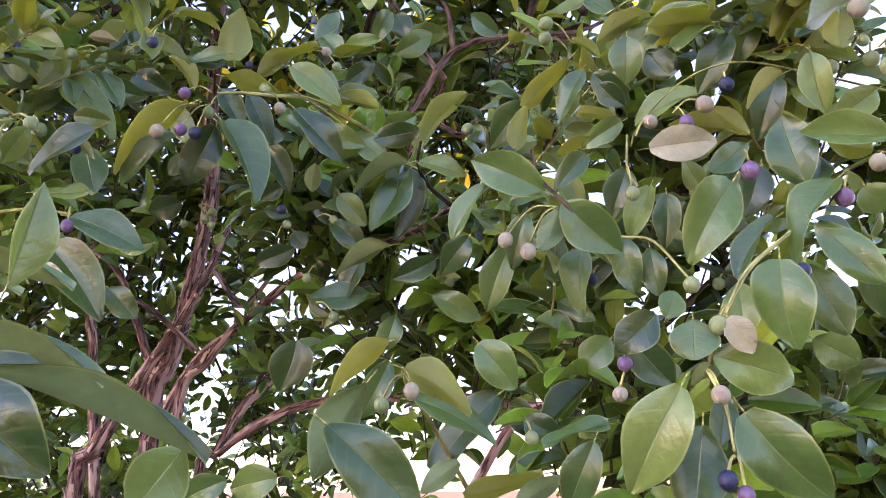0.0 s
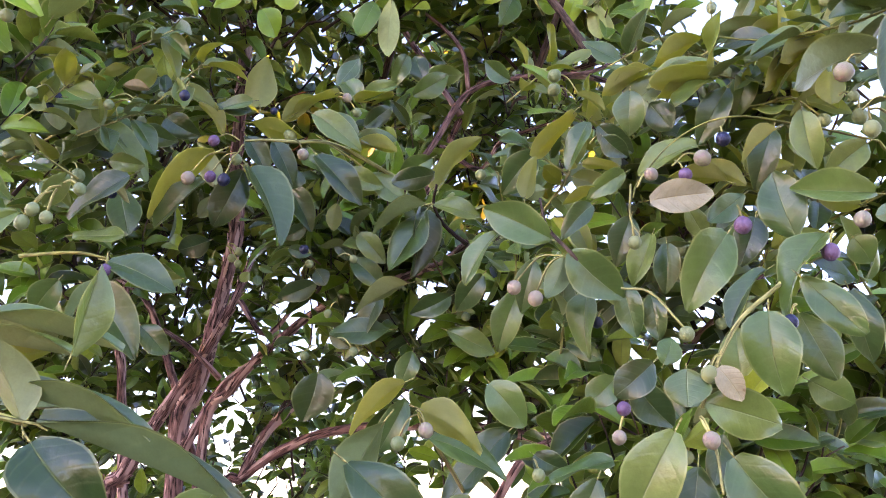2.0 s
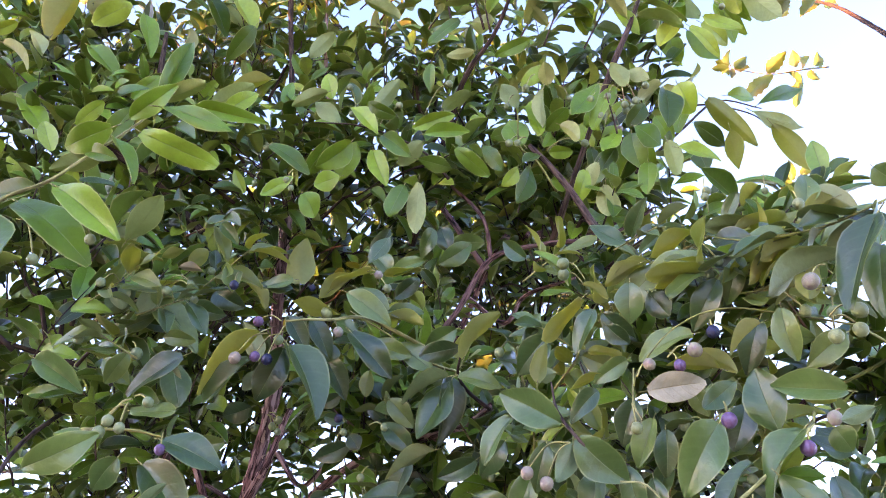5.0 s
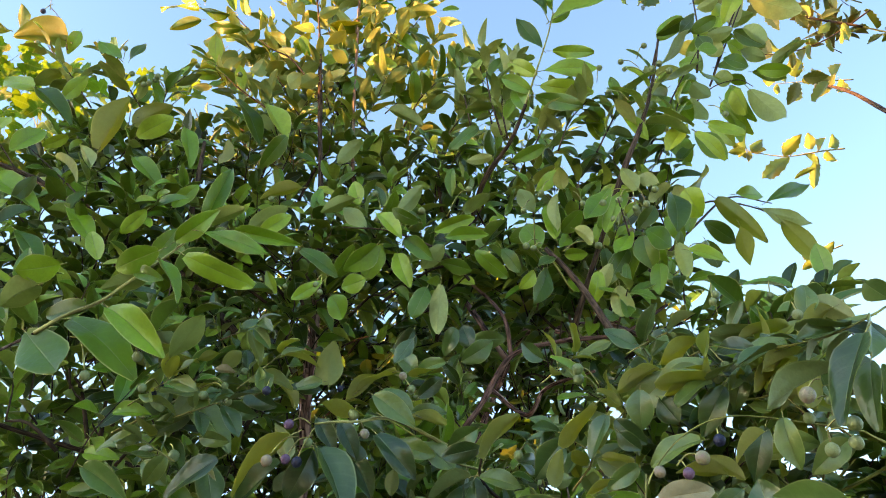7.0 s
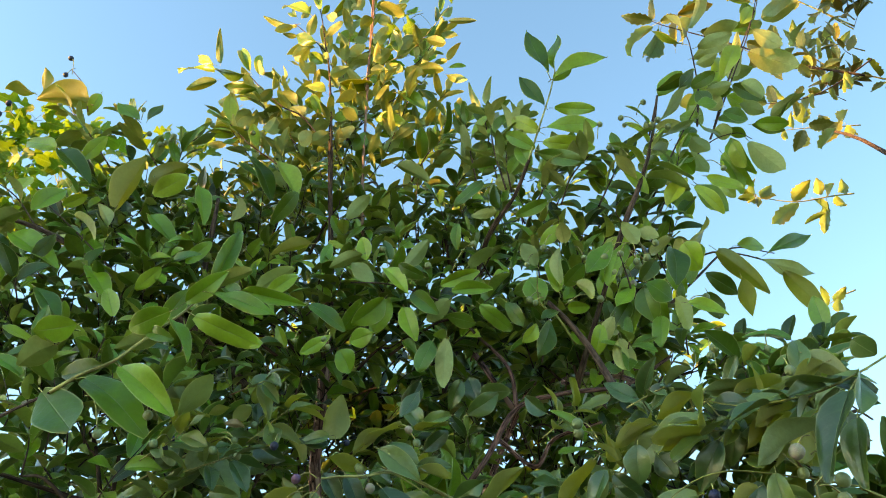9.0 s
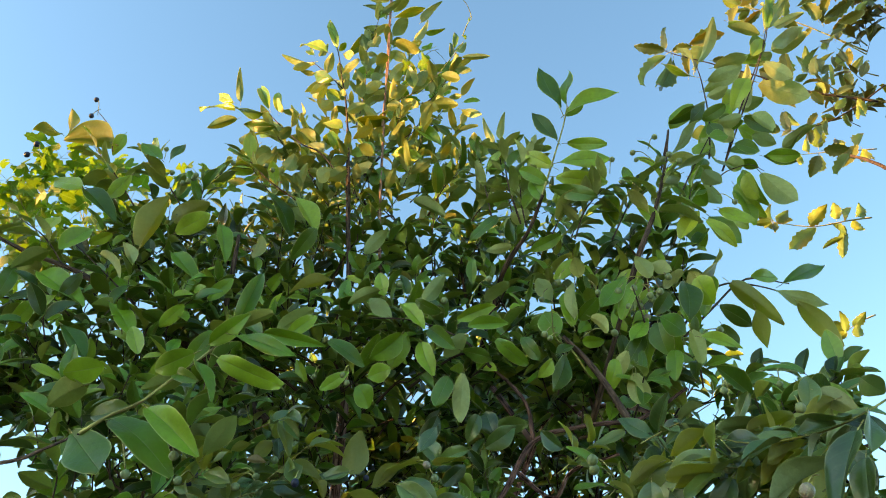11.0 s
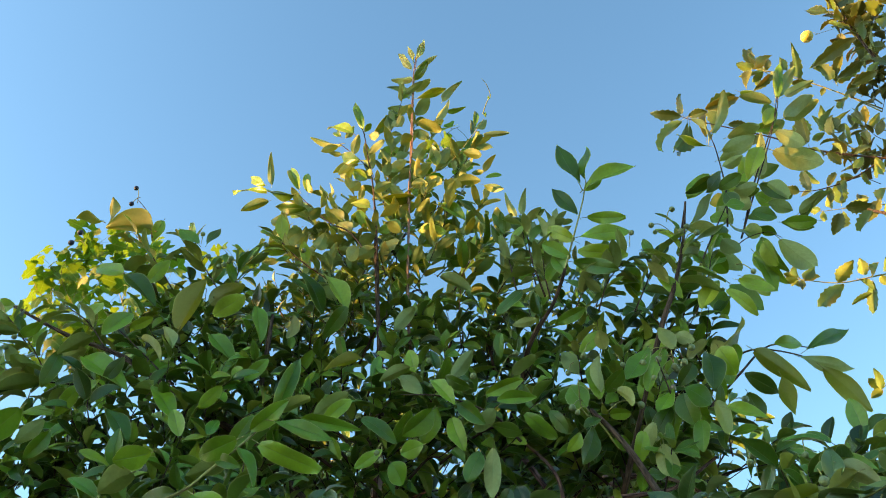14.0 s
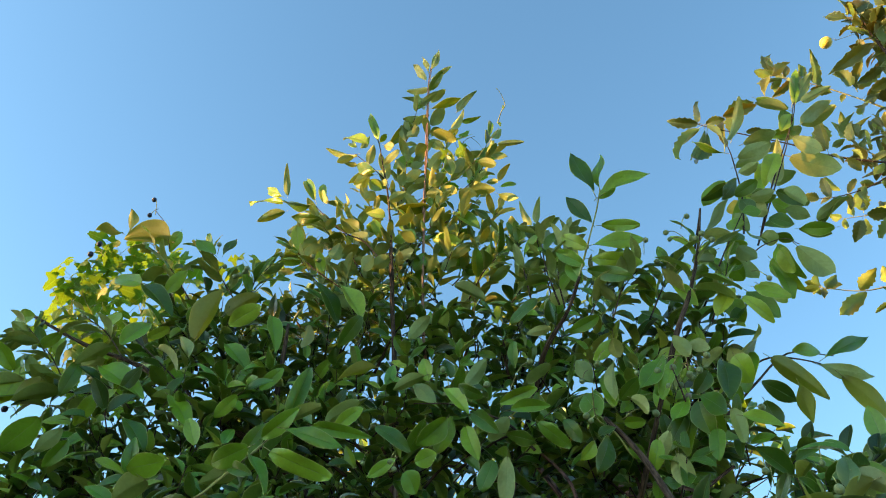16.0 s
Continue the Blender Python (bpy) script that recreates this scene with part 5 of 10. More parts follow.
leaf(s, (0.117, 1.271, 2.730), (0.049, 1.271, 2.705), 0.041, (0.07, -0.87, -0.49), "crown")
leaf(s, (0.195, 1.184, 2.666), (0.239, 1.162, 2.618), 0.036, (-0.20, 0.54, 0.81), "crown")
berry(s, (0.116, 1.235, 2.676), (0.087, 1.215, 2.650), 0.0085, "green")
berry(s, (0.165, 1.235, 2.641), (0.244, 1.215, 2.637), 0.0085, "green")
berry(s, (0.161, 1.235, 2.750), (0.128, 1.215, 2.788), 0.0085, "green")
leaf(s, (0.270, 1.200, 2.520), (0.269, 1.200, 2.449), 0.034, (0.08, 1.00, -0.00), "crown")
leaf(s, (0.281, 1.320, 3.136), (0.291, 1.320, 3.030), 0.054, (-0.17, -0.98, -0.02), "crown")
leaf(s, (0.034, 1.230, 2.658), (0.069, 1.230, 2.596), 0.034, (-0.22, -0.97, -0.12), "crown")
leaf(s, (0.260, 1.260, 2.657), (0.269, 1.260, 2.568), 0.035, (0.15, -0.99, 0.02), "crown")
leaf(s, (0.335, 1.260, 2.665), (0.287, 1.260, 2.567), 0.044, (-0.39, -0.90, 0.19), "crown")
leaf(s, (0.360, 1.260, 2.663), (0.382, 1.260, 2.602), 0.040, (-0.31, -0.94, -0.11), "crown")
leaf(s, (0.327, 1.260, 2.807), (0.254, 1.260, 2.719), 0.046, (-0.07, -1.00, 0.05), "crown")
berry(s, (0.325, 1.260, 2.791), (0.343, 1.260, 2.746), 0.0088, "green")
berry(s, (0.313, 1.260, 2.792), (0.313, 1.260, 2.731), 0.0076, "green")
berry(s, (0.325, 1.260, 2.791), (0.359, 1.260, 2.755), 0.0077, "green")
berry(s, (0.309, 1.260, 2.760), (0.325, 1.260, 2.699), 0.0076, "pink")
s = tube("sprig", [(0.367, 1.380, 2.660), (0.502, 1.440, 2.815), (0.631, 1.560, 2.976), (0.765, 1.650, 3.007)], 0.0040, 0.0018, bark_thin, tree, 6, 5, 0.15, 357)
leafy_shoot(tree, [(0.703, 0.960, 2.340), (0.566, 0.785, 2.218), (0.492, 0.785, 2.189), (0.408, 0.815, 2.190)], 0.0014, 0.0010, 12, 0.082, 371, mat=twig_green, kind="green", droop=0.15, spread=44, tuft=2, start=0.25)
s = tube("sprig", [(0.703, 0.960, 2.340), (0.566, 0.780, 2.216), (0.492, 0.780, 2.187), (0.408, 0.810, 2.189), (0.354, 0.840, 2.216)], 0.0018, 0.0010, twig_green, tree, 6, 5, 0.15, 370)
leaf(s, (0.491, 0.630, 2.123), (0.435, 0.630, 2.020), 0.059, (-0.80, -0.41, 0.43))
leaf(s, (0.482, 0.720, 2.119), (0.377, 0.720, 2.075), 0.057, (-0.37, 0.31, 0.88))
leaf(s, (0.503, 0.840, 2.255), (0.521, 0.840, 2.308), 0.034, (-0.15, -0.99, 0.05))
leaf(s, (0.520, 0.840, 2.279), (0.575, 0.840, 2.246), 0.033, (0.27, 0.85, 0.46))
leaf(s, (0.466, 0.840, 2.217), (0.389, 0.840, 2.186), 0.042, (-0.19, -0.86, 0.47))
leaf(s, (0.439, 0.870, 2.252), (0.370, 0.870, 2.238), 0.035, (-0.18, 0.42, 0.89))
leaf(s, (0.540, 0.840, 2.263), (0.468, 0.840, 2.226), 0.040, (-0.41, 0.43, 0.80), "young")
leaf(s, (0.490, 0.690, 2.128), (0.513, 0.690, 2.068), 0.034, (-0.42, -0.89, -0.16))
leaf(s, (0.500, 0.660, 2.099), (0.484, 0.660, 2.017), 0.042, (-0.86, -0.48, 0.17))
leaf(s, (0.476, 0.810, 2.185), (0.410, 0.810, 2.159), 0.036, (-0.33, 0.43, 0.84), "young")
leaf(s, (0.411, 0.870, 2.235), (0.482, 0.870, 2.259), 0.037, (-0.28, 0.46, 0.84), "young")
leaf(s, (0.360, 0.900, 2.253), (0.286, 0.900, 2.219), 0.041, (-0.39, 0.37, 0.84), "young")
leaf(s, (0.547, 0.720, 2.237), (0.567, 0.720, 2.210), 0.034, (-0.45, -0.84, -0.32))
leaf(s, (0.520, 0.780, 2.211), (0.577, 0.780, 2.181), 0.032, (0.10, -0.98, 0.19))
berry(s, (0.478, 0.810, 2.261), (0.482, 0.810, 2.240), 0.0081, "green")
berry(s, (0.440, 0.690, 2.029), (0.474, 0.690, 2.035), 0.0093, "green")
berry(s, (0.437, 0.672, 2.023), (0.436, 0.672, 1.999), 0.0084, "green")
berry(s, (0.446, 0.690, 2.029), (0.470, 0.690, 2.012), 0.0085, "green")
berry(s, (0.432, 1.080, 2.381), (0.435, 1.080, 2.426), 0.0084, "green")
berry(s, (0.200, 0.990, 2.214), (0.168, 0.990, 2.235), 0.0095, "green")
# shoots against the sky
s = tube("sprig", [(0.106, 1.263, 3.114), (0.136, 1.263, 3.214), (0.178, 1.263, 3.353), (0.199, 1.263, 3.445)], 0.0035, 0.0018, twig_ochre, tree, 6, 5, 0.15, 392)
leaf(s, (0.179, 1.253, 3.432), (0.121, 1.253, 3.595), 0.063, (0.47, -0.87, 0.17), "crown")
leaf(s, (0.197, 1.253, 3.447), (0.206, 1.253, 3.590), 0.052, (-0.78, -0.63, 0.05), "crown")
leaf(s, (0.200, 1.242, 3.398), (0.343, 1.242, 3.475), 0.058, (-0.03, -1.00, 0.06), "crown")
leaf(s, (0.192, 1.263, 3.405), (0.248, 1.263, 3.457), 0.034, (0.41, -0.80, -0.44), "crown")
leaf(s, (0.159, 1.253, 3.303), (0.099, 1.253, 3.410), 0.044, (0.02, -1.00, 0.01), "crown")
leaf(s, (0.188, 1.242, 3.274), (0.294, 1.242, 3.248), 0.039, (-0.13, -0.86, -0.49), "crown")
leaf(s, (0.160, 1.242, 3.207), (0.301, 1.242, 3.207), 0.051, (-0.00, -0.99, -0.12), "crown")
leaf(s, (0.148, 1.242, 3.154), (0.278, 1.242, 3.115), 0.050, (-0.19, -0.77, -0.61), "crown")
leaf(s, (0.133, 1.232, 3.107), (0.250, 1.232, 3.055), 0.046, (-0.19, -0.88, -0.43), "crown")
leaf(s, (0.125, 1.263, 3.152), (0.043, 1.263, 3.234), 0.042, (-0.35, -0.87, -0.35), "crown")
leaf(s, (0.139, 1.274, 3.223), (0.055, 1.274, 3.305), 0.043, (-0.37, -0.85, -0.37), "crown")
leaf(s, (0.111, 1.274, 3.101), (0.071, 1.274, 3.194), 0.044, (-0.24, -0.96, -0.10), "crown")
s = tube("sprig", [(0.462, 1.253, 3.281), (0.422, 1.253, 3.142)], 0.0020, 0.0030, bark_thin, tree, 6, 5, 0.15, 405)
berry(s, (0.396, 1.227, 3.198), (0.419, 1.227, 3.241), 0.0080, "green")
berry(s, (0.398, 1.227, 3.166), (0.355, 1.227, 3.193), 0.0079, "green")
berry(s, (0.409, 1.227, 3.143), (0.361, 1.227, 3.166), 0.0065, "green")
berry(s, (0.364, 1.227, 3.052), (0.315, 1.227, 3.095), 0.0076, "green")
berry(s, (0.534, 1.201, 2.995), (0.569, 1.201, 2.965), 0.0071, "green")
berry(s, (0.286, 1.201, 3.105), (0.297, 1.201, 3.154), 0.0077, "green")
berry(s, (-1.038, 1.201, 3.389), (-1.042, 1.201, 3.432), 0.0079, "green")
berry(s, (-1.345, 1.201, 3.645), (-1.375, 1.201, 3.728), 0.0088, "blue")
berry(s, (-1.342, 1.201, 3.673), (-1.369, 1.201, 3.647), 0.0086, "blue")
berry(s, (-1.507, 1.201, 3.489), (-1.536, 1.201, 3.544), 0.0102, "blue")
berry(s, (-1.490, 1.201, 3.472), (-1.556, 1.201, 3.500), 0.0100, "blue")
berry(s, (-0.900, 1.201, 3.264), (-0.914, 1.201, 3.300), 0.0091, "green")
berry(s, (-1.563, 1.201, 2.861), (-1.620, 1.201, 2.889), 0.0100, "blue")
s = tube("sprig", [(-1.233, 1.201, 3.456), (-1.279, 1.201, 3.573), (-1.353, 1.201, 3.669)], 0.0020, 0.0010, bark_thin, tree, 6, 5, 0.15, 419)
leaf(s, (-1.246, 1.201, 3.498), (-1.433, 1.201, 3.586), 0.104, (0.40, 0.32, 0.86), "young")
leaf(s, (-1.212, 1.201, 3.530), (-1.233, 1.201, 3.456), 0.039, (0.61, -0.77, -0.18), "crown")
leaf(s, (-1.482, 1.253, 3.635), (-1.497, 1.253, 3.738), 0.052, (0.36, 0.93, 0.05), "young")
leaf(s, (-1.515, 1.253, 3.643), (-1.632, 1.253, 3.695), 0.064, (0.41, -0.09, 0.91), "young")
leaf(s, (-1.016, 1.201, 3.384), (-0.987, 1.201, 3.451), 0.036, (0.05, -1.00, -0.02), "crown")
leaf(s, (-1.049, 1.201, 3.391), (-1.128, 1.201, 3.459), 0.052, (0.31, -0.88, 0.37), "crown")
leaf(s, (-1.321, 1.227, 3.346), (-1.446, 1.227, 3.395), 0.067, (0.05, -0.99, 0.12), "crown")
leaf(s, (-1.029, 1.201, 3.048), (-0.985, 1.201, 3.212), 0.085, (-0.95, 0.17, 0.25), "young")
leaf(s, (-0.926, 1.201, 3.082), (-0.837, 1.201, 3.140), 0.060, (0.41, -0.67, -0.62), "crown")
leaf(s, (-0.965, 1.227, 3.151), (-0.875, 1.227, 3.223), 0.063, (-0.47, 0.66, 0.58), "young")
leaf(s, (-1.676, 1.201, 3.248), (-1.790, 1.201, 3.256), 0.057, (-0.02, -0.96, -0.27), "crown")
leaf(s, (-1.643, 1.201, 3.173), (-1.743, 1.201, 3.156), 0.051, (-0.16, 0.38, 0.91), "young")
leaf(s, (-1.566, 1.148, 2.996), (-1.581, 1.148, 2.861), 0.068, (0.50, -0.86, -0.06), "crown")
leaf(s, (-1.473, 1.148, 2.942), (-1.524, 1.148, 2.863), 0.058, (-0.67, 0.60, 0.44), "young")
leaf(s, (-1.368, 1.096, 2.766), (-1.451, 1.096, 2.675), 0.077, (0.58, -0.63, -0.52), "crown")
# the leading shoot and its side shoots
s = tube("sprig", [(-0.446, 1.510, 3.737), (-0.447, 1.510, 3.872), (-0.443, 1.510, 4.052), (-0.450, 1.510, 4.313), (-0.451, 1.510, 4.532), (-0.446, 1.510, 4.660)], 0.0036, 0.0014, bark_young, tree, 6, 5, 0.15, 601)
leaf(s, (-0.451, 1.515, 4.644), (-0.411, 1.506, 4.764), 0.033, (0.32, 0.22, 0.92), "crown")
leaf(s, (-0.462, 1.517, 4.640), (-0.494, 1.541, 4.795), 0.020, (-0.08, 0.30, 0.95), "crown")
leaf(s, (-0.441, 1.417, 4.442), (-0.509, 1.415, 4.587), 0.037, (-0.05, 0.51, 0.86), "crown")
leaf(s, (-0.456, 1.551, 4.632), (-0.376, 1.568, 4.722), 0.024, (-0.28, 0.64, 0.72), "crown")
leaf(s, (-0.438, 1.474, 4.440), (-0.372, 1.442, 4.499), 0.043, (0.02, -0.88, -0.47), "crown")
leaf(s, (-0.481, 1.567, 4.591), (-0.581, 1.597, 4.652), 0.036, (-0.53, 0.63, 0.58), "crown")
leaf(s, (-0.472, 1.604, 4.538), (-0.399, 1.576, 4.569), 0.036, (-0.32, 0.51, 0.80), "crown")
leaf(s, (-0.475, 1.562, 4.462), (-0.576, 1.571, 4.562), 0.032, (-0.28, 0.24, 0.93), "crown")
leaf(s, (-0.422, 1.471, 4.307), (-0.304, 1.477, 4.352), 0.036, (0.48, -0.15, -0.86), "crown")
leaf(s, (-0.498, 1.599, 4.505), (-0.560, 1.633, 4.662), 0.027, (-0.26, 0.50, 0.83), "crown")
leaf(s, (-0.500, 1.616, 4.433), (-0.598, 1.621, 4.477), 0.036, (-0.38, 0.55, 0.74), "crown")
leaf(s, (-0.442, 1.542, 4.287), (-0.389, 1.527, 4.366), 0.054, (-0.32, 0.67, 0.67), "crown")
leaf(s, (-0.331, 1.531, 4.335), (-0.282, 1.553, 4.466), 0.033, (-0.14, 0.37, 0.92), "crown")
leaf(s, (-0.340, 1.487, 4.170), (-0.299, 1.513, 4.281), 0.034, (0.25, 0.68, 0.69), "crown")
leaf(s, (-0.325, 1.586, 4.331), (-0.247, 1.575, 4.310), 0.023, (0.38, -0.28, -0.88), "crown")
leaf(s, (-0.516, 1.553, 4.339), (-0.616, 1.523, 4.211), 0.049, (0.23, -0.68, -0.69), "crown")
leaf(s, (-0.496, 1.527, 4.280), (-0.536, 1.534, 4.219), 0.042, (0.06, 0.75, 0.66), "crown")
leaf(s, (-0.407, 1.461, 4.135), (-0.316, 1.488, 4.097), 0.059, (0.43, 0.25, 0.87), "crown")
leaf(s, (-0.423, 1.439, 4.031), (-0.474, 1.445, 4.014), 0.047, (-0.33, 0.23, 0.91), "crown")
leaf(s, (-0.454, 1.565, 4.267), (-0.407, 1.561, 4.274), 0.040, (-0.24, 0.45, 0.86), "crown")
leaf(s, (-0.461, 1.570, 4.224), (-0.397, 1.573, 4.170), 0.042, (-0.18, 0.70, 0.69), "crown")
leaf(s, (-0.425, 1.501, 3.964), (-0.380, 1.509, 4.057), 0.047, (-0.23, 0.55, 0.81), "crown")
leaf(s, (-0.353, 1.471, 3.987), (-0.325, 1.484, 3.875), 0.044, (-0.09, -0.98, -0.19), "crown")
leaf(s, (-0.466, 1.509, 3.984), (-0.510, 1.478, 3.899), 0.040, (-0.72, 0.62, 0.32), "crown")
leaf(s, (-0.439, 1.510, 3.923), (-0.489, 1.516, 3.889), 0.042, (0.11, 0.40, 0.91), "crown")
leaf(s, (-0.413, 1.492, 3.862), (-0.361, 1.498, 3.908), 0.046, (0.07, 0.42, 0.91), "crown")
leaf(s, (-0.436, 1.512, 3.837), (-0.376, 1.516, 3.844), 0.043, (-0.31, 0.69, 0.65), "crown")
leaf(s, (-0.461, 1.525, 3.910), (-0.535, 1.507, 3.857), 0.042, (0.31, 0.15, 0.94), "crown")
leaf(s, (-0.457, 1.545, 3.808), (-0.539, 1.534, 3.791), 0.044, (0.30, -0.93, -0.23), "crown")
leaf(s, (-0.441, 1.532, 3.825), (-0.370, 1.543, 3.801), 0.046, (0.42, -0.79, -0.44), "crown")
leaf(s, (-0.473, 1.555, 4.072), (-0.518, 1.533, 4.045), 0.038, (0.07, 0.94, 0.34), "crown")
leaf(s, (-0.374, 1.526, 4.163), (-0.330, 1.548, 4.220), 0.041, (0.14, 0.45, 0.88), "crown")
s = tube("sprig", [(-0.531, 1.470, 3.446), (-0.544, 1.470, 3.580), (-0.576, 1.470, 3.829), (-0.609, 1.470, 3.997), (-0.636, 1.470, 4.137), (-0.665, 1.470, 4.225)], 0.0050, 0.0013, bark_thin, tree, 6, 5, 0.15, 602)
leaf(s, (-0.636, 1.455, 4.155), (-0.688, 1.441, 4.330), 0.038, (0.37, -0.46, -0.81), "crown")
leaf(s, (-0.672, 1.440, 4.119), (-0.796, 1.435, 4.237), 0.049, (0.42, -0.89, -0.16), "crown")
leaf(s, (-0.741, 1.473, 4.156), (-0.801, 1.504, 4.267), 0.030, (0.43, -0.31, -0.85), "crown")
leaf(s, (-0.682, 1.579, 4.293), (-0.649, 1.559, 4.315), 0.026, (0.02, -0.31, -0.95), "crown")
leaf(s, (-0.595, 1.429, 4.074), (-0.547, 1.418, 4.033), 0.037, (-0.19, 0.66, 0.73), "crown")
leaf(s, (-0.595, 1.449, 3.984), (-0.532, 1.417, 4.018), 0.037, (0.27, 0.83, 0.49), "crown")
leaf(s, (-0.600, 1.565, 4.085), (-0.524, 1.593, 4.177), 0.055, (-0.10, -0.73, -0.68), "crown")
leaf(s, (-0.602, 1.469, 3.865), (-0.661, 1.455, 3.913), 0.044, (0.06, -0.67, -0.74), "crown")
leaf(s, (-0.585, 1.369, 3.741), (-0.619, 1.377, 3.712), 0.041, (0.07, 0.38, 0.92), "crown")
leaf(s, (-0.545, 1.384, 3.619), (-0.614, 1.373, 3.675), 0.045, (0.55, -0.79, -0.26), "crown")
leaf(s, (-0.533, 1.482, 3.751), (-0.423, 1.503, 3.770), 0.058, (0.06, -0.16, -0.99), "crown")
leaf(s, (-0.623, 1.473, 3.710), (-0.596, 1.482, 3.630), 0.037, (0.37, -0.63, -0.69), "crown")
leaf(s, (-0.531, 1.463, 3.645), (-0.461, 1.457, 3.682), 0.039, (0.16, 0.11, 0.98), "crown")
leaf(s, (-0.530, 1.487, 3.883), (-0.525, 1.461, 3.932), 0.036, (-0.19, 0.58, 0.79), "crown")
leaf(s, (-0.530, 1.567, 3.949), (-0.573, 1.538, 4.006), 0.032, (-0.34, 0.35, 0.87), "crown")
leaf(s, (-0.580, 1.452, 3.863), (-0.629, 1.462, 3.957), 0.033, (0.01, 0.42, 0.91), "crown")
leaf(s, (-0.563, 1.458, 3.780), (-0.506, 1.462, 3.820), 0.038, (-0.13, 0.72, 0.69), "crown")
leaf(s, (-0.593, 1.497, 3.679), (-0.652, 1.489, 3.700), 0.045, (0.34, -0.54, -0.77), "crown")
leaf(s, (-0.543, 1.492, 3.600), (-0.478, 1.487, 3.612), 0.048, (-0.18, -0.95, -0.25), "crown")
leaf(s, (-0.546, 1.455, 3.552), (-0.606, 1.468, 3.532), 0.047, (-0.40, 0.45, 0.80), "crown")
leaf(s, (-0.522, 1.463, 3.510), (-0.452, 1.458, 3.491), 0.049, (-0.28, 0.94, 0.21), "crown")
leaf(s, (-0.518, 1.395, 3.435), (-0.578, 1.415, 3.416), 0.048, (0.21, 0.52, 0.83), "crown")
s = tube("sprig", [(-0.588, 1.450, 3.898), (-0.660, 1.450, 3.998), (-0.727, 1.450, 4.081)], 0.0024, 0.0012, bark_thin, tree, 6, 5, 0.15, 603)
leaf(s, (-0.734, 1.479, 4.112), (-0.872, 1.506, 4.184), 0.030, (-0.67, 0.64, 0.38), "crown")
leaf(s, (-0.729, 1.443, 4.055), (-0.787, 1.416, 4.018), 0.032, (-0.52, 0.56, 0.65), "crown")
leaf(s, (-0.662, 1.452, 4.006), (-0.645, 1.424, 4.076), 0.037, (-0.21, 0.65, 0.73), "crown")
leaf(s, (-0.703, 1.455, 4.115), (-0.689, 1.479, 4.201), 0.027, (-0.12, 0.61, 0.78), "crown")
leaf(s, (-0.616, 1.406, 3.907), (-0.716, 1.438, 3.990), 0.049, (-0.19, -0.78, -0.60), "crown")
leaf(s, (-0.754, 1.533, 4.114), (-0.804, 1.534, 4.134), 0.022, (-0.11, 0.64, 0.76), "crown")
leaf(s, (-0.642, 1.466, 3.952), (-0.742, 1.454, 3.933), 0.037, (-0.47, 0.06, 0.88), "crown")
leaf(s, (-0.656, 1.452, 3.949), (-0.713, 1.434, 3.874), 0.029, (-0.15, 0.37, 0.92), "crown")
s = tube("sprig", [(-0.449, 1.520, 3.857), (-0.366, 1.520, 3.889), (-0.286, 1.520, 3.939), (-0.205, 1.520, 4.064), (-0.155, 1.520, 4.155)], 0.0026, 0.0011, twig_ochre, tree, 6, 5, 0.15, 604)
leaf(s, (-0.184, 1.482, 4.076), (-0.171, 1.475, 4.189), 0.022, (0.34, -0.86, -0.37), "crown")
leaf(s, (-0.215, 1.571, 4.141), (-0.220, 1.604, 4.286), 0.027, (0.05, 0.13, 0.99), "crown")
leaf(s, (-0.192, 1.561, 4.156), (-0.153, 1.579, 4.210), 0.035, (0.40, 0.56, 0.73), "crown")
leaf(s, (-0.146, 1.449, 3.974), (-0.053, 1.476, 3.985), 0.023, (-0.04, 0.57, 0.82), "crown")
leaf(s, (-0.193, 1.519, 4.012), (-0.124, 1.520, 3.966), 0.031, (-0.68, 0.48, 0.56), "crown")
leaf(s, (-0.236, 1.516, 3.976), (-0.168, 1.522, 3.933), 0.042, (0.05, 0.45, 0.89), "crown")
leaf(s, (-0.309, 1.560, 3.957), (-0.228, 1.574, 4.014), 0.050, (0.06, -0.98, -0.21), "crown")
leaf(s, (-0.156, 1.486, 3.813), (-0.118, 1.466, 3.871), 0.027, (-0.24, 0.33, 0.91), "crown")
leaf(s, (-0.212, 1.542, 3.878), (-0.162, 1.530, 3.859), 0.022, (0.15, 0.69, 0.70), "crown")
leaf(s, (-0.164, 1.577, 3.880), (-0.105, 1.584, 3.895), 0.021, (0.07, -0.94, -0.33), "crown")
leaf(s, (-0.167, 1.548, 3.808), (-0.088, 1.546, 3.760), 0.033, (-0.41, 0.75, 0.51), "crown")
leaf(s, (-0.271, 1.507, 3.805), (-0.173, 1.505, 3.808), 0.045, (-0.53, 0.39, 0.76), "crown")
leaf(s, (-0.295, 1.463, 3.769), (-0.237, 1.488, 3.763), 0.037, (-0.56, 0.47, 0.68), "crown")
leaf(s, (-0.269, 1.550, 3.760), (-0.204, 1.575, 3.712), 0.043, (0.66, -0.75, 0.11), "crown")
leaf(s, (-0.336, 1.500, 3.921), (-0.292, 1.516, 3.999), 0.044, (0.12, 0.61, 0.78), "crown")
leaf(s, (-0.384, 1.541, 3.906), (-0.325, 1.531, 3.821), 0.047, (-0.37, 0.56, 0.74), "crown")
s = tube("sprig", [(-0.527, 1.550, 3.520), (-0.462, 1.550, 3.619), (-0.370, 1.550, 3.710), (-0.275, 1.550, 3.769)], 0.0030, 0.0013, bark_thin, tree, 6, 5, 0.15, 605)
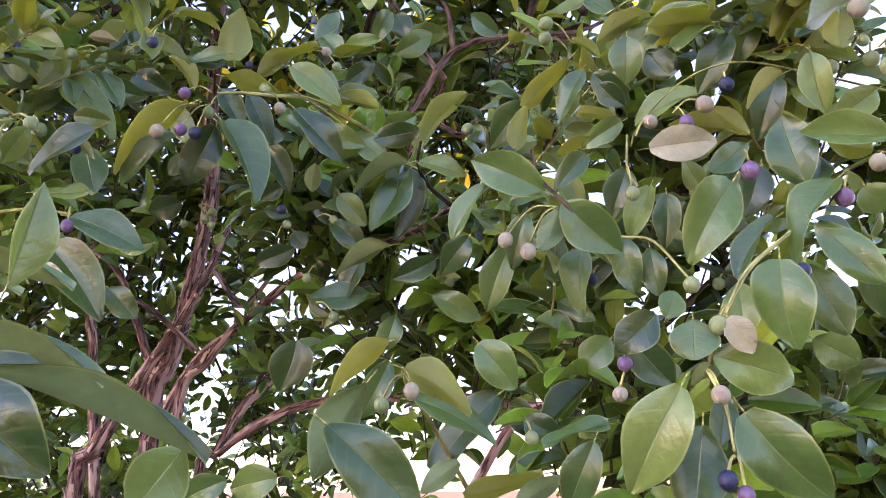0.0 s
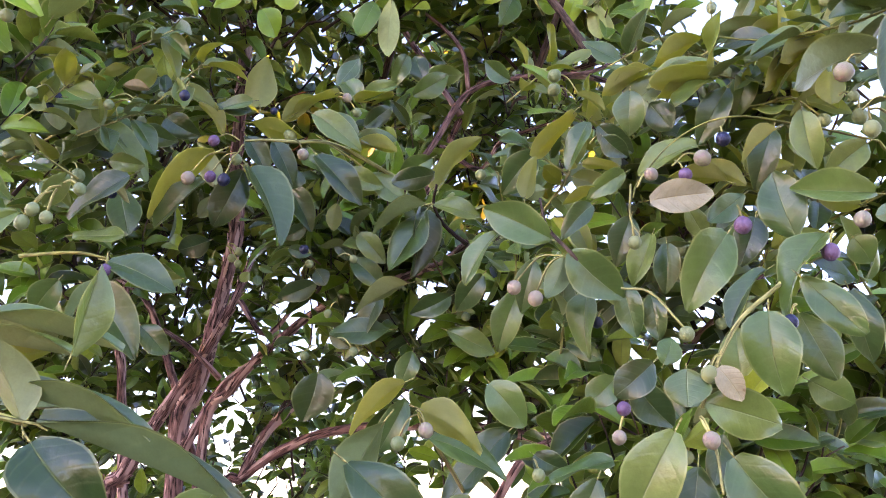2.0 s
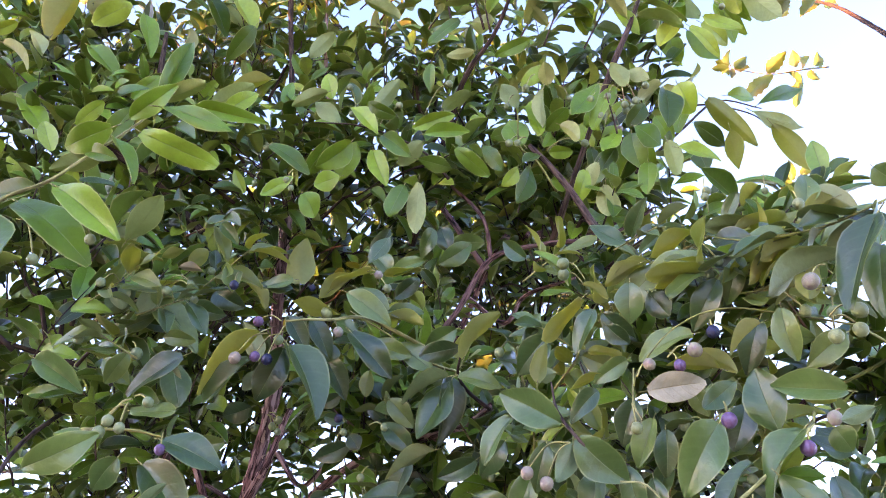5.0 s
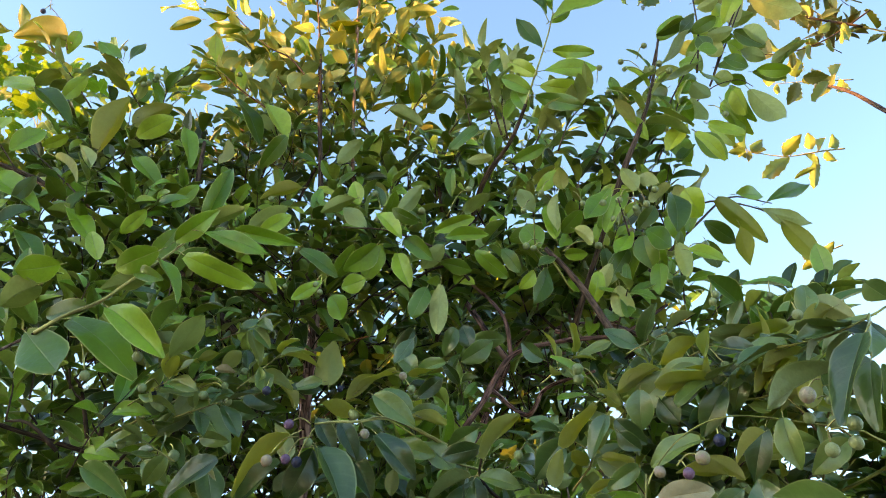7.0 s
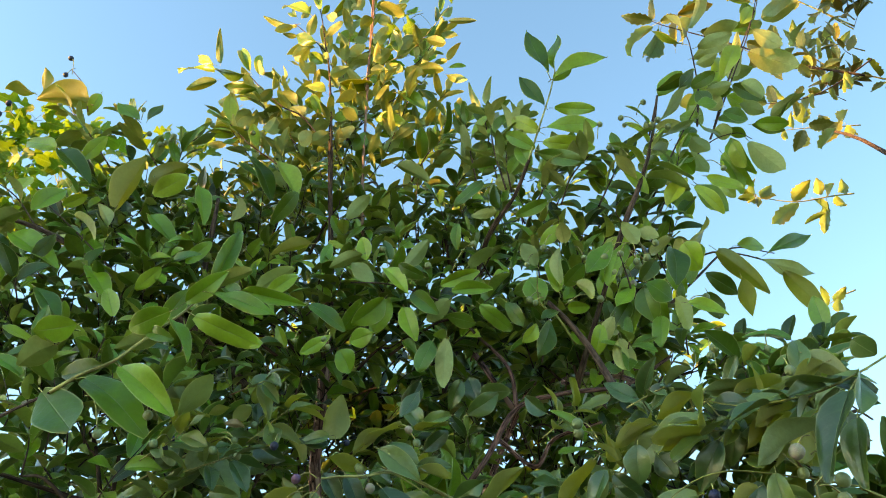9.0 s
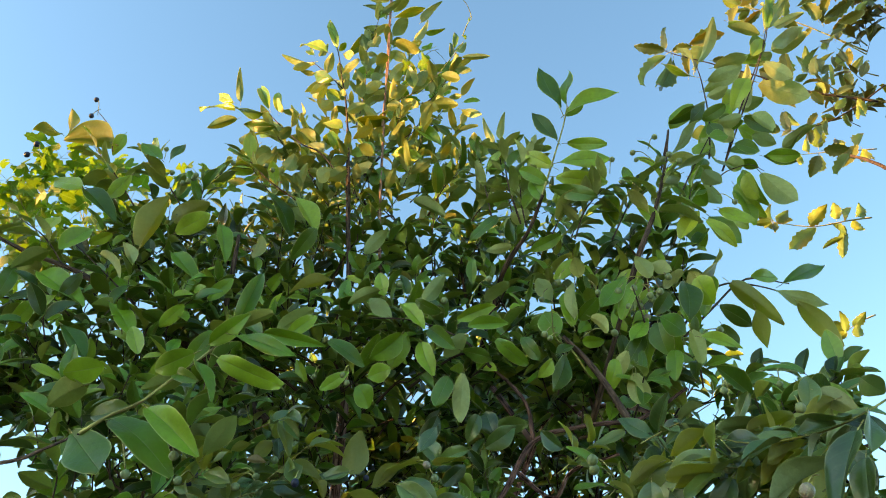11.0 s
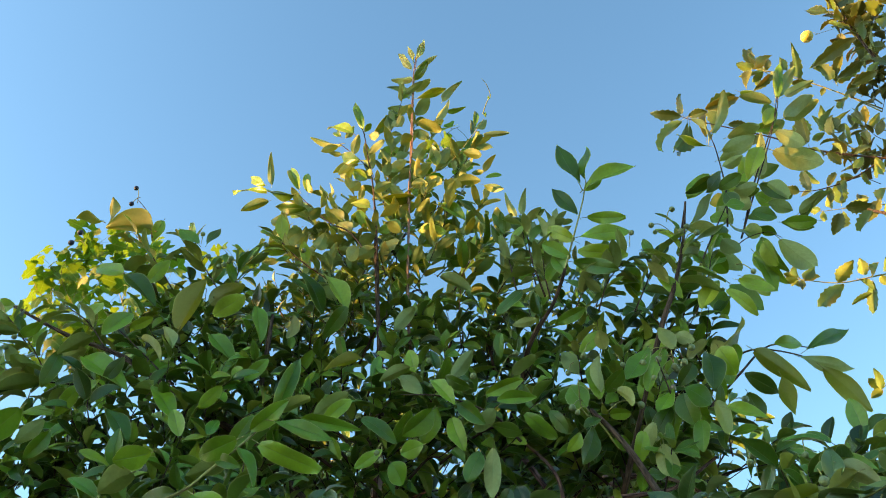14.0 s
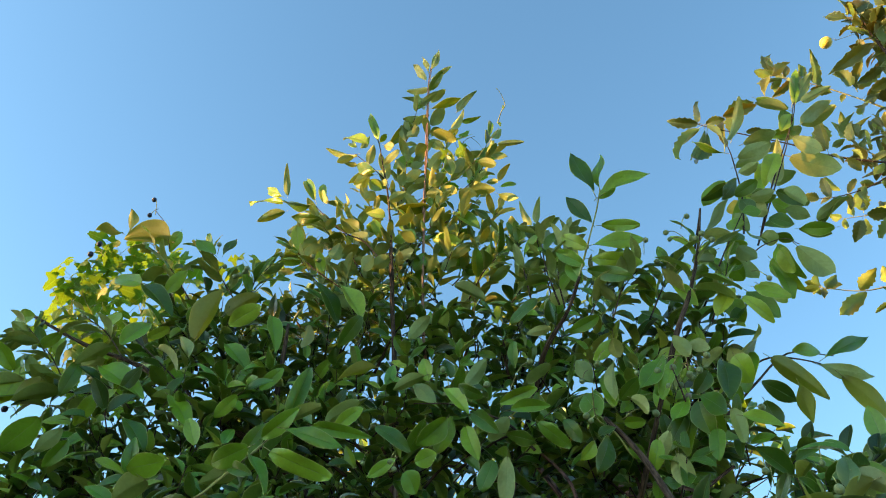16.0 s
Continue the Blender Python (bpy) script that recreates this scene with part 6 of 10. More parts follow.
leaf(s, (-0.339, 1.523, 3.722), (-0.227, 1.522, 3.635), 0.055, (0.62, -0.76, -0.17), "crown")
leaf(s, (-0.395, 1.598, 3.741), (-0.308, 1.601, 3.692), 0.053, (-0.19, 0.42, 0.89), "crown")
leaf(s, (-0.235, 1.629, 3.658), (-0.209, 1.658, 3.767), 0.032, (0.24, 0.79, 0.57), "crown")
leaf(s, (-0.266, 1.562, 3.619), (-0.215, 1.548, 3.594), 0.036, (-0.74, 0.52, 0.42), "crown")
leaf(s, (-0.370, 1.564, 3.566), (-0.298, 1.581, 3.529), 0.060, (-0.08, -0.36, -0.93), "crown")
leaf(s, (-0.258, 1.526, 3.492), (-0.185, 1.526, 3.494), 0.042, (-0.15, 0.31, 0.94), "crown")
leaf(s, (-0.407, 1.522, 3.613), (-0.306, 1.500, 3.556), 0.053, (-0.17, -0.77, -0.62), "crown")
leaf(s, (-0.451, 1.606, 3.541), (-0.383, 1.580, 3.526), 0.054, (-0.14, -0.88, -0.45), "crown")
leaf(s, (-0.486, 1.538, 3.708), (-0.442, 1.541, 3.767), 0.045, (-0.68, 0.47, 0.57), "crown")
leaf(s, (-0.426, 1.538, 3.695), (-0.370, 1.508, 3.702), 0.045, (-0.03, 0.88, 0.48), "crown")
leaf(s, (-0.448, 1.471, 3.560), (-0.505, 1.461, 3.609), 0.045, (-0.29, 0.14, 0.95), "crown")
leaf(s, (-0.336, 1.607, 3.675), (-0.272, 1.590, 3.685), 0.048, (0.28, -0.91, -0.31), "crown")
leaf(s, (-0.465, 1.499, 3.515), (-0.534, 1.518, 3.598), 0.047, (-0.02, 0.75, 0.66), "crown")
leaf(s, (-0.375, 1.547, 3.479), (-0.312, 1.520, 3.516), 0.047, (-0.06, 0.94, 0.33), "crown")
leaf(s, (-0.300, 1.563, 3.478), (-0.232, 1.557, 3.456), 0.047, (0.31, -0.43, -0.85), "crown")
leaf(s, (-0.429, 1.526, 3.546), (-0.469, 1.519, 3.475), 0.050, (0.22, -0.95, -0.22), "crown")
s = tube("sprig", [(-0.548, 1.420, 3.435), (-0.626, 1.420, 3.553), (-0.703, 1.420, 3.612), (-0.802, 1.420, 3.730), (-0.841, 1.420, 3.784)], 0.0034, 0.0012, bark_thin, tree, 6, 5, 0.15, 606)
leaf(s, (-0.950, 1.389, 3.836), (-0.971, 1.372, 3.967), 0.026, (-0.43, 0.55, 0.72), "crown")
leaf(s, (-1.024, 1.455, 3.924), (-1.124, 1.486, 4.021), 0.040, (-0.27, -0.92, -0.28), "crown")
leaf(s, (-0.947, 1.359, 3.773), (-1.123, 1.392, 3.855), 0.028, (0.21, -0.97, 0.10), "crown")
leaf(s, (-0.829, 1.353, 3.719), (-0.964, 1.368, 3.770), 0.047, (0.61, -0.07, -0.79), "crown")
leaf(s, (-0.948, 1.389, 3.749), (-1.056, 1.391, 3.737), 0.038, (-0.45, 0.47, 0.76), "crown")
leaf(s, (-0.882, 1.477, 3.885), (-0.956, 1.488, 4.042), 0.043, (0.38, -0.86, -0.36), "crown")
leaf(s, (-0.867, 1.522, 3.914), (-0.878, 1.497, 4.018), 0.035, (0.14, -0.43, -0.89), "crown")
leaf(s, (-0.819, 1.465, 3.837), (-0.848, 1.446, 3.898), 0.034, (-0.33, -0.17, 0.93), "crown")
leaf(s, (-0.724, 1.375, 3.652), (-0.721, 1.389, 3.762), 0.029, (0.97, -0.21, -0.07), "crown")
leaf(s, (-0.759, 1.328, 3.610), (-0.889, 1.343, 3.652), 0.040, (-0.08, -0.61, -0.79), "crown")
leaf(s, (-0.819, 1.460, 3.735), (-0.909, 1.486, 3.752), 0.051, (-0.29, -0.92, -0.26), "crown")
leaf(s, (-0.880, 1.396, 3.672), (-0.898, 1.364, 3.576), 0.034, (-0.28, 0.64, 0.72), "crown")
leaf(s, (-0.877, 1.451, 3.667), (-0.953, 1.465, 3.602), 0.050, (-0.05, 0.21, 0.98), "crown")
leaf(s, (-0.802, 1.401, 3.589), (-0.866, 1.419, 3.548), 0.048, (-0.01, 0.55, 0.84), "crown")
leaf(s, (-0.786, 1.411, 3.564), (-0.844, 1.402, 3.487), 0.053, (-0.64, 0.44, 0.63), "crown")
leaf(s, (-0.716, 1.454, 3.634), (-0.820, 1.474, 3.617), 0.054, (0.57, -0.72, -0.39), "crown")
leaf(s, (-0.863, 1.432, 3.551), (-0.918, 1.408, 3.493), 0.060, (0.55, -0.76, -0.35), "crown")
leaf(s, (-0.727, 1.444, 3.589), (-0.733, 1.421, 3.473), 0.051, (-0.27, 0.64, 0.72), "crown")
leaf(s, (-0.628, 1.372, 3.566), (-0.681, 1.386, 3.632), 0.042, (-0.18, 0.34, 0.92), "crown")
leaf(s, (-0.688, 1.548, 3.632), (-0.736, 1.528, 3.609), 0.047, (-0.17, 0.49, 0.85), "crown")
leaf(s, (-0.568, 1.387, 3.439), (-0.599, 1.361, 3.371), 0.048, (-0.52, 0.66, 0.55), "crown")
leaf(s, (-0.654, 1.433, 3.556), (-0.722, 1.463, 3.537), 0.048, (-0.49, 0.43, 0.76), "crown")
leaf(s, (-0.744, 1.411, 3.496), (-0.788, 1.420, 3.455), 0.047, (0.16, 0.70, 0.69), "crown")
leaf(s, (-0.693, 1.486, 3.521), (-0.731, 1.451, 3.455), 0.053, (-0.31, 0.65, 0.69), "crown")
leaf(s, (-0.623, 1.436, 3.582), (-0.679, 1.447, 3.635), 0.043, (-0.24, 0.75, 0.62), "crown")
leaf(s, (-1.042, 1.476, 3.592), (-0.997, 1.497, 3.547), 0.042, (-0.32, 0.91, 0.27), "crown")
leaf(s, (-0.964, 1.462, 3.518), (-0.899, 1.469, 3.512), 0.027, (-0.29, 0.70, 0.65), "crown")
leaf(s, (-0.765, 1.394, 3.620), (-0.723, 1.367, 3.647), 0.036, (0.21, 0.29, 0.93), "crown")
s = tube("sprig", [(0.005, 1.440, 3.205), (-0.015, 1.440, 3.347), (-0.027, 1.440, 3.464), (-0.029, 1.440, 3.524)], 0.0026, 0.0011, bark_thin, tree, 6, 5, 0.15, 607)
leaf(s, (-0.046, 1.468, 3.542), (-0.083, 1.485, 3.646), 0.025, (-0.26, 0.91, 0.32), "crown")
leaf(s, (-0.011, 1.333, 3.415), (-0.002, 1.323, 3.502), 0.023, (-0.20, 0.47, 0.86), "crown")
leaf(s, (0.011, 1.401, 3.461), (0.057, 1.378, 3.462), 0.024, (0.07, -0.79, -0.61), "crown")
leaf(s, (-0.014, 1.396, 3.409), (-0.052, 1.372, 3.443), 0.046, (0.34, -0.73, -0.60), "crown")
leaf(s, (0.078, 1.358, 3.394), (0.102, 1.370, 3.458), 0.018, (0.04, 0.46, 0.89), "crown")
leaf(s, (0.034, 1.376, 3.359), (0.100, 1.402, 3.425), 0.043, (-0.42, 0.83, 0.36), "crown")
leaf(s, (0.108, 1.416, 3.425), (0.143, 1.386, 3.409), 0.026, (0.18, 0.05, 0.98), "crown")
leaf(s, (-0.016, 1.491, 3.471), (0.004, 1.464, 3.513), 0.038, (0.21, 0.66, 0.72), "crown")
leaf(s, (0.065, 1.467, 3.354), (0.096, 1.478, 3.421), 0.049, (0.01, 0.76, 0.64), "crown")
leaf(s, (0.008, 1.475, 3.328), (0.096, 1.479, 3.357), 0.054, (-0.11, 0.91, 0.39), "crown")
leaf(s, (-0.014, 1.455, 3.408), (-0.065, 1.433, 3.416), 0.050, (-0.28, 0.72, 0.63), "crown")
leaf(s, (-0.010, 1.448, 3.353), (-0.070, 1.481, 3.369), 0.052, (-0.04, 0.77, 0.64), "crown")
leaf(s, (0.028, 1.405, 3.293), (0.060, 1.428, 3.369), 0.047, (0.08, -0.80, -0.60), "crown")
leaf(s, (-0.003, 1.447, 3.273), (-0.055, 1.436, 3.259), 0.055, (-0.49, -0.79, -0.37), "crown")
leaf(s, (0.010, 1.474, 3.277), (0.079, 1.496, 3.289), 0.056, (-0.48, 0.45, 0.76), "crown")
leaf(s, (-0.000, 1.437, 3.204), (0.056, 1.426, 3.171), 0.054, (-0.13, 0.76, 0.63), "crown")
leafy_shoot(tree, [(-0.550, 1.600, 3.981), (-0.500, 1.590, 4.109), (-0.450, 1.560, 4.257)], 0.0022, 0.0011, 13, 0.088, 700, droop=-0.12, spread=50, start=0.1, ratio=0.40, face=(0.0, 0.1, 0.9))
leafy_shoot(tree, [(-0.458, 1.620, 3.882), (-0.386, 1.610, 3.981), (-0.313, 1.580, 4.099)], 0.0022, 0.0011, 13, 0.088, 701, droop=-0.12, spread=50, start=0.1, ratio=0.40, face=(0.0, 0.1, 0.9))
leafy_shoot(tree, [(-0.556, 1.580, 3.804), (-0.593, 1.570, 3.911), (-0.630, 1.540, 4.038)], 0.0022, 0.0011, 13, 0.088, 702, droop=-0.12, spread=50, start=0.1, ratio=0.40, face=(0.0, 0.1, 0.9))
leafy_shoot(tree, [(-0.407, 1.620, 3.690), (-0.326, 1.610, 3.761), (-0.245, 1.580, 3.853)], 0.0022, 0.0011, 13, 0.088, 703, droop=-0.12, spread=50, start=0.1, ratio=0.40, face=(0.0, 0.1, 0.9))
leafy_shoot(tree, [(-0.519, 1.560, 3.660), (-0.480, 1.550, 3.755), (-0.441, 1.520, 3.871)], 0.0022, 0.0011, 13, 0.088, 704, droop=-0.12, spread=50, start=0.1, ratio=0.40, face=(0.0, 0.1, 0.9))
leafy_shoot(tree, [(-0.647, 1.550, 3.650), (-0.706, 1.540, 3.738), (-0.765, 1.510, 3.846)], 0.0022, 0.0011, 13, 0.088, 705, droop=-0.12, spread=50, start=0.1, ratio=0.40, face=(0.0, 0.1, 0.9))
leafy_shoot(tree, [(-0.569, 1.600, 3.566), (-0.525, 1.590, 3.642), (-0.480, 1.560, 3.738)], 0.0022, 0.0011, 13, 0.088, 706, droop=-0.12, spread=50, start=0.1, ratio=0.40, face=(0.0, 0.1, 0.9))
leafy_shoot(tree, [(-0.320, 1.620, 3.614), (-0.251, 1.610, 3.671), (-0.182, 1.580, 3.747)], 0.0022, 0.0011, 13, 0.088, 707, droop=-0.12, spread=50, start=0.1, ratio=0.40, face=(0.0, 0.1, 0.9))
leafy_shoot(tree, [(-0.667, 1.520, 3.518), (-0.736, 1.510, 3.602), (-0.805, 1.480, 3.707)], 0.0022, 0.0011, 13, 0.088, 708, droop=-0.12, spread=50, start=0.1, ratio=0.40, face=(0.0, 0.1, 0.9))
leafy_shoot(tree, [(-0.454, 1.580, 3.499), (-0.409, 1.570, 3.572), (-0.364, 1.540, 3.664)], 0.0022, 0.0011, 13, 0.088, 709, droop=-0.12, spread=50, start=0.1, ratio=0.40, face=(0.0, 0.1, 0.9))
leafy_shoot(tree, [(-0.764, 1.500, 3.494), (-0.819, 1.490, 3.546), (-0.873, 1.460, 3.618)], 0.0022, 0.0011, 13, 0.088, 710, droop=-0.12, spread=50, start=0.1, ratio=0.40, face=(0.0, 0.1, 0.9))
leafy_shoot(tree, [(-0.583, 1.550, 3.397), (-0.605, 1.540, 3.480), (-0.627, 1.510, 3.582)], 0.0022, 0.0011, 13, 0.088, 711, droop=-0.12, spread=50, start=0.1, ratio=0.40, face=(0.0, 0.1, 0.9))
leafy_shoot(tree, [(-0.354, 1.600, 3.444), (-0.299, 1.590, 3.498), (-0.243, 1.560, 3.572)], 0.0022, 0.0011, 13, 0.088, 712, droop=-0.12, spread=50, start=0.1, ratio=0.40, face=(0.0, 0.1, 0.9))
leafy_shoot(tree, [(-0.233, 1.600, 3.421), (-0.177, 1.590, 3.487), (-0.121, 1.560, 3.573)], 0.0022, 0.0011, 13, 0.088, 713, droop=-0.12, spread=50, start=0.1, ratio=0.40, face=(0.0, 0.1, 0.9))
leafy_shoot(tree, [(-0.498, 1.560, 3.292), (-0.456, 1.550, 3.357), (-0.414, 1.520, 3.441)], 0.0022, 0.0011, 13, 0.088, 714, droop=-0.12, spread=50, start=0.1, ratio=0.40, face=(0.0, 0.1, 0.9))
leafy_shoot(tree, [(-0.656, 1.500, 3.275), (-0.679, 1.490, 3.352), (-0.701, 1.460, 3.448)], 0.0022, 0.0011, 13, 0.088, 715, droop=-0.12, spread=50, start=0.1, ratio=0.40, face=(0.0, 0.1, 0.9))
leafy_shoot(tree, [(-0.144, 1.520, 3.245), (-0.089, 1.510, 3.328), (-0.035, 1.480, 3.431)], 0.0022, 0.0011, 13, 0.088, 716, droop=-0.12, spread=50, start=0.1, ratio=0.40, face=(0.0, 0.1, 0.9))
leafy_shoot(tree, [(-0.303, 1.560, 3.258), (-0.250, 1.550, 3.306), (-0.197, 1.520, 3.374)], 0.0022, 0.0011, 13, 0.088, 717, droop=-0.12, spread=50, start=0.1, ratio=0.40, face=(0.0, 0.1, 0.9))
leafy_shoot(tree, [(-0.004, 1.450, 3.256), (0.035, 1.440, 3.315), (0.075, 1.410, 3.394)], 0.0022, 0.0011, 13, 0.088, 718, droop=-0.12, spread=50, start=0.1, ratio=0.40, face=(0.0, 0.1, 0.9))
leafy_shoot(tree, [(-0.555, 1.560, 3.877), (-0.543, 1.550, 3.974), (-0.532, 1.520, 4.092)], 0.0020, 0.0010, 11, 0.086, 730, droop=-0.14, spread=48, start=0.1, ratio=0.40, face=(0.0, 0.1, 0.9))
leafy_shoot(tree, [(-0.500, 1.620, 3.799), (-0.535, 1.610, 3.905), (-0.571, 1.580, 4.031)], 0.0020, 0.0010, 11, 0.086, 731, droop=-0.14, spread=48, start=0.1, ratio=0.40, face=(0.0, 0.1, 0.9))
leafy_shoot(tree, [(-0.426, 1.580, 3.929), (-0.400, 1.570, 4.025), (-0.374, 1.540, 4.140)], 0.0020, 0.0010, 11, 0.086, 732, droop=-0.14, spread=48, start=0.1, ratio=0.40, face=(0.0, 0.1, 0.9))
leafy_shoot(tree, [(-0.613, 1.560, 3.738), (-0.661, 1.550, 3.828), (-0.709, 1.520, 3.938)], 0.0020, 0.0010, 11, 0.086, 733, droop=-0.14, spread=48, start=0.1, ratio=0.40, face=(0.0, 0.1, 0.9))
leafy_shoot(tree, [(-0.360, 1.600, 3.778), (-0.311, 1.590, 3.861), (-0.262, 1.560, 3.963)], 0.0020, 0.0010, 11, 0.086, 734, droop=-0.14, spread=48, start=0.1, ratio=0.40, face=(0.0, 0.1, 0.9))
leafy_shoot(tree, [(-0.468, 1.540, 3.603), (-0.422, 1.530, 3.678), (-0.377, 1.500, 3.774)], 0.0020, 0.0010, 11, 0.086, 735, droop=-0.14, spread=48, start=0.1, ratio=0.40, face=(0.0, 0.1, 0.9))
leafy_shoot(tree, [(-0.613, 1.540, 3.551), (-0.668, 1.530, 3.619), (-0.723, 1.500, 3.707)], 0.0020, 0.0010, 11, 0.086, 736, droop=-0.14, spread=48, start=0.1, ratio=0.40, face=(0.0, 0.1, 0.9))
leafy_shoot(tree, [(-0.708, 1.500, 3.563), (-0.771, 1.490, 3.641), (-0.835, 1.460, 3.739)], 0.0020, 0.0010, 11, 0.086, 737, droop=-0.14, spread=48, start=0.1, ratio=0.40, face=(0.0, 0.1, 0.9))
leafy_shoot(tree, [(-0.366, 1.560, 3.518), (-0.331, 1.550, 3.592), (-0.296, 1.520, 3.686)], 0.0020, 0.0010, 11, 0.086, 738, droop=-0.14, spread=48, start=0.1, ratio=0.40, face=(0.0, 0.1, 0.9))
leafy_shoot(tree, [(-0.513, 1.520, 3.410), (-0.534, 1.510, 3.492), (-0.554, 1.480, 3.595)], 0.0020, 0.0010, 11, 0.086, 739, droop=-0.14, spread=48, start=0.1, ratio=0.40, face=(0.0, 0.1, 0.9))
leafy_shoot(tree, [(-0.253, 1.600, 3.476), (-0.206, 1.590, 3.546), (-0.160, 1.560, 3.637)], 0.0020, 0.0010, 11, 0.086, 740, droop=-0.14, spread=48, start=0.1, ratio=0.40, face=(0.0, 0.1, 0.9))
leafy_shoot(tree, [(-0.615, 1.520, 3.404), (-0.658, 1.510, 3.478), (-0.701, 1.480, 3.571)], 0.0020, 0.0010, 11, 0.086, 741, droop=-0.14, spread=48, start=0.1, ratio=0.40, face=(0.0, 0.1, 0.9))
leafy_shoot(tree, [(-0.416, 1.540, 3.358), (-0.373, 1.530, 3.424), (-0.330, 1.500, 3.511)], 0.0020, 0.0010, 11, 0.086, 742, droop=-0.14, spread=48, start=0.1, ratio=0.40, face=(0.0, 0.1, 0.9))
leafy_shoot(tree, [(-0.755, 1.460, 3.383), (-0.810, 1.450, 3.445), (-0.864, 1.420, 3.526)], 0.0020, 0.0010, 11, 0.086, 743, droop=-0.14, spread=48, start=0.1, ratio=0.40, face=(0.0, 0.1, 0.9))
leafy_shoot(tree, [(-0.566, 1.540, 4.159), (-0.529, 1.530, 4.262), (-0.493, 1.500, 4.386)], 0.0020, 0.0010, 11, 0.086, 744, droop=-0.14, spread=48, start=0.1, ratio=0.40, face=(0.0, 0.1, 0.9))
leafy_shoot(tree, [(-0.307, 1.560, 3.879), (-0.252, 1.550, 3.929), (-0.197, 1.520, 4.000)], 0.0020, 0.0010, 11, 0.086, 745, droop=-0.14, spread=48, start=0.1, ratio=0.40, face=(0.0, 0.1, 0.9))
# the hanging shoots beside it
s = tube("sprig", [(0.599, 1.470, 3.360), (0.628, 1.470, 3.516), (0.637, 1.470, 3.697), (0.634, 1.470, 3.772)], 0.0032, 0.0013, bark_thin, tree, 6, 5, 0.15, 608)
leaf(s, (0.595, 1.465, 3.578), (0.518, 1.476, 3.554), 0.041, (-0.39, -0.73, -0.56), "crown")
leaf(s, (0.623, 1.372, 3.679), (0.700, 1.361, 3.816), 0.042, (0.62, 0.50, 0.60), "crown")
leaf(s, (0.640, 1.529, 3.821), (0.650, 1.545, 3.972), 0.038, (0.61, -0.25, -0.75), "crown")
leaf(s, (0.633, 1.526, 3.786), (0.531, 1.521, 3.860), 0.026, (-0.28, -0.01, -0.96), "crown")
leaf(s, (0.636, 1.384, 3.605), (0.747, 1.378, 3.647), 0.047, (0.14, 0.85, 0.51), "crown")
leaf(s, (0.679, 1.440, 3.722), (0.780, 1.417, 3.724), 0.051, (0.50, 0.59, 0.63), "crown")
leaf(s, (0.640, 1.453, 3.604), (0.707, 1.463, 3.638), 0.037, (0.53, 0.64, 0.56), "crown")
leaf(s, (0.676, 1.428, 3.531), (0.605, 1.445, 3.499), 0.047, (-0.05, -0.89, -0.46), "crown")
leaf(s, (0.648, 1.454, 3.493), (0.710, 1.425, 3.456), 0.045, (0.53, 0.78, 0.33), "crown")
leaf(s, (0.654, 1.608, 3.610), (0.603, 1.634, 3.623), 0.048, (0.01, 0.63, 0.77), "crown")
leaf(s, (0.601, 1.411, 3.393), (0.655, 1.413, 3.394), 0.047, (-0.07, -1.00, -0.02), "crown")
leaf(s, (0.606, 1.458, 3.392), (0.556, 1.485, 3.418), 0.047, (0.24, -0.92, -0.31), "crown")
s = tube("sprig", [(0.653, 1.500, 3.376), (0.722, 1.500, 3.547), (0.801, 1.500, 3.717), (0.877, 1.500, 3.879), (0.901, 1.500, 3.953)], 0.0034, 0.0013, bark_thin, tree, 6, 5, 0.15, 609)
leaf(s, (0.869, 1.502, 3.926), (0.778, 1.477, 3.977), 0.040, (0.19, 0.27, 0.94), "crown")
leaf(s, (0.903, 1.508, 3.958), (0.949, 1.487, 4.129), 0.035, (-0.12, -0.50, -0.85), "crown")
leaf(s, (0.936, 1.587, 4.052), (1.032, 1.621, 4.222), 0.044, (-0.42, -0.55, -0.73), "crown")
leaf(s, (0.910, 1.553, 3.894), (1.032, 1.542, 3.928), 0.056, (0.19, 0.71, 0.68), "crown")
leaf(s, (0.830, 1.536, 3.722), (0.950, 1.518, 3.593), 0.081, (0.39, 0.78, 0.50), "crown")
leaf(s, (0.824, 1.499, 3.819), (0.875, 1.494, 3.901), 0.047, (-0.09, -0.73, -0.68), "crown")
leaf(s, (0.830, 1.578, 3.867), (0.911, 1.560, 3.891), 0.052, (-0.12, 0.92, 0.38), "crown")
leaf(s, (0.755, 1.406, 3.616), (0.692, 1.409, 3.519), 0.056, (-0.27, -0.86, -0.42), "crown")
leaf(s, (0.756, 1.571, 3.591), (0.841, 1.599, 3.585), 0.047, (-0.13, -0.94, -0.33), "crown")
leaf(s, (0.765, 1.583, 3.660), (0.831, 1.590, 3.717), 0.052, (-0.06, 0.52, 0.85), "crown")
leaf(s, (0.723, 1.531, 3.530), (0.778, 1.565, 3.514), 0.051, (0.21, -0.84, -0.50), "crown")
leaf(s, (0.684, 1.467, 3.429), (0.646, 1.488, 3.482), 0.049, (0.37, 0.71, 0.60), "crown")
s = tube("sprig", [(0.330, 1.450, 2.868), (0.450, 1.450, 3.130), (0.530, 1.450, 3.288), (0.610, 1.450, 3.428)], 0.0040, 0.0016, bark_thin, tree, 6, 5, 0.15, 610)
leaf(s, (0.584, 1.426, 3.537), (0.508, 1.420, 3.481), 0.045, (0.21, -0.30, -0.93), "crown")
leaf(s, (0.743, 1.513, 3.314), (0.790, 1.480, 3.149), 0.069, (0.05, 0.56, 0.82), "crown")
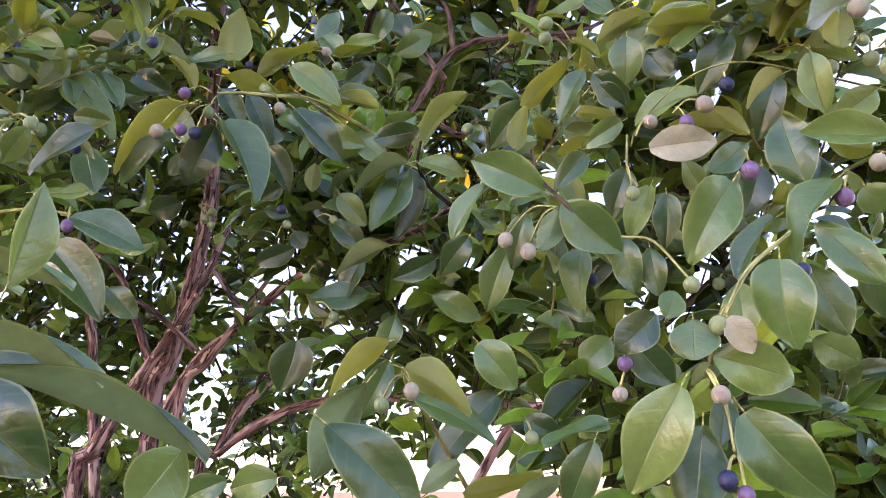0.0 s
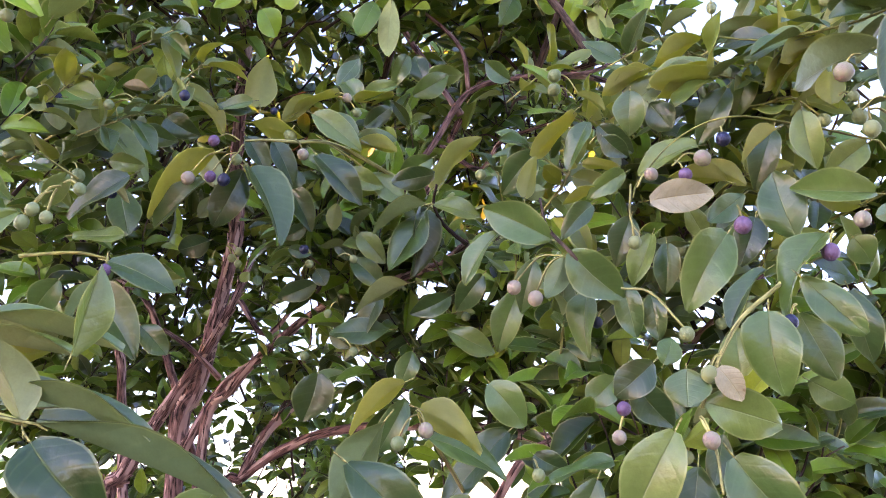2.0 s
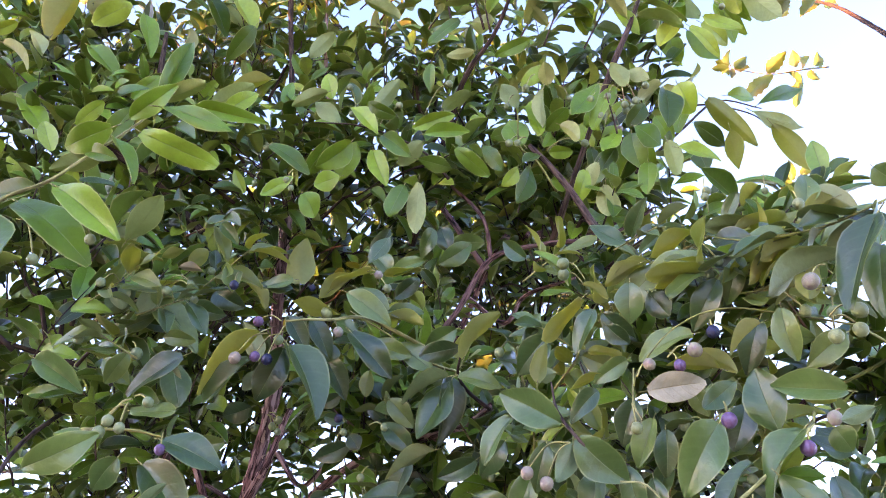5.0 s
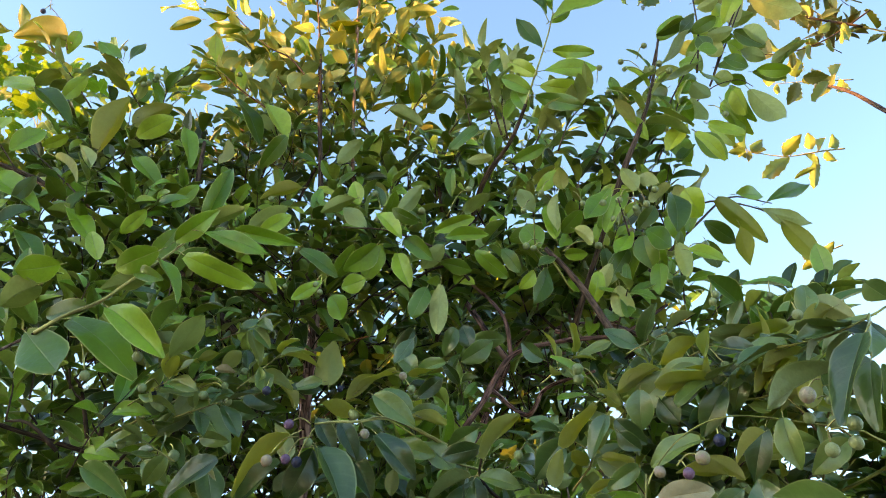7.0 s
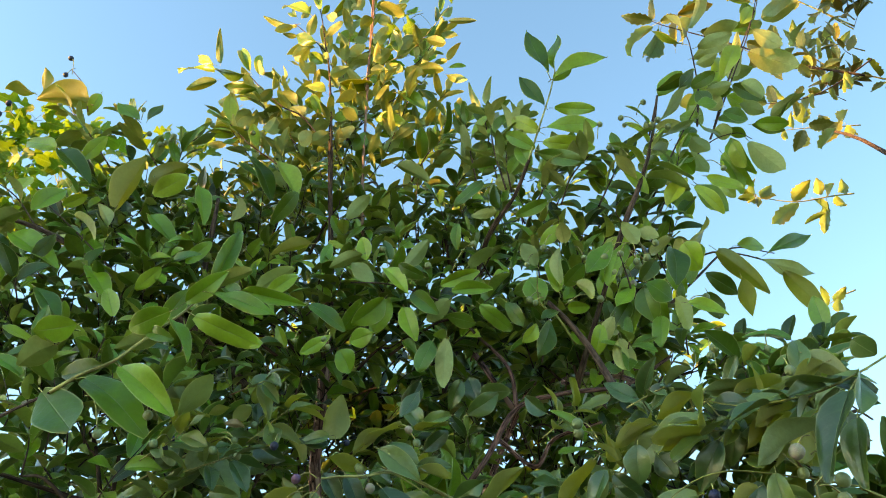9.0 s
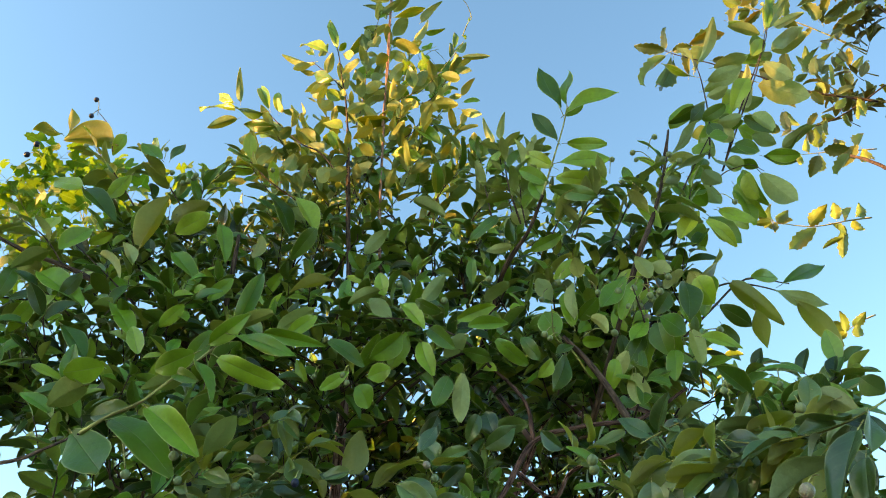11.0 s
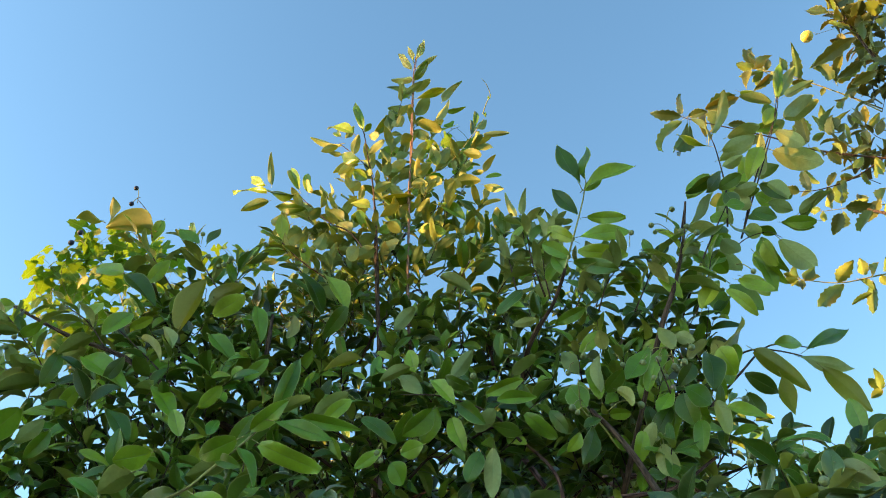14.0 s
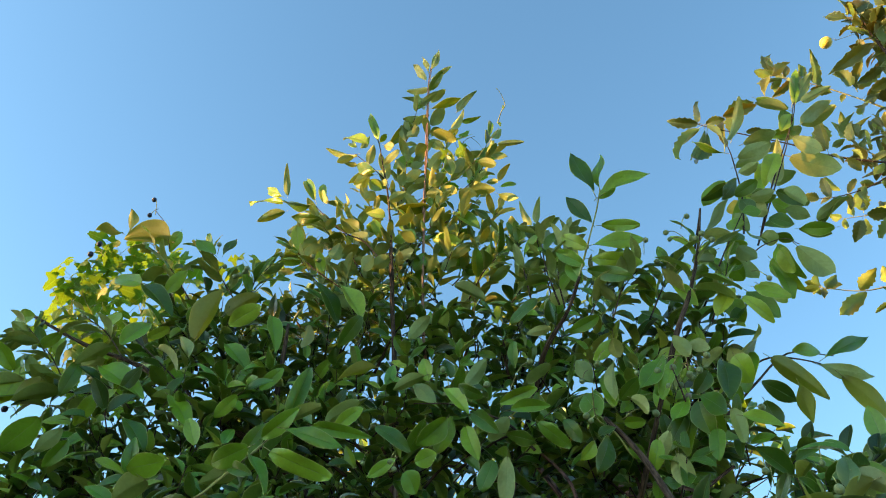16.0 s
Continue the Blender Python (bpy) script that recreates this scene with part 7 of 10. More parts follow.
leaf(s, (0.827, 1.410, 3.277), (0.744, 1.424, 3.299), 0.042, (-0.25, -0.71, -0.66), "crown")
leaf(s, (0.672, 1.426, 3.241), (0.691, 1.427, 3.160), 0.059, (-0.59, -0.37, -0.72), "crown")
leaf(s, (0.655, 1.488, 3.243), (0.687, 1.466, 3.123), 0.058, (0.38, -0.92, -0.03), "crown")
leaf(s, (0.590, 1.434, 3.132), (0.662, 1.465, 3.087), 0.051, (0.07, -0.99, -0.15), "crown")
leaf(s, (0.556, 1.445, 3.120), (0.612, 1.427, 3.014), 0.060, (0.01, -0.88, -0.48), "crown")
leaf(s, (0.510, 1.456, 3.117), (0.511, 1.458, 3.029), 0.058, (-0.00, -0.61, -0.79), "crown")
leaf(s, (0.730, 1.387, 3.435), (0.768, 1.353, 3.324), 0.051, (-0.13, 0.31, 0.94), "crown")
leaf(s, (0.687, 1.486, 3.421), (0.752, 1.485, 3.388), 0.048, (-0.11, -0.99, -0.11), "crown")
leaf(s, (0.908, 1.485, 3.458), (0.816, 1.517, 3.401), 0.045, (-0.52, -0.83, 0.20), "crown")
leaf(s, (0.665, 1.519, 3.569), (0.727, 1.531, 3.545), 0.050, (0.69, -0.59, -0.41), "crown")
leaf(s, (0.625, 1.452, 3.577), (0.570, 1.430, 3.481), 0.047, (-0.28, -0.32, -0.90), "crown")
leaf(s, (0.755, 1.571, 3.544), (0.830, 1.574, 3.584), 0.048, (0.31, 0.65, 0.69), "crown")
leaf(s, (0.567, 1.490, 3.387), (0.485, 1.465, 3.370), 0.045, (0.08, 0.68, 0.73), "crown")
leaf(s, (0.607, 1.467, 3.365), (0.643, 1.446, 3.291), 0.055, (-0.40, 0.30, -0.87), "crown")
leaf(s, (0.504, 1.451, 3.295), (0.436, 1.483, 3.291), 0.056, (0.44, 0.71, 0.54), "crown")
leaf(s, (0.529, 1.496, 3.283), (0.577, 1.513, 3.228), 0.061, (-0.09, -0.61, -0.79), "crown")
leaf(s, (0.472, 1.389, 3.133), (0.412, 1.385, 3.086), 0.059, (-0.01, -0.72, -0.69), "crown")
leaf(s, (0.550, 1.354, 3.213), (0.582, 1.378, 3.171), 0.053, (-0.18, 0.89, 0.41), "crown")
leaf(s, (0.642, 1.469, 3.328), (0.691, 1.449, 3.310), 0.049, (0.30, 0.79, 0.54), "crown")
leaf(s, (0.471, 1.467, 3.240), (0.400, 1.433, 3.204), 0.058, (-0.21, -0.37, -0.90), "crown")
leaf(s, (0.559, 1.526, 3.349), (0.612, 1.528, 3.436), 0.050, (-0.34, -0.78, -0.53), "crown")
leaf(s, (0.635, 1.424, 3.397), (0.616, 1.431, 3.458), 0.049, (-0.11, -0.98, -0.19), "crown")
s = tube("sprig", [(0.577, 1.450, 3.234), (0.631, 1.450, 3.282), (0.698, 1.450, 3.298), (0.733, 1.450, 3.268)], 0.0018, 0.0010, bark_thin, tree, 6, 5, 0.15, 611)
s = tube("sprig", [(0.401, 1.570, 2.790), (0.498, 1.570, 2.919), (0.582, 1.570, 2.975), (0.702, 1.570, 2.938), (0.753, 1.570, 2.882)], 0.0036, 0.0014, bark_thin, tree, 6, 5, 0.15, 612)
leaf(s, (0.466, 1.350, 2.840), (0.563, 1.390, 2.959), 0.060, (0.90, 0.20, 0.39), "young")
leaf(s, (0.510, 1.372, 2.871), (0.469, 1.362, 2.759), 0.056, (-0.32, -0.85, 0.41), "crown")
leaf(s, (0.555, 1.399, 2.863), (0.678, 1.479, 2.793), 0.049, (0.37, 0.85, 0.38), "young")
leaf(s, (0.615, 1.428, 2.893), (0.703, 1.473, 2.916), 0.040, (-0.32, -0.92, -0.21), "crown")
leaf(s, (0.705, 1.477, 2.899), (0.841, 1.535, 2.992), 0.039, (-0.29, -0.90, -0.34), "crown")
leaf(s, (0.676, 1.466, 2.867), (0.801, 1.537, 2.854), 0.042, (0.12, 0.98, 0.16), "crown")
leaf(s, (0.729, 1.498, 2.846), (0.823, 1.560, 2.755), 0.054, (0.35, 0.84, 0.43), "young")
leaf(s, (0.608, 1.438, 2.802), (0.609, 1.454, 2.701), 0.052, (0.53, 0.23, 0.82), "young")
leaf(s, (0.514, 1.385, 2.788), (0.594, 1.436, 2.757), 0.046, (-0.35, -0.90, -0.27), "crown")
leaf(s, (0.420, 1.340, 2.783), (0.454, 1.358, 2.724), 0.045, (0.20, -0.89, -0.40), "crown")
leaf(s, (0.481, 1.362, 2.812), (0.456, 1.341, 2.871), 0.047, (0.30, 0.76, 0.58), "crown")
leaf(s, (0.509, 1.389, 2.737), (0.530, 1.411, 2.673), 0.048, (-0.05, -0.95, -0.30), "crown")
s = tube("sprig", [(0.634, 1.500, 3.331), (0.731, 1.500, 3.545), (0.832, 1.500, 3.769), (0.897, 1.500, 3.951)], 0.0032, 0.0013, bark_thin, tree, 6, 5, 0.15, 613)
leaf(s, (0.904, 1.523, 3.986), (0.965, 1.534, 4.187), 0.031, (0.38, -0.92, -0.06), "crown")
leaf(s, (0.902, 1.513, 3.966), (0.991, 1.513, 4.099), 0.044, (-0.10, 0.72, 0.69), "crown")
leaf(s, (0.921, 1.490, 3.937), (1.028, 1.514, 4.009), 0.035, (0.16, 0.54, 0.83), "crown")
leaf(s, (0.802, 1.549, 4.071), (0.900, 1.579, 4.018), 0.041, (-0.32, -0.52, -0.79), "crown")
leaf(s, (0.891, 1.485, 3.825), (1.001, 1.521, 3.946), 0.051, (0.15, 0.57, 0.81), "crown")
leaf(s, (0.862, 1.549, 3.863), (0.866, 1.545, 3.969), 0.052, (0.33, -0.90, -0.27), "crown")
leaf(s, (0.649, 1.503, 3.692), (0.796, 1.532, 3.802), 0.050, (0.27, 0.72, 0.64), "crown")
leaf(s, (0.706, 1.562, 3.615), (0.783, 1.583, 3.818), 0.054, (-0.22, -0.80, -0.56), "crown")
leaf(s, (0.747, 1.525, 3.606), (0.803, 1.551, 3.791), 0.049, (0.31, 0.88, 0.36), "crown")
leaf(s, (0.844, 1.476, 3.752), (0.903, 1.472, 3.646), 0.054, (0.30, 0.73, 0.62), "crown")
leaf(s, (0.778, 1.513, 3.809), (0.882, 1.531, 3.848), 0.039, (-0.16, -0.87, -0.47), "crown")
leaf(s, (0.591, 1.453, 3.571), (0.506, 1.430, 3.480), 0.060, (-0.22, -0.83, -0.51), "crown")
leaf(s, (0.590, 1.508, 3.457), (0.695, 1.496, 3.576), 0.048, (0.02, -0.99, -0.16), "crown")
leaf(s, (0.654, 1.495, 3.514), (0.720, 1.460, 3.494), 0.044, (-0.04, -0.62, -0.79), "crown")
leaf(s, (0.734, 1.482, 3.525), (0.816, 1.514, 3.473), 0.055, (-0.40, -0.92, 0.02), "crown")
leaf(s, (0.681, 1.539, 3.441), (0.780, 1.570, 3.470), 0.043, (-0.30, -0.90, -0.32), "crown")
leaf(s, (0.766, 1.513, 3.380), (0.843, 1.478, 3.317), 0.038, (-0.32, -0.59, -0.74), "crown")
leaf(s, (0.821, 1.505, 3.402), (0.910, 1.486, 3.461), 0.034, (0.15, 0.51, 0.85), "crown")
leaf(s, (0.666, 1.525, 3.683), (0.738, 1.557, 3.739), 0.042, (-0.04, -0.60, -0.80), "crown")
leaf(s, (0.540, 1.499, 3.327), (0.609, 1.501, 3.351), 0.042, (0.70, -0.54, -0.46), "crown")
leaf(s, (0.551, 1.528, 3.315), (0.502, 1.559, 3.242), 0.042, (-0.46, -0.86, -0.20), "crown")
leaf(s, (0.583, 1.515, 3.308), (0.594, 1.518, 3.213), 0.053, (-0.07, 0.73, 0.68), "crown")
leaf(s, (0.677, 1.471, 3.295), (0.685, 1.432, 3.151), 0.048, (-0.53, -0.65, -0.55), "crown")
leaf(s, (0.651, 1.480, 3.252), (0.691, 1.472, 3.130), 0.048, (-0.36, -0.70, -0.62), "crown")
leaf(s, (0.747, 1.511, 3.467), (0.790, 1.473, 3.395), 0.043, (0.17, 0.65, 0.74), "crown")
leaf(s, (0.616, 1.491, 3.386), (0.595, 1.494, 3.481), 0.046, (0.01, 0.52, 0.85), "crown")
leaf(s, (0.661, 1.510, 3.506), (0.631, 1.500, 3.569), 0.044, (0.02, -0.82, -0.57), "crown")
leaf(s, (0.684, 1.485, 3.354), (0.738, 1.507, 3.338), 0.038, (-0.82, -0.36, -0.45), "crown")
# leaves of the front of the crown
s = tube("sprig", [(-0.048, 1.280, 2.612), (-0.112, 1.260, 2.683), (-0.234, 1.240, 2.738), (-0.341, 1.220, 2.745)], 0.0036, 0.0014, bark_thin, tree, 6, 5, 0.15, 436)
leaf(s, (-0.256, 1.210, 2.770), (-0.186, 1.187, 2.689), 0.039, (0.38, -0.93, -0.05), "crown")
leaf(s, (-0.129, 1.275, 2.750), (-0.035, 1.282, 2.794), 0.036, (0.31, -0.78, -0.55), "crown")
leaf(s, (-0.096, 1.243, 2.710), (0.001, 1.222, 2.703), 0.035, (0.27, -0.93, -0.24), "crown")
leaf(s, (-0.188, 1.226, 2.701), (-0.120, 1.197, 2.633), 0.041, (-0.22, -0.95, -0.22), "crown")
leaf(s, (-0.099, 1.223, 2.675), (-0.146, 1.228, 2.621), 0.043, (-0.34, 0.58, 0.74), "crown")
leaf(s, (-0.107, 1.233, 2.636), (-0.035, 1.234, 2.611), 0.037, (0.15, -0.63, -0.76), "crown")
leaf(s, (-0.211, 1.246, 2.676), (-0.187, 1.230, 2.586), 0.044, (0.10, -0.95, -0.29), "crown")
leaf(s, (-0.265, 1.312, 2.746), (-0.301, 1.308, 2.650), 0.050, (0.04, -0.63, -0.78), "crown")
leaf(s, (-0.269, 1.273, 2.722), (-0.331, 1.262, 2.642), 0.058, (0.16, -0.53, -0.83), "crown")
leaf(s, (-0.319, 1.251, 2.713), (-0.358, 1.263, 2.630), 0.051, (0.75, -0.42, -0.50), "crown")
leaf(s, (-0.134, 1.208, 2.558), (-0.162, 1.200, 2.486), 0.047, (0.00, -0.99, -0.16), "crown")
leaf(s, (-0.106, 1.228, 2.574), (-0.118, 1.235, 2.453), 0.042, (-0.04, 0.69, 0.72), "crown")
leaf(s, (-0.278, 1.227, 2.602), (-0.333, 1.237, 2.590), 0.046, (0.41, -0.89, -0.20), "crown")
leaf(s, (-0.347, 1.203, 2.551), (-0.316, 1.221, 2.508), 0.051, (0.41, -0.81, -0.42), "crown")
leaf(s, (-0.153, 1.185, 2.718), (-0.219, 1.173, 2.750), 0.035, (-0.12, -0.64, -0.76), "crown")
leaf(s, (-0.027, 1.227, 2.655), (0.040, 1.247, 2.593), 0.040, (-0.35, -0.83, -0.43), "crown")
leaf(s, (-0.290, 1.238, 2.751), (-0.347, 1.231, 2.817), 0.042, (-0.28, 0.93, 0.25), "crown")
leaf(s, (-0.212, 1.259, 2.807), (-0.159, 1.272, 2.879), 0.040, (0.05, 0.73, 0.69), "crown")
leaf(s, (-0.067, 1.330, 2.839), (-0.005, 1.332, 2.887), 0.044, (-0.28, 0.32, 0.91), "crown")
leaf(s, (-0.305, 1.225, 2.811), (-0.320, 1.211, 2.880), 0.040, (-0.18, -0.98, -0.07), "crown")
berry(s, (-0.251, 1.250, 2.755), (-0.269, 1.230, 2.843), 0.0085, "green")
berry(s, (-0.208, 1.250, 2.750), (-0.188, 1.230, 2.771), 0.0085, "green")
berry(s, (-0.201, 1.250, 2.741), (-0.176, 1.230, 2.755), 0.0085, "green")
berry(s, (-0.251, 1.250, 2.755), (-0.259, 1.230, 2.767), 0.0085, "green")
berry(s, (-0.180, 1.250, 2.748), (-0.153, 1.230, 2.781), 0.0085, "green")
berry(s, (-0.097, 1.250, 2.772), (-0.041, 1.230, 2.832), 0.0085, "green")
leaf(s, (-0.446, 1.201, 2.859), (-0.548, 1.201, 2.847), 0.041, (-0.11, 0.12, 0.99), "young")
leaf(s, (-0.312, 1.201, 2.812), (-0.394, 1.201, 2.790), 0.034, (-0.21, 0.58, 0.79), "crown")
leaf(s, (-0.353, 1.148, 2.558), (-0.416, 1.148, 2.517), 0.030, (0.19, -0.94, -0.29), "crown")
leaf(s, (-0.430, 1.201, 2.680), (-0.343, 1.201, 2.620), 0.042, (0.17, -0.95, 0.25), "crown")
leaf(s, (-0.277, 1.357, 3.235), (-0.175, 1.357, 3.154), 0.052, (0.58, 0.35, 0.73), "crown")
leaf(s, (-0.022, 1.305, 3.091), (-0.100, 1.305, 3.025), 0.041, (-0.01, -1.00, 0.02), "crown")
leaf(s, (0.011, 1.305, 2.986), (-0.055, 1.305, 2.974), 0.027, (-0.10, 0.80, 0.60), "crown")
leaf(s, (-0.092, 1.305, 2.956), (-0.102, 1.305, 2.882), 0.030, (-0.11, -0.99, 0.02), "crown")
leaf(s, (-0.665, 1.357, 3.311), (-0.558, 1.357, 3.165), 0.072, (0.60, -0.66, 0.44), "crown")
leaf(s, (-0.748, 1.357, 3.339), (-0.642, 1.357, 3.203), 0.069, (0.60, -0.66, 0.46), "crown")
leaf(s, (-0.550, 1.305, 3.125), (-0.611, 1.305, 3.031), 0.047, (0.53, -0.77, -0.35), "crown")
leaf(s, (-0.354, 1.357, 3.129), (-0.420, 1.357, 3.057), 0.042, (-0.45, 0.79, 0.42), "crown")
berry(s, (-0.354, 1.148, 2.575), (-0.366, 1.148, 2.551), 0.0066, "green")
berry(s, (-0.354, 1.148, 2.568), (-0.355, 1.148, 2.531), 0.0066, "green")
berry(s, (-0.446, 1.201, 2.613), (-0.456, 1.201, 2.584), 0.0058, "green")
berry(s, (0.103, 1.201, 2.766), (0.087, 1.201, 2.737), 0.0069, "green")
s = tube("sprig", [(0.364, 1.270, 2.584), (0.323, 1.247, 2.648), (0.310, 1.223, 2.695), (0.297, 1.200, 2.750)], 0.0032, 0.0014, bark_thin, tree, 6, 5, 0.15, 467)
leaf(s, (0.310, 1.254, 2.646), (0.257, 1.256, 2.564), 0.048, (-0.42, -0.87, -0.26), "crown")
leaf(s, (0.321, 1.240, 2.682), (0.280, 1.212, 2.604), 0.039, (-0.28, -0.96, 0.01), "crown")
leaf(s, (0.342, 1.221, 2.657), (0.343, 1.223, 2.578), 0.055, (-0.18, -0.68, -0.71), "crown")
leaf(s, (0.348, 1.198, 2.659), (0.399, 1.210, 2.622), 0.058, (-0.22, -0.93, 0.29), "crown")
leaf(s, (0.277, 1.214, 2.533), (0.283, 1.217, 2.460), 0.045, (-0.15, 0.54, 0.83), "crown")
leaf(s, (0.406, 1.192, 2.613), (0.417, 1.185, 2.522), 0.043, (0.42, 0.53, 0.74), "crown")
leaf(s, (0.283, 1.227, 2.796), (0.221, 1.204, 2.692), 0.050, (-0.25, -0.85, -0.47), "crown")
leaf(s, (0.298, 1.216, 2.753), (0.264, 1.217, 2.677), 0.040, (-0.29, -0.90, 0.34), "crown")
leaf(s, (0.373, 1.262, 2.778), (0.422, 1.268, 2.826), 0.038, (0.11, 0.30, 0.95), "crown")
leaf(s, (0.392, 1.215, 2.791), (0.351, 1.217, 2.822), 0.034, (-0.25, 0.81, 0.52), "crown")
leaf(s, (0.408, 1.153, 2.713), (0.410, 1.123, 2.605), 0.054, (0.25, -0.88, -0.40), "crown")
leaf(s, (0.433, 1.147, 2.720), (0.457, 1.153, 2.655), 0.062, (-0.13, -0.41, -0.90), "crown")
leaf(s, (0.381, 1.250, 2.752), (0.348, 1.256, 2.697), 0.040, (0.03, -0.88, -0.48), "crown")
leaf(s, (0.266, 1.216, 2.590), (0.228, 1.220, 2.519), 0.035, (-0.12, 0.79, 0.61), "crown")
leaf(s, (0.369, 1.229, 2.589), (0.363, 1.219, 2.514), 0.041, (-0.33, -0.93, 0.14), "crown")
leaf(s, (0.345, 1.211, 2.777), (0.321, 1.215, 2.841), 0.037, (0.20, 0.74, 0.64), "crown")
berry(s, (0.322, 1.235, 2.797), (0.265, 1.215, 2.749), 0.0085, "green")
berry(s, (0.329, 1.235, 2.796), (0.301, 1.215, 2.753), 0.0085, "green")
berry(s, (0.336, 1.235, 2.803), (0.335, 1.215, 2.728), 0.0085, "green")
berry(s, (0.343, 1.235, 2.803), (0.359, 1.215, 2.737), 0.0085, "green")
berry(s, (0.314, 1.235, 2.781), (0.285, 1.215, 2.703), 0.0085, "green")
berry(s, (0.350, 1.235, 2.810), (0.383, 1.215, 2.775), 0.0085, "green")
leaf(s, (0.345, 1.253, 3.038), (0.398, 1.253, 2.960), 0.038, (0.04, -1.00, 0.02), "crown")
leaf(s, (0.165, 1.201, 2.773), (0.147, 1.201, 2.674), 0.041, (-0.76, 0.63, 0.14), "crown")
leaf(s, (0.422, 1.174, 2.585), (0.501, 1.174, 2.555), 0.034, (0.08, -0.98, 0.20), "crown")
leaf(s, (0.501, 1.227, 2.940), (0.557, 1.227, 2.867), 0.037, (0.03, -1.00, 0.02), "crown")
leaf(s, (0.534, 1.227, 2.965), (0.607, 1.227, 2.913), 0.036, (-0.07, -0.99, -0.10), "crown")
leaf(s, (0.145, 1.253, 2.961), (0.067, 1.253, 2.920), 0.035, (0.27, -0.82, -0.50), "crown")
leaf(s, (0.179, 1.253, 2.883), (0.116, 1.253, 2.824), 0.035, (0.32, -0.88, -0.34), "crown")
leaf(s, (0.434, 1.253, 2.910), (0.496, 1.253, 3.008), 0.046, (-0.18, -0.98, 0.11), "crown")
berry(s, (0.199, 1.174, 2.759), (0.217, 1.174, 2.724), 0.0067, "green")
berry(s, (0.123, 1.096, 2.579), (0.105, 1.096, 2.568), 0.0062, "green")
berry(s, (0.150, 1.201, 2.817), (0.129, 1.201, 2.782), 0.0070, "green")
berry(s, (0.419, 1.020, 2.418), (0.415, 1.020, 2.380), 0.0073, "green")
berry(s, (0.518, 1.020, 2.418), (0.514, 1.020, 2.385), 0.0062, "green")
s = tube("sprig", [(-0.861, 1.305, 2.682), (-0.971, 1.253, 2.822), (-1.102, 1.227, 2.956), (-1.240, 1.201, 3.083)], 0.0040, 0.0016, bark_thin, tree, 6, 5, 0.15, 494)
leaf(s, (-1.473, 1.148, 3.106), (-1.539, 1.148, 3.062), 0.038, (0.45, -0.60, -0.67), "crown")
leaf(s, (-1.139, 1.148, 2.930), (-1.182, 1.148, 2.858), 0.039, (0.65, -0.66, -0.38), "crown")
leaf(s, (-0.990, 1.148, 2.942), (-1.032, 1.148, 3.023), 0.037, (0.34, 0.92, 0.18), "crown")
leaf(s, (-1.104, 1.148, 2.993), (-0.999, 1.148, 2.916), 0.052, (0.53, 0.44, 0.72), "crown")
leaf(s, (-0.774, 1.174, 3.067), (-0.736, 1.174, 2.953), 0.048, (0.76, -0.60, 0.26), "crown")
leaf(s, (-0.666, 1.201, 3.037), (-0.651, 1.201, 2.939), 0.040, (0.14, 0.99, 0.02), "young")
leaf(s, (-1.282, 1.201, 3.304), (-1.155, 1.201, 3.188), 0.069, (0.44, -0.77, 0.47), "crown")
leaf(s, (-1.341, 1.174, 3.081), (-1.366, 1.174, 2.992), 0.041, (0.73, -0.65, -0.21), "crown")
leaf(s, (-0.918, 1.201, 3.009), (-0.827, 1.201, 2.917), 0.052, (0.41, -0.82, 0.41), "crown")
leaf(s, (-1.131, 1.201, 3.107), (-1.199, 1.201, 3.076), 0.034, (0.31, -0.66, -0.68), "crown")
leaf(s, (-1.395, 1.174, 2.967), (-1.296, 1.174, 3.012), 0.049, (-0.31, 0.66, 0.69), "crown")
leaf(s, (-1.276, 1.148, 2.951), (-1.123, 1.148, 2.853), 0.073, (0.29, -0.84, 0.46), "crown")
leaf(s, (-1.365, 1.148, 2.985), (-1.376, 1.148, 2.870), 0.049, (0.73, -0.68, -0.07), "crown")
leaf(s, (-1.234, 1.122, 2.835), (-1.273, 1.122, 2.751), 0.043, (0.69, -0.65, -0.32), "crown")
leaf(s, (-1.116, 1.122, 2.748), (-1.018, 1.122, 2.654), 0.054, (0.50, -0.69, 0.52), "crown")
leaf(s, (-1.339, 1.096, 2.662), (-1.278, 1.096, 2.720), 0.042, (-0.52, 0.65, 0.55), "crown")
leaf(s, (-1.245, 1.096, 2.683), (-1.282, 1.096, 2.607), 0.041, (0.68, -0.66, -0.33), "crown")
leaf(s, (-1.158, 1.227, 3.362), (-1.216, 1.227, 3.277), 0.046, (0.65, -0.62, -0.44), "crown")
leaf(s, (-0.776, 1.201, 2.836), (-0.721, 1.201, 2.901), 0.038, (0.52, -0.74, -0.44), "crown")
leaf(s, (-0.808, 1.148, 2.791), (-0.859, 1.148, 2.730), 0.037, (0.53, -0.73, -0.44), "crown")
leaf(s, (-1.017, 1.148, 2.820), (-0.922, 1.148, 2.721), 0.055, (0.49, -0.73, 0.47), "crown")
leaf(s, (0.413, 0.600, 1.824), (0.378, 0.600, 1.746), 0.034, (-0.73, -0.59, 0.33))
leaf(s, (-0.354, 0.510, 1.847), (-0.292, 0.510, 1.870), 0.033, (0.16, -0.89, -0.43))
leaf(s, (-0.329, 0.510, 1.785), (-0.232, 0.510, 1.780), 0.038, (0.05, 0.45, 0.89))
leaf(s, (-0.309, 0.510, 1.763), (-0.234, 0.510, 1.763), 0.030, (0.01, 0.36, 0.93), "young")
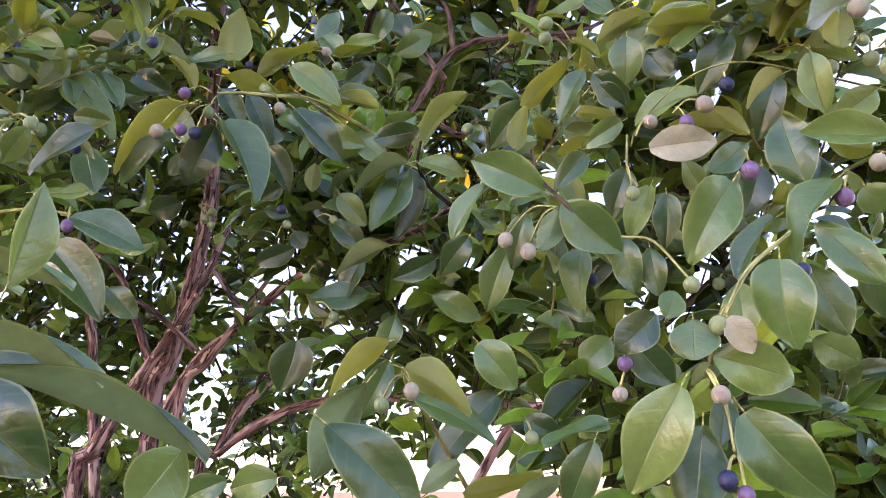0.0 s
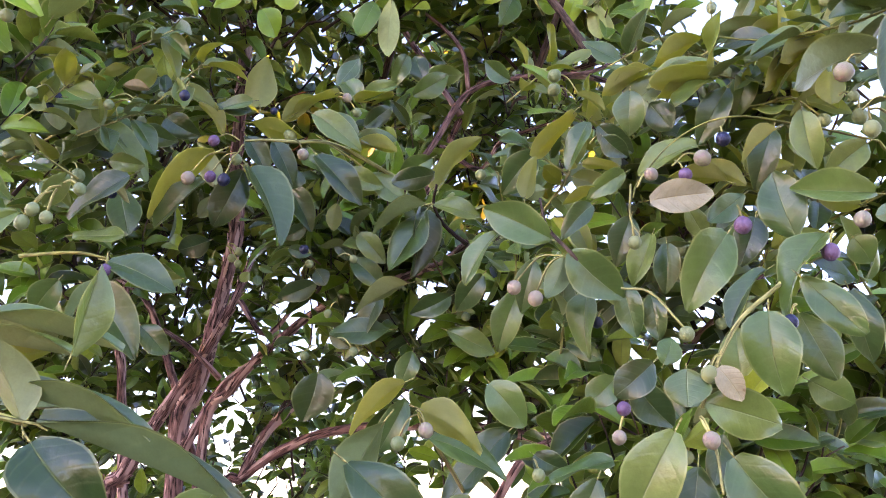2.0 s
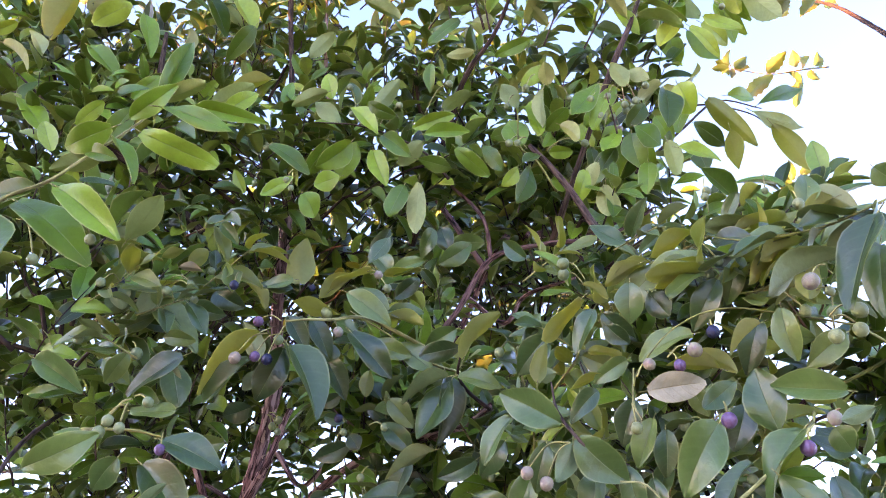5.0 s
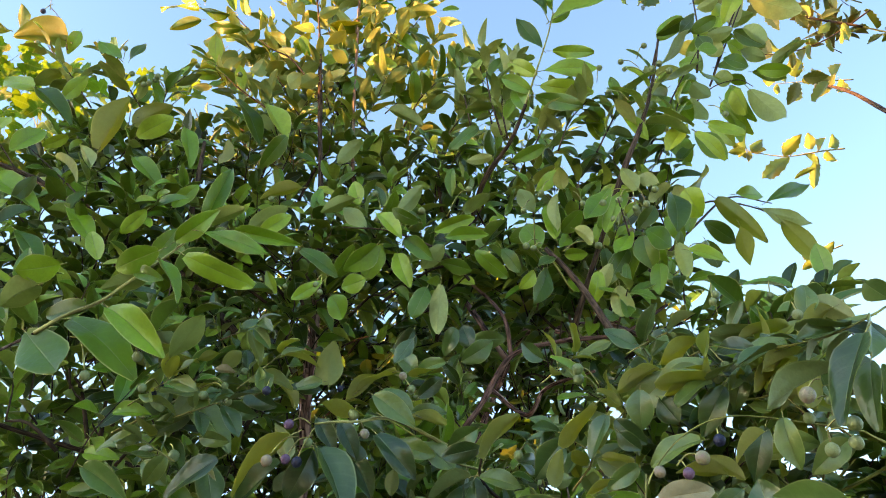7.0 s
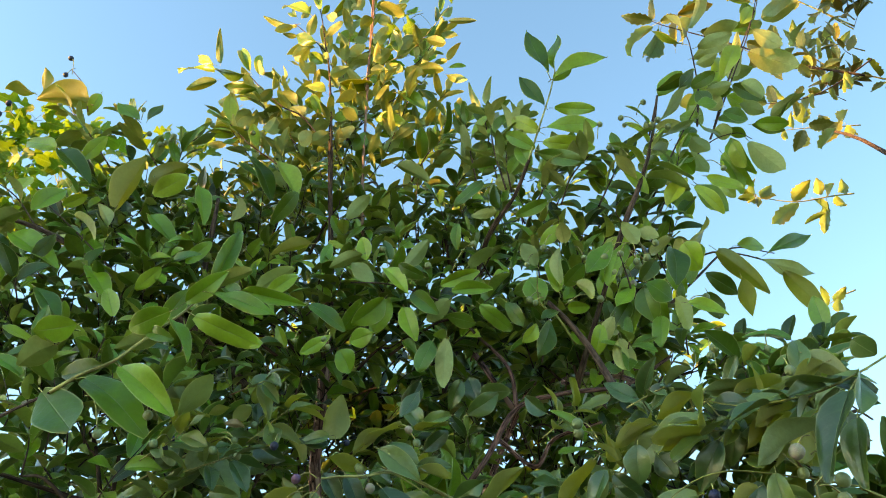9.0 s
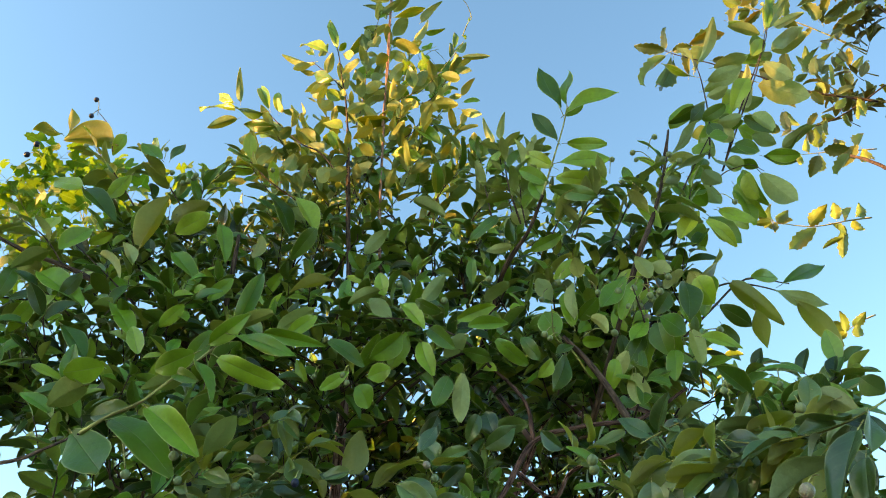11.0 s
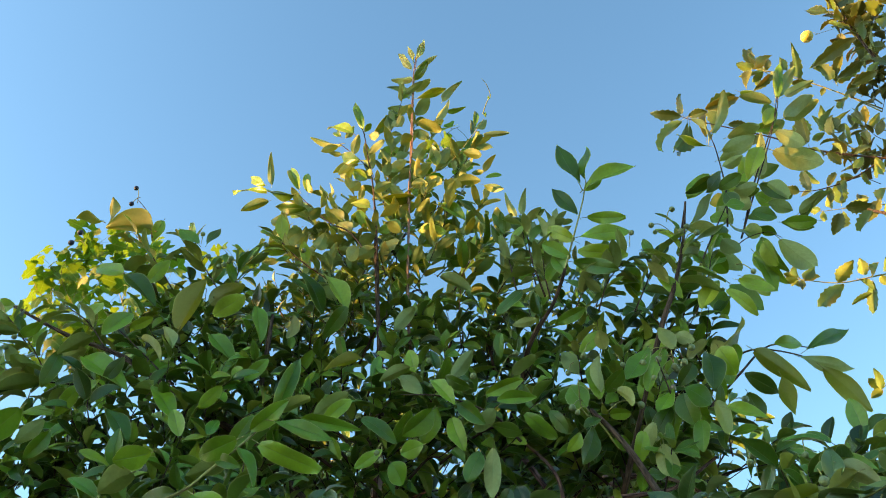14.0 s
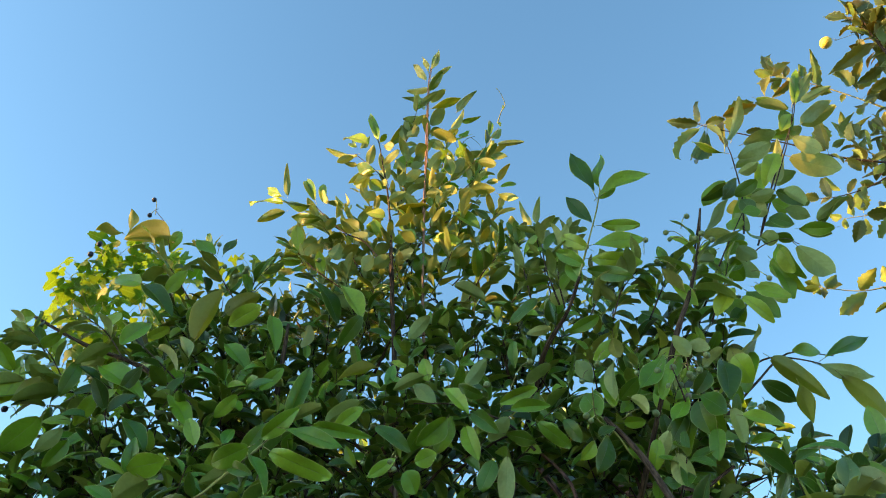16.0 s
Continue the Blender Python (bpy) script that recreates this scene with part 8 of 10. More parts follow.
leaf(s, (-0.559, 0.780, 2.052), (-0.482, 0.780, 2.011), 0.035, (0.07, -0.99, 0.14))
leaf(s, (0.452, 0.660, 1.918), (0.413, 0.660, 1.902), 0.018, (-0.04, 0.99, 0.10))
leaf(s, (-0.284, 0.600, 1.810), (-0.267, 0.600, 1.851), 0.018, (-0.90, 0.24, 0.37))
leafy_shoot(tree, [(0.035, 1.357, 3.100), (0.007, 1.331, 3.235), (-0.001, 1.331, 3.388)], 0.0030, 0.0015, 14, 0.092, 17, face=(0.0, -0.4, 0.85), droop=-0.12, spread=50, ratio=0.42)
leafy_shoot(tree, [(0.348, 1.253, 2.925), (0.408, 1.253, 3.065), (0.440, 1.253, 3.181)], 0.0040, 0.0015, 14, 0.121, 19, spread=60, fruit=3)
leafy_shoot(tree, [(-0.646, 1.409, 3.314), (-0.769, 1.383, 3.415), (-0.857, 1.357, 3.514)], 0.0030, 0.0014, 14, 0.092, 23, fruit=3, droop=-0.12, spread=50, ratio=0.42)
leafy_shoot(tree, [(-0.936, 1.305, 3.194), (-0.928, 1.279, 3.311), (-0.880, 1.279, 3.374)], 0.0030, 0.0014, 14, 0.092, 25, fruit=3, droop=-0.12, spread=50, ratio=0.42)
leafy_shoot(tree, [(-1.295, 1.253, 2.923), (-1.458, 1.201, 2.933), (-1.599, 1.148, 2.980)], 0.0030, 0.0014, 16, 0.135, 27)
leafy_shoot(tree, [(-0.258, 1.462, 3.258), (-0.196, 1.436, 3.354), (-0.105, 1.409, 3.410)], 0.0026, 0.0013, 14, 0.092, 76, face=(0.0, -0.4, 0.85), droop=-0.12, spread=50, ratio=0.42)
leafy_shoot(tree, [(-0.053, 1.409, 3.178), (-0.071, 1.399, 3.309), (-0.083, 1.389, 3.410)], 0.0026, 0.0013, 14, 0.092, 78, face=(0.0, -0.4, 0.85), droop=-0.12, spread=50, ratio=0.42)
leafy_shoot(tree, [(0.050, 1.357, 3.087), (0.041, 1.336, 3.188), (0.058, 1.326, 3.299)], 0.0026, 0.0013, 14, 0.092, 79, face=(0.0, -0.4, 0.85), droop=-0.12, spread=50, ratio=0.42)
leafy_shoot(tree, [(0.179, 1.305, 2.985), (0.213, 1.295, 3.068), (0.264, 1.284, 3.124)], 0.0026, 0.0013, 14, 0.092, 80, face=(0.0, -0.4, 0.85), droop=-0.12, spread=50, ratio=0.42)
leafy_shoot(tree, [(0.273, 1.305, 2.968), (0.320, 1.295, 3.057), (0.359, 1.284, 3.132)], 0.0026, 0.0013, 14, 0.092, 81, face=(0.0, -0.4, 0.85), droop=-0.12, spread=50, ratio=0.42)
leafy_shoot(tree, [(0.437, 1.409, 3.008), (0.493, 1.435, 3.138), (0.536, 1.462, 3.270)], 0.0026, 0.0013, 14, 0.092, 82, face=(0.0, -0.4, 0.85), droop=-0.12, spread=50, ratio=0.42)
leafy_shoot(tree, [(0.111, 1.305, 2.987), (0.155, 1.295, 3.069), (0.196, 1.284, 3.113)], 0.0026, 0.0013, 14, 0.092, 83, face=(0.0, -0.4, 0.85), droop=-0.12, spread=50, ratio=0.42)
leafy_shoot(tree, [(-0.617, 1.488, 2.929), (-0.596, 1.428, 2.982), (-0.586, 1.392, 3.013)], 0.0024, 0.0012, 11, 0.078, 200, spread=58, tuft=3, fruit=1)
leafy_shoot(tree, [(-0.461, 1.500, 2.949), (-0.442, 1.440, 3.002), (-0.432, 1.404, 3.033)], 0.0024, 0.0012, 10, 0.078, 201, spread=58, tuft=3)
leafy_shoot(tree, [(-0.298, 1.524, 2.932), (-0.286, 1.464, 2.985), (-0.280, 1.428, 3.016)], 0.0024, 0.0012, 10, 0.078, 202, spread=58, tuft=3)
leafy_shoot(tree, [(-0.030, 1.512, 2.913), (-0.065, 1.452, 2.969), (-0.082, 1.416, 3.001)], 0.0024, 0.0012, 10, 0.078, 203, spread=58, tuft=3)
leafy_shoot(tree, [(0.104, 1.500, 2.881), (0.103, 1.440, 2.931), (0.102, 1.404, 2.961)], 0.0024, 0.0012, 10, 0.078, 204, spread=58, tuft=3, fruit=1)
leafy_shoot(tree, [(0.211, 1.488, 2.817), (0.220, 1.428, 2.864), (0.224, 1.392, 2.892)], 0.0024, 0.0012, 9, 0.078, 205, spread=58, tuft=3)
leafy_shoot(tree, [(0.447, 1.518, 2.855), (0.418, 1.458, 2.906), (0.402, 1.422, 2.936)], 0.0024, 0.0012, 10, 0.078, 206, spread=58, tuft=3)
leafy_shoot(tree, [(-0.709, 1.458, 2.800), (-0.700, 1.398, 2.852), (-0.693, 1.362, 2.882)], 0.0024, 0.0012, 9, 0.078, 207, spread=58, tuft=3)
leafy_shoot(tree, [(-0.472, 1.452, 2.761), (-0.448, 1.392, 2.809), (-0.436, 1.356, 2.837)], 0.0024, 0.0012, 11, 0.078, 208, spread=58, tuft=3, fruit=1)
leafy_shoot(tree, [(-0.274, 1.440, 2.760), (-0.302, 1.380, 2.811), (-0.316, 1.344, 2.841)], 0.0024, 0.0012, 8, 0.078, 209, spread=58, tuft=3)
leafy_shoot(tree, [(-0.179, 1.452, 2.733), (-0.179, 1.392, 2.781), (-0.179, 1.356, 2.809)], 0.0024, 0.0012, 11, 0.078, 210, spread=58, tuft=3)
leafy_shoot(tree, [(0.048, 1.500, 2.776), (0.036, 1.440, 2.827), (0.030, 1.404, 2.856)], 0.0024, 0.0012, 8, 0.078, 211, spread=58, tuft=3)
leafy_shoot(tree, [(0.175, 1.470, 2.742), (0.191, 1.410, 2.788), (0.198, 1.374, 2.814)], 0.0024, 0.0012, 10, 0.078, 212, spread=58, tuft=3, fruit=1)
leafy_shoot(tree, [(0.258, 1.440, 2.701), (0.289, 1.380, 2.743), (0.304, 1.344, 2.767)], 0.0024, 0.0012, 10, 0.078, 213, spread=58, tuft=3)
leafy_shoot(tree, [(0.441, 1.422, 2.590), (0.435, 1.362, 2.633), (0.431, 1.326, 2.657)], 0.0024, 0.0012, 9, 0.078, 220, spread=58, tuft=3, fruit=1)
leafy_shoot(tree, [(0.264, 1.302, 2.464), (0.283, 1.242, 2.499), (0.292, 1.206, 2.519)], 0.0024, 0.0012, 10, 0.078, 227, spread=58, tuft=3)
# every third shoot takes the paler leaf colour, to brighten this dim part
leafy_shoot(tree, [(0.331, 1.134, 2.283), (0.302, 1.080, 2.301), (0.287, 1.050, 2.315)], 0.0022, 0.0012, 7, 0.068, 302, spread=60, tuft=3, kind="green", ratio=0.5, mat=twig_ochre)
leafy_shoot(tree, [(0.371, 1.056, 2.255), (0.364, 1.002, 2.267), (0.359, 0.972, 2.278)], 0.0022, 0.0012, 9, 0.068, 303, spread=60, tuft=3, kind="green", ratio=0.5, mat=twig_ochre, fruit=1)
leafy_shoot(tree, [(0.511, 1.188, 2.325), (0.510, 1.134, 2.342), (0.508, 1.104, 2.358)], 0.0022, 0.0012, 9, 0.068, 304, spread=60, tuft=3, kind="young", ratio=0.5, mat=twig_ochre)
leafy_shoot(tree, [(0.616, 1.056, 2.226), (0.565, 1.002, 2.239), (0.539, 0.972, 2.252)], 0.0022, 0.0012, 9, 0.068, 305, spread=60, tuft=3, kind="green", ratio=0.5, mat=twig_ochre)
leafy_shoot(tree, [(0.237, 1.086, 2.157), (0.239, 1.032, 2.174), (0.239, 1.002, 2.188)], 0.0022, 0.0012, 7, 0.068, 307, spread=60, tuft=3, kind="young", ratio=0.5, mat=twig_ochre)
leafy_shoot(tree, [(0.342, 1.134, 2.191), (0.334, 1.080, 2.210), (0.330, 1.050, 2.225)], 0.0022, 0.0012, 7, 0.068, 308, spread=60, tuft=3, kind="green", ratio=0.5, mat=twig_ochre)
leafy_shoot(tree, [(0.462, 1.104, 2.181), (0.434, 1.050, 2.198), (0.420, 1.020, 2.213)], 0.0022, 0.0012, 8, 0.068, 309, spread=60, tuft=3, kind="green", ratio=0.5, mat=twig_ochre, fruit=1)
leafy_shoot(tree, [(0.555, 1.086, 2.158), (0.521, 1.032, 2.175), (0.503, 1.002, 2.189)], 0.0022, 0.0012, 9, 0.068, 310, spread=60, tuft=3, kind="young", ratio=0.5, mat=twig_ochre)
leafy_shoot(tree, [(0.552, 1.044, 2.150), (0.552, 0.990, 2.164), (0.549, 0.960, 2.175)], 0.0022, 0.0012, 7, 0.068, 311, spread=60, tuft=3, kind="green", ratio=0.5, mat=twig_ochre)
leafy_shoot(tree, [(0.095, 1.170, 2.109), (0.088, 1.116, 2.133), (0.085, 1.086, 2.151)], 0.0022, 0.0012, 7, 0.068, 312, spread=60, tuft=3, kind="green", ratio=0.5, mat=twig_ochre, fruit=1)
leafy_shoot(tree, [(0.144, 1.068, 2.071), (0.171, 1.014, 2.089), (0.183, 0.984, 2.103)], 0.0022, 0.0012, 7, 0.068, 313, spread=60, tuft=3, kind="young", ratio=0.5, mat=twig_ochre)
leafy_shoot(tree, [(0.302, 1.188, 2.094), (0.290, 1.134, 2.118), (0.283, 1.104, 2.137)], 0.0022, 0.0012, 8, 0.068, 314, spread=60, tuft=3, kind="green", ratio=0.5, mat=twig_ochre)
leafy_shoot(tree, [(0.325, 1.134, 2.061), (0.337, 1.080, 2.083), (0.342, 1.050, 2.099)], 0.0022, 0.0012, 9, 0.068, 315, spread=60, tuft=3, kind="green", ratio=0.5, mat=twig_ochre, fruit=2)
leafy_shoot(tree, [(0.496, 1.080, 2.062), (0.450, 1.026, 2.082), (0.427, 0.996, 2.097)], 0.0022, 0.0012, 8, 0.068, 316, spread=60, tuft=3, kind="young", ratio=0.5, mat=twig_ochre)
leafy_shoot(tree, [(0.527, 1.056, 2.049), (0.523, 1.002, 2.067), (0.520, 0.972, 2.081)], 0.0022, 0.0012, 7, 0.068, 317, spread=60, tuft=3, kind="green", ratio=0.5, mat=twig_ochre)
leafy_shoot(tree, [(0.106, 1.110, 1.974), (0.107, 1.056, 1.998), (0.106, 1.026, 2.015)], 0.0022, 0.0012, 7, 0.068, 318, spread=60, tuft=3, kind="green", ratio=0.5, mat=twig_ochre, fruit=1)
leafy_shoot(tree, [(0.190, 1.062, 1.934), (0.201, 1.008, 1.956), (0.207, 0.978, 1.972)], 0.0022, 0.0012, 7, 0.068, 319, spread=60, tuft=3, kind="young", ratio=0.5, mat=twig_ochre)
leafy_shoot(tree, [(0.315, 1.092, 1.932), (0.301, 1.038, 1.956), (0.293, 1.008, 1.974)], 0.0022, 0.0012, 8, 0.068, 320, spread=60, tuft=3, kind="green", ratio=0.5, mat=twig_ochre)
leafy_shoot(tree, [(0.353, 1.074, 1.959), (0.362, 1.020, 1.981), (0.366, 0.990, 1.997)], 0.0022, 0.0012, 9, 0.068, 321, spread=60, tuft=3, kind="green", ratio=0.5, mat=twig_ochre, fruit=2)
leafy_shoot(tree, [(0.422, 1.062, 1.944), (0.431, 1.008, 1.965), (0.434, 0.978, 1.981)], 0.0022, 0.0012, 9, 0.068, 322, spread=60, tuft=3, kind="young", ratio=0.5, mat=twig_ochre)
leafy_shoot(tree, [(0.595, 1.050, 1.918), (0.554, 0.996, 1.941), (0.533, 0.966, 1.957)], 0.0022, 0.0012, 7, 0.068, 323, spread=60, tuft=3, kind="green", ratio=0.5, mat=twig_ochre)
leafy_shoot(tree, [(-0.848, 1.344, 2.494), (-0.807, 1.290, 2.520), (-0.786, 1.260, 2.542)], 0.0022, 0.0012, 7, 0.078, 324, spread=60, tuft=3, kind="green", ratio=0.5, mat=twig_ochre, fruit=2)
leafy_shoot(tree, [(-0.651, 1.362, 2.513), (-0.654, 1.308, 2.541), (-0.655, 1.278, 2.564)], 0.0022, 0.0012, 8, 0.078, 325, spread=60, tuft=3, kind="green", ratio=0.5, mat=twig_ochre)
leafy_shoot(tree, [(-0.777, 1.518, 2.477), (-0.787, 1.464, 2.514), (-0.792, 1.434, 2.543)], 0.0022, 0.0012, 8, 0.078, 329, spread=60, tuft=3, kind="green", ratio=0.5, mat=twig_ochre)
leafy_shoot(tree, [(-0.580, 1.392, 2.377), (-0.568, 1.338, 2.407), (-0.563, 1.308, 2.432)], 0.0022, 0.0012, 7, 0.078, 330, spread=60, tuft=3, kind="green", ratio=0.5, mat=twig_ochre, fruit=1)
leafy_shoot(tree, [(-0.293, 1.476, 2.262), (-0.265, 1.422, 2.297), (-0.251, 1.392, 2.324)], 0.0022, 0.0012, 8, 0.078, 334, spread=60, tuft=3, kind="green", ratio=0.5, mat=twig_ochre)
leafy_shoot(tree, [(-0.184, 1.410, 2.075), (-0.184, 1.356, 2.111), (-0.184, 1.326, 2.138)], 0.0022, 0.0012, 8, 0.078, 337, spread=60, tuft=3, kind="green", ratio=0.5, mat=twig_ochre)
leafy_shoot(tree, [(-0.013, 1.392, 2.059), (-0.037, 1.338, 2.095), (-0.050, 1.308, 2.121)], 0.0022, 0.0012, 7, 0.078, 338, spread=60, tuft=3, kind="green", ratio=0.5, mat=twig_ochre)
leafy_shoot(tree, [(0.019, 1.530, 2.061), (0.026, 1.476, 2.102), (0.029, 1.446, 2.132)], 0.0022, 0.0012, 8, 0.078, 339, spread=60, tuft=3, kind="green", ratio=0.5, mat=twig_ochre, fruit=1)
leafy_shoot(tree, [(-0.240, 1.566, 1.960), (-0.232, 1.512, 2.004), (-0.227, 1.482, 2.036)], 0.0022, 0.0012, 7, 0.078, 340, spread=60, tuft=3, kind="green", ratio=0.5, mat=twig_ochre)
leafy_shoot(tree, [(-0.055, 1.578, 1.939), (-0.093, 1.524, 1.985), (-0.112, 1.494, 2.017)], 0.0022, 0.0012, 8, 0.078, 341, spread=60, tuft=3, kind="green", ratio=0.5, mat=twig_ochre)
leafy_shoot(tree, [(-0.042, 1.476, 1.935), (-0.015, 1.422, 1.976), (-0.002, 1.392, 2.005)], 0.0022, 0.0012, 7, 0.078, 342, spread=60, tuft=3, kind="green", ratio=0.5, mat=twig_ochre, fruit=2)
leafy_shoot(tree, [(0.162, 1.056, 1.847), (0.162, 1.002, 1.872), (0.163, 0.972, 1.889)], 0.0022, 0.0012, 7, 0.066, 343, spread=60, tuft=3, kind="green", ratio=0.5, mat=twig_ochre)
leafy_shoot(tree, [(0.296, 1.182, 1.871), (0.307, 1.128, 1.900), (0.311, 1.098, 1.921)], 0.0022, 0.0012, 8, 0.066, 344, spread=60, tuft=3, kind="green", ratio=0.5, mat=twig_ochre)
leafy_shoot(tree, [(0.381, 1.164, 1.861), (0.399, 1.110, 1.889), (0.407, 1.080, 1.910)], 0.0022, 0.0012, 7, 0.066, 345, spread=60, tuft=3, kind="green", ratio=0.5, mat=twig_ochre, fruit=2)
leafy_shoot(tree, [(0.518, 1.116, 1.822), (0.476, 1.062, 1.850), (0.455, 1.032, 1.870)], 0.0022, 0.0012, 7, 0.066, 346, spread=60, tuft=3, kind="green", ratio=0.5, mat=twig_ochre)
leafy_shoot(tree, [(0.250, 1.176, 1.742), (0.251, 1.122, 1.775), (0.250, 1.092, 1.797)], 0.0022, 0.0012, 6, 0.066, 347, spread=60, tuft=3, kind="green", ratio=0.5, mat=twig_ochre)
leafy_shoot(tree, [(0.326, 1.104, 1.705), (0.323, 1.050, 1.736), (0.321, 1.020, 1.757)], 0.0022, 0.0012, 6, 0.066, 348, spread=60, tuft=3, kind="green", ratio=0.5, mat=twig_ochre, fruit=1)
leafy_shoot(tree, [(0.446, 1.140, 1.733), (0.419, 1.086, 1.765), (0.405, 1.056, 1.786)], 0.0022, 0.0012, 7, 0.066, 349, spread=60, tuft=3, kind="green", ratio=0.5, mat=twig_ochre)
leafy_shoot(tree, [(0.514, 1.104, 1.717), (0.513, 1.050, 1.748), (0.510, 1.020, 1.768)], 0.0022, 0.0012, 8, 0.066, 350, spread=60, tuft=3, kind="green", ratio=0.5, mat=twig_ochre)
leafy_shoot(tree, [(-1.134, 1.253, 3.259), (-1.218, 1.232, 3.379), (-1.310, 1.221, 3.492)], 0.0026, 0.0013, 13, 0.105, 401, face=(0.0, -0.5, 0.8), fruit=1)
leafy_shoot(tree, [(-1.417, 1.201, 2.927), (-1.506, 1.175, 3.045), (-1.616, 1.148, 3.153)], 0.0026, 0.0013, 13, 0.105, 402, face=(0.0, -0.5, 0.8), fruit=2)
leafy_shoot(tree, [(-1.204, 1.148, 2.960), (-1.278, 1.122, 3.054), (-1.360, 1.096, 3.113)], 0.0026, 0.0013, 13, 0.105, 403, face=(0.0, -0.5, 0.8), fruit=0)
leafy_shoot(tree, [(-1.525, 1.201, 3.045), (-1.602, 1.174, 3.125), (-1.674, 1.148, 3.118)], 0.0026, 0.0013, 13, 0.105, 404, face=(0.0, -0.5, 0.8), fruit=1)
leafy_shoot(tree, [(-0.987, 1.305, 3.249), (-1.061, 1.279, 3.362), (-1.131, 1.263, 3.464)], 0.0026, 0.0013, 13, 0.105, 405, face=(0.0, -0.5, 0.8), fruit=2)
# the crown
foliage("foliage", tree, (-1.112, 1.409, 3.209), (0.300, 0.150, 0.170), 34, 101, length=0.086, ratio=0.47)
foliage("foliage", tree, (-0.699, 1.566, 3.275), (0.384, 0.150, 0.230), 35, 102, length=0.086, ratio=0.47)
foliage("foliage", tree, (-0.477, 1.566, 3.646), (0.186, 0.072, 0.186), 6, 124, length=0.086, ratio=0.47)
foliage("foliage", tree, (-0.154, 1.566, 3.183), (0.341, 0.150, 0.179), 24, 103, length=0.086, ratio=0.47)
foliage("foliage", tree, (0.300, 1.500, 3.010), (0.240, 0.100, 0.143), 28, 104, length=0.086, ratio=0.47)
foliage("foliage", tree, (-1.099, 1.305, 2.796), (0.517, 0.180, 0.226), 89, 105, length=0.086, ratio=0.47)
foliage("foliage", tree, (-0.455, 1.409, 2.809), (0.505, 0.132, 0.166), 45, 106, length=0.086, ratio=0.47)
foliage("foliage", tree, (0.190, 1.480, 2.760), (0.330, 0.110, 0.146), 48, 107, length=0.086, ratio=0.47)
foliage("foliage", tree, (-0.844, 2.400, 2.777), (0.799, 0.240, 0.336), 72, 130, length=0.09)
foliage("foliage", tree, (0.156, 2.520, 2.814), (0.628, 0.240, 0.335), 54, 131, length=0.09)
foliage("foliage", tree, (-0.368, 2.580, 3.110), (0.757, 0.180, 0.229), 54, 132, length=0.09)
foliage("foliage", tree, (-0.582, 2.340, 2.962), (0.254, 0.120, 0.190), 18, 134, length=0.09)
foliage("foliage", tree, (0.523, 1.050, 2.325), (0.138, 0.096, 0.039), 18, 108, length=0.085)
foliage("foliage", tree, (-0.831, 1.140, 2.449), (0.292, 0.168, 0.231), 26, 109, length=0.09)
foliage("foliage", tree, (-0.213, 1.440, 2.233), (0.188, 0.120, 0.100), 20, 110, length=0.085)
foliage("foliage", tree, (0.067, 2.370, 2.934), (0.865, 0.180, 0.535), 68, 111, length=0.09)
foliage("foliage", tree, (-0.933, 2.160, 2.946), (0.914, 0.180, 0.508), 68, 112, length=0.09)
foliage("foliage", tree, (0.383, 1.080, 2.209), (0.224, 0.120, 0.107), 16, 113, length=0.08)
foliage("foliage", tree, (-0.690, 1.440, 2.550), (0.306, 0.180, 0.141), 32, 114, length=0.08)
foliage("foliage", tree, (-0.729, 1.380, 2.198), (0.170, 0.180, 0.160), 22, 126, length=0.08)
foliage("foliage", tree, (-0.300, 1.560, 2.258), (0.119, 0.180, 0.214), 16, 127, length=0.08)
foliage("foliage", tree, (-0.145, 1.560, 2.253), (0.177, 0.180, 0.272), 34, 115, length=0.08)
foliage("foliage", tree, (0.086, 1.440, 2.097), (0.148, 0.150, 0.180), 22, 133, length=0.08)
foliage("foliage", tree, (0.406, 1.110, 2.103), (0.264, 0.120, 0.198), 24, 116, length=0.08)
foliage("foliage", tree, (0.328, 1.080, 1.802), (0.252, 0.150, 0.149), 40, 117, length=0.08)
foliage("foliage", tree, (0.019, 1.500, 1.938), (0.278, 0.180, 0.192), 40, 118, length=0.08)
foliage("foliage", tree, (-0.629, 2.400, 2.866), (1.180, 0.300, 0.609), 75, 119, length=0.09)
foliage("foliage", tree, (0.537, 2.160, 2.092), (0.693, 0.300, 0.401), 64, 120, length=0.09)
foliage("foliage", tree, (-1.181, 2.400, 2.325), (0.578, 0.300, 0.361), 48, 121, length=0.09)
foliage("foliage", tree, (-1.133, 3.120, 1.797), (1.137, 0.480, 0.503), 78, 122, length=0.085)
foliage("foliage", tree, (-0.959, 2.280, 2.431), (0.383, 0.180, 0.261), 34, 128, length=0.085)
foliage("foliage", tree, (-1.259, 1.620, 2.328), (0.255, 0.150, 0.165), 24, 129, length=0.085)
foliage("foliage", tree, (0.611, 1.800, 1.716), (0.388, 0.300, 0.194), 44, 123, length=0.09)
foliage("foliage", tree, (-0.753, 2.640, 2.221), (0.503, 0.300, 0.310), 30, 125, length=0.085)
foliage("foliage", tree, (-1.168, 2.400, 1.815), (0.339, 0.240, 0.288), 41, 141, length=0.085)
foliage("foliage", tree, (0.768, 1.620, 1.770), (0.164, 0.180, 0.186), 44, 142, length=0.085)
foliage("foliage", tree, (-1.439, 1.920, 2.478), (0.386, 0.180, 0.228), 40, 143, length=0.085)
foliage("foliage", tree, (-0.893, 2.160, 3.047), (1.113, 0.180, 0.171), 72, 144, length=0.09)
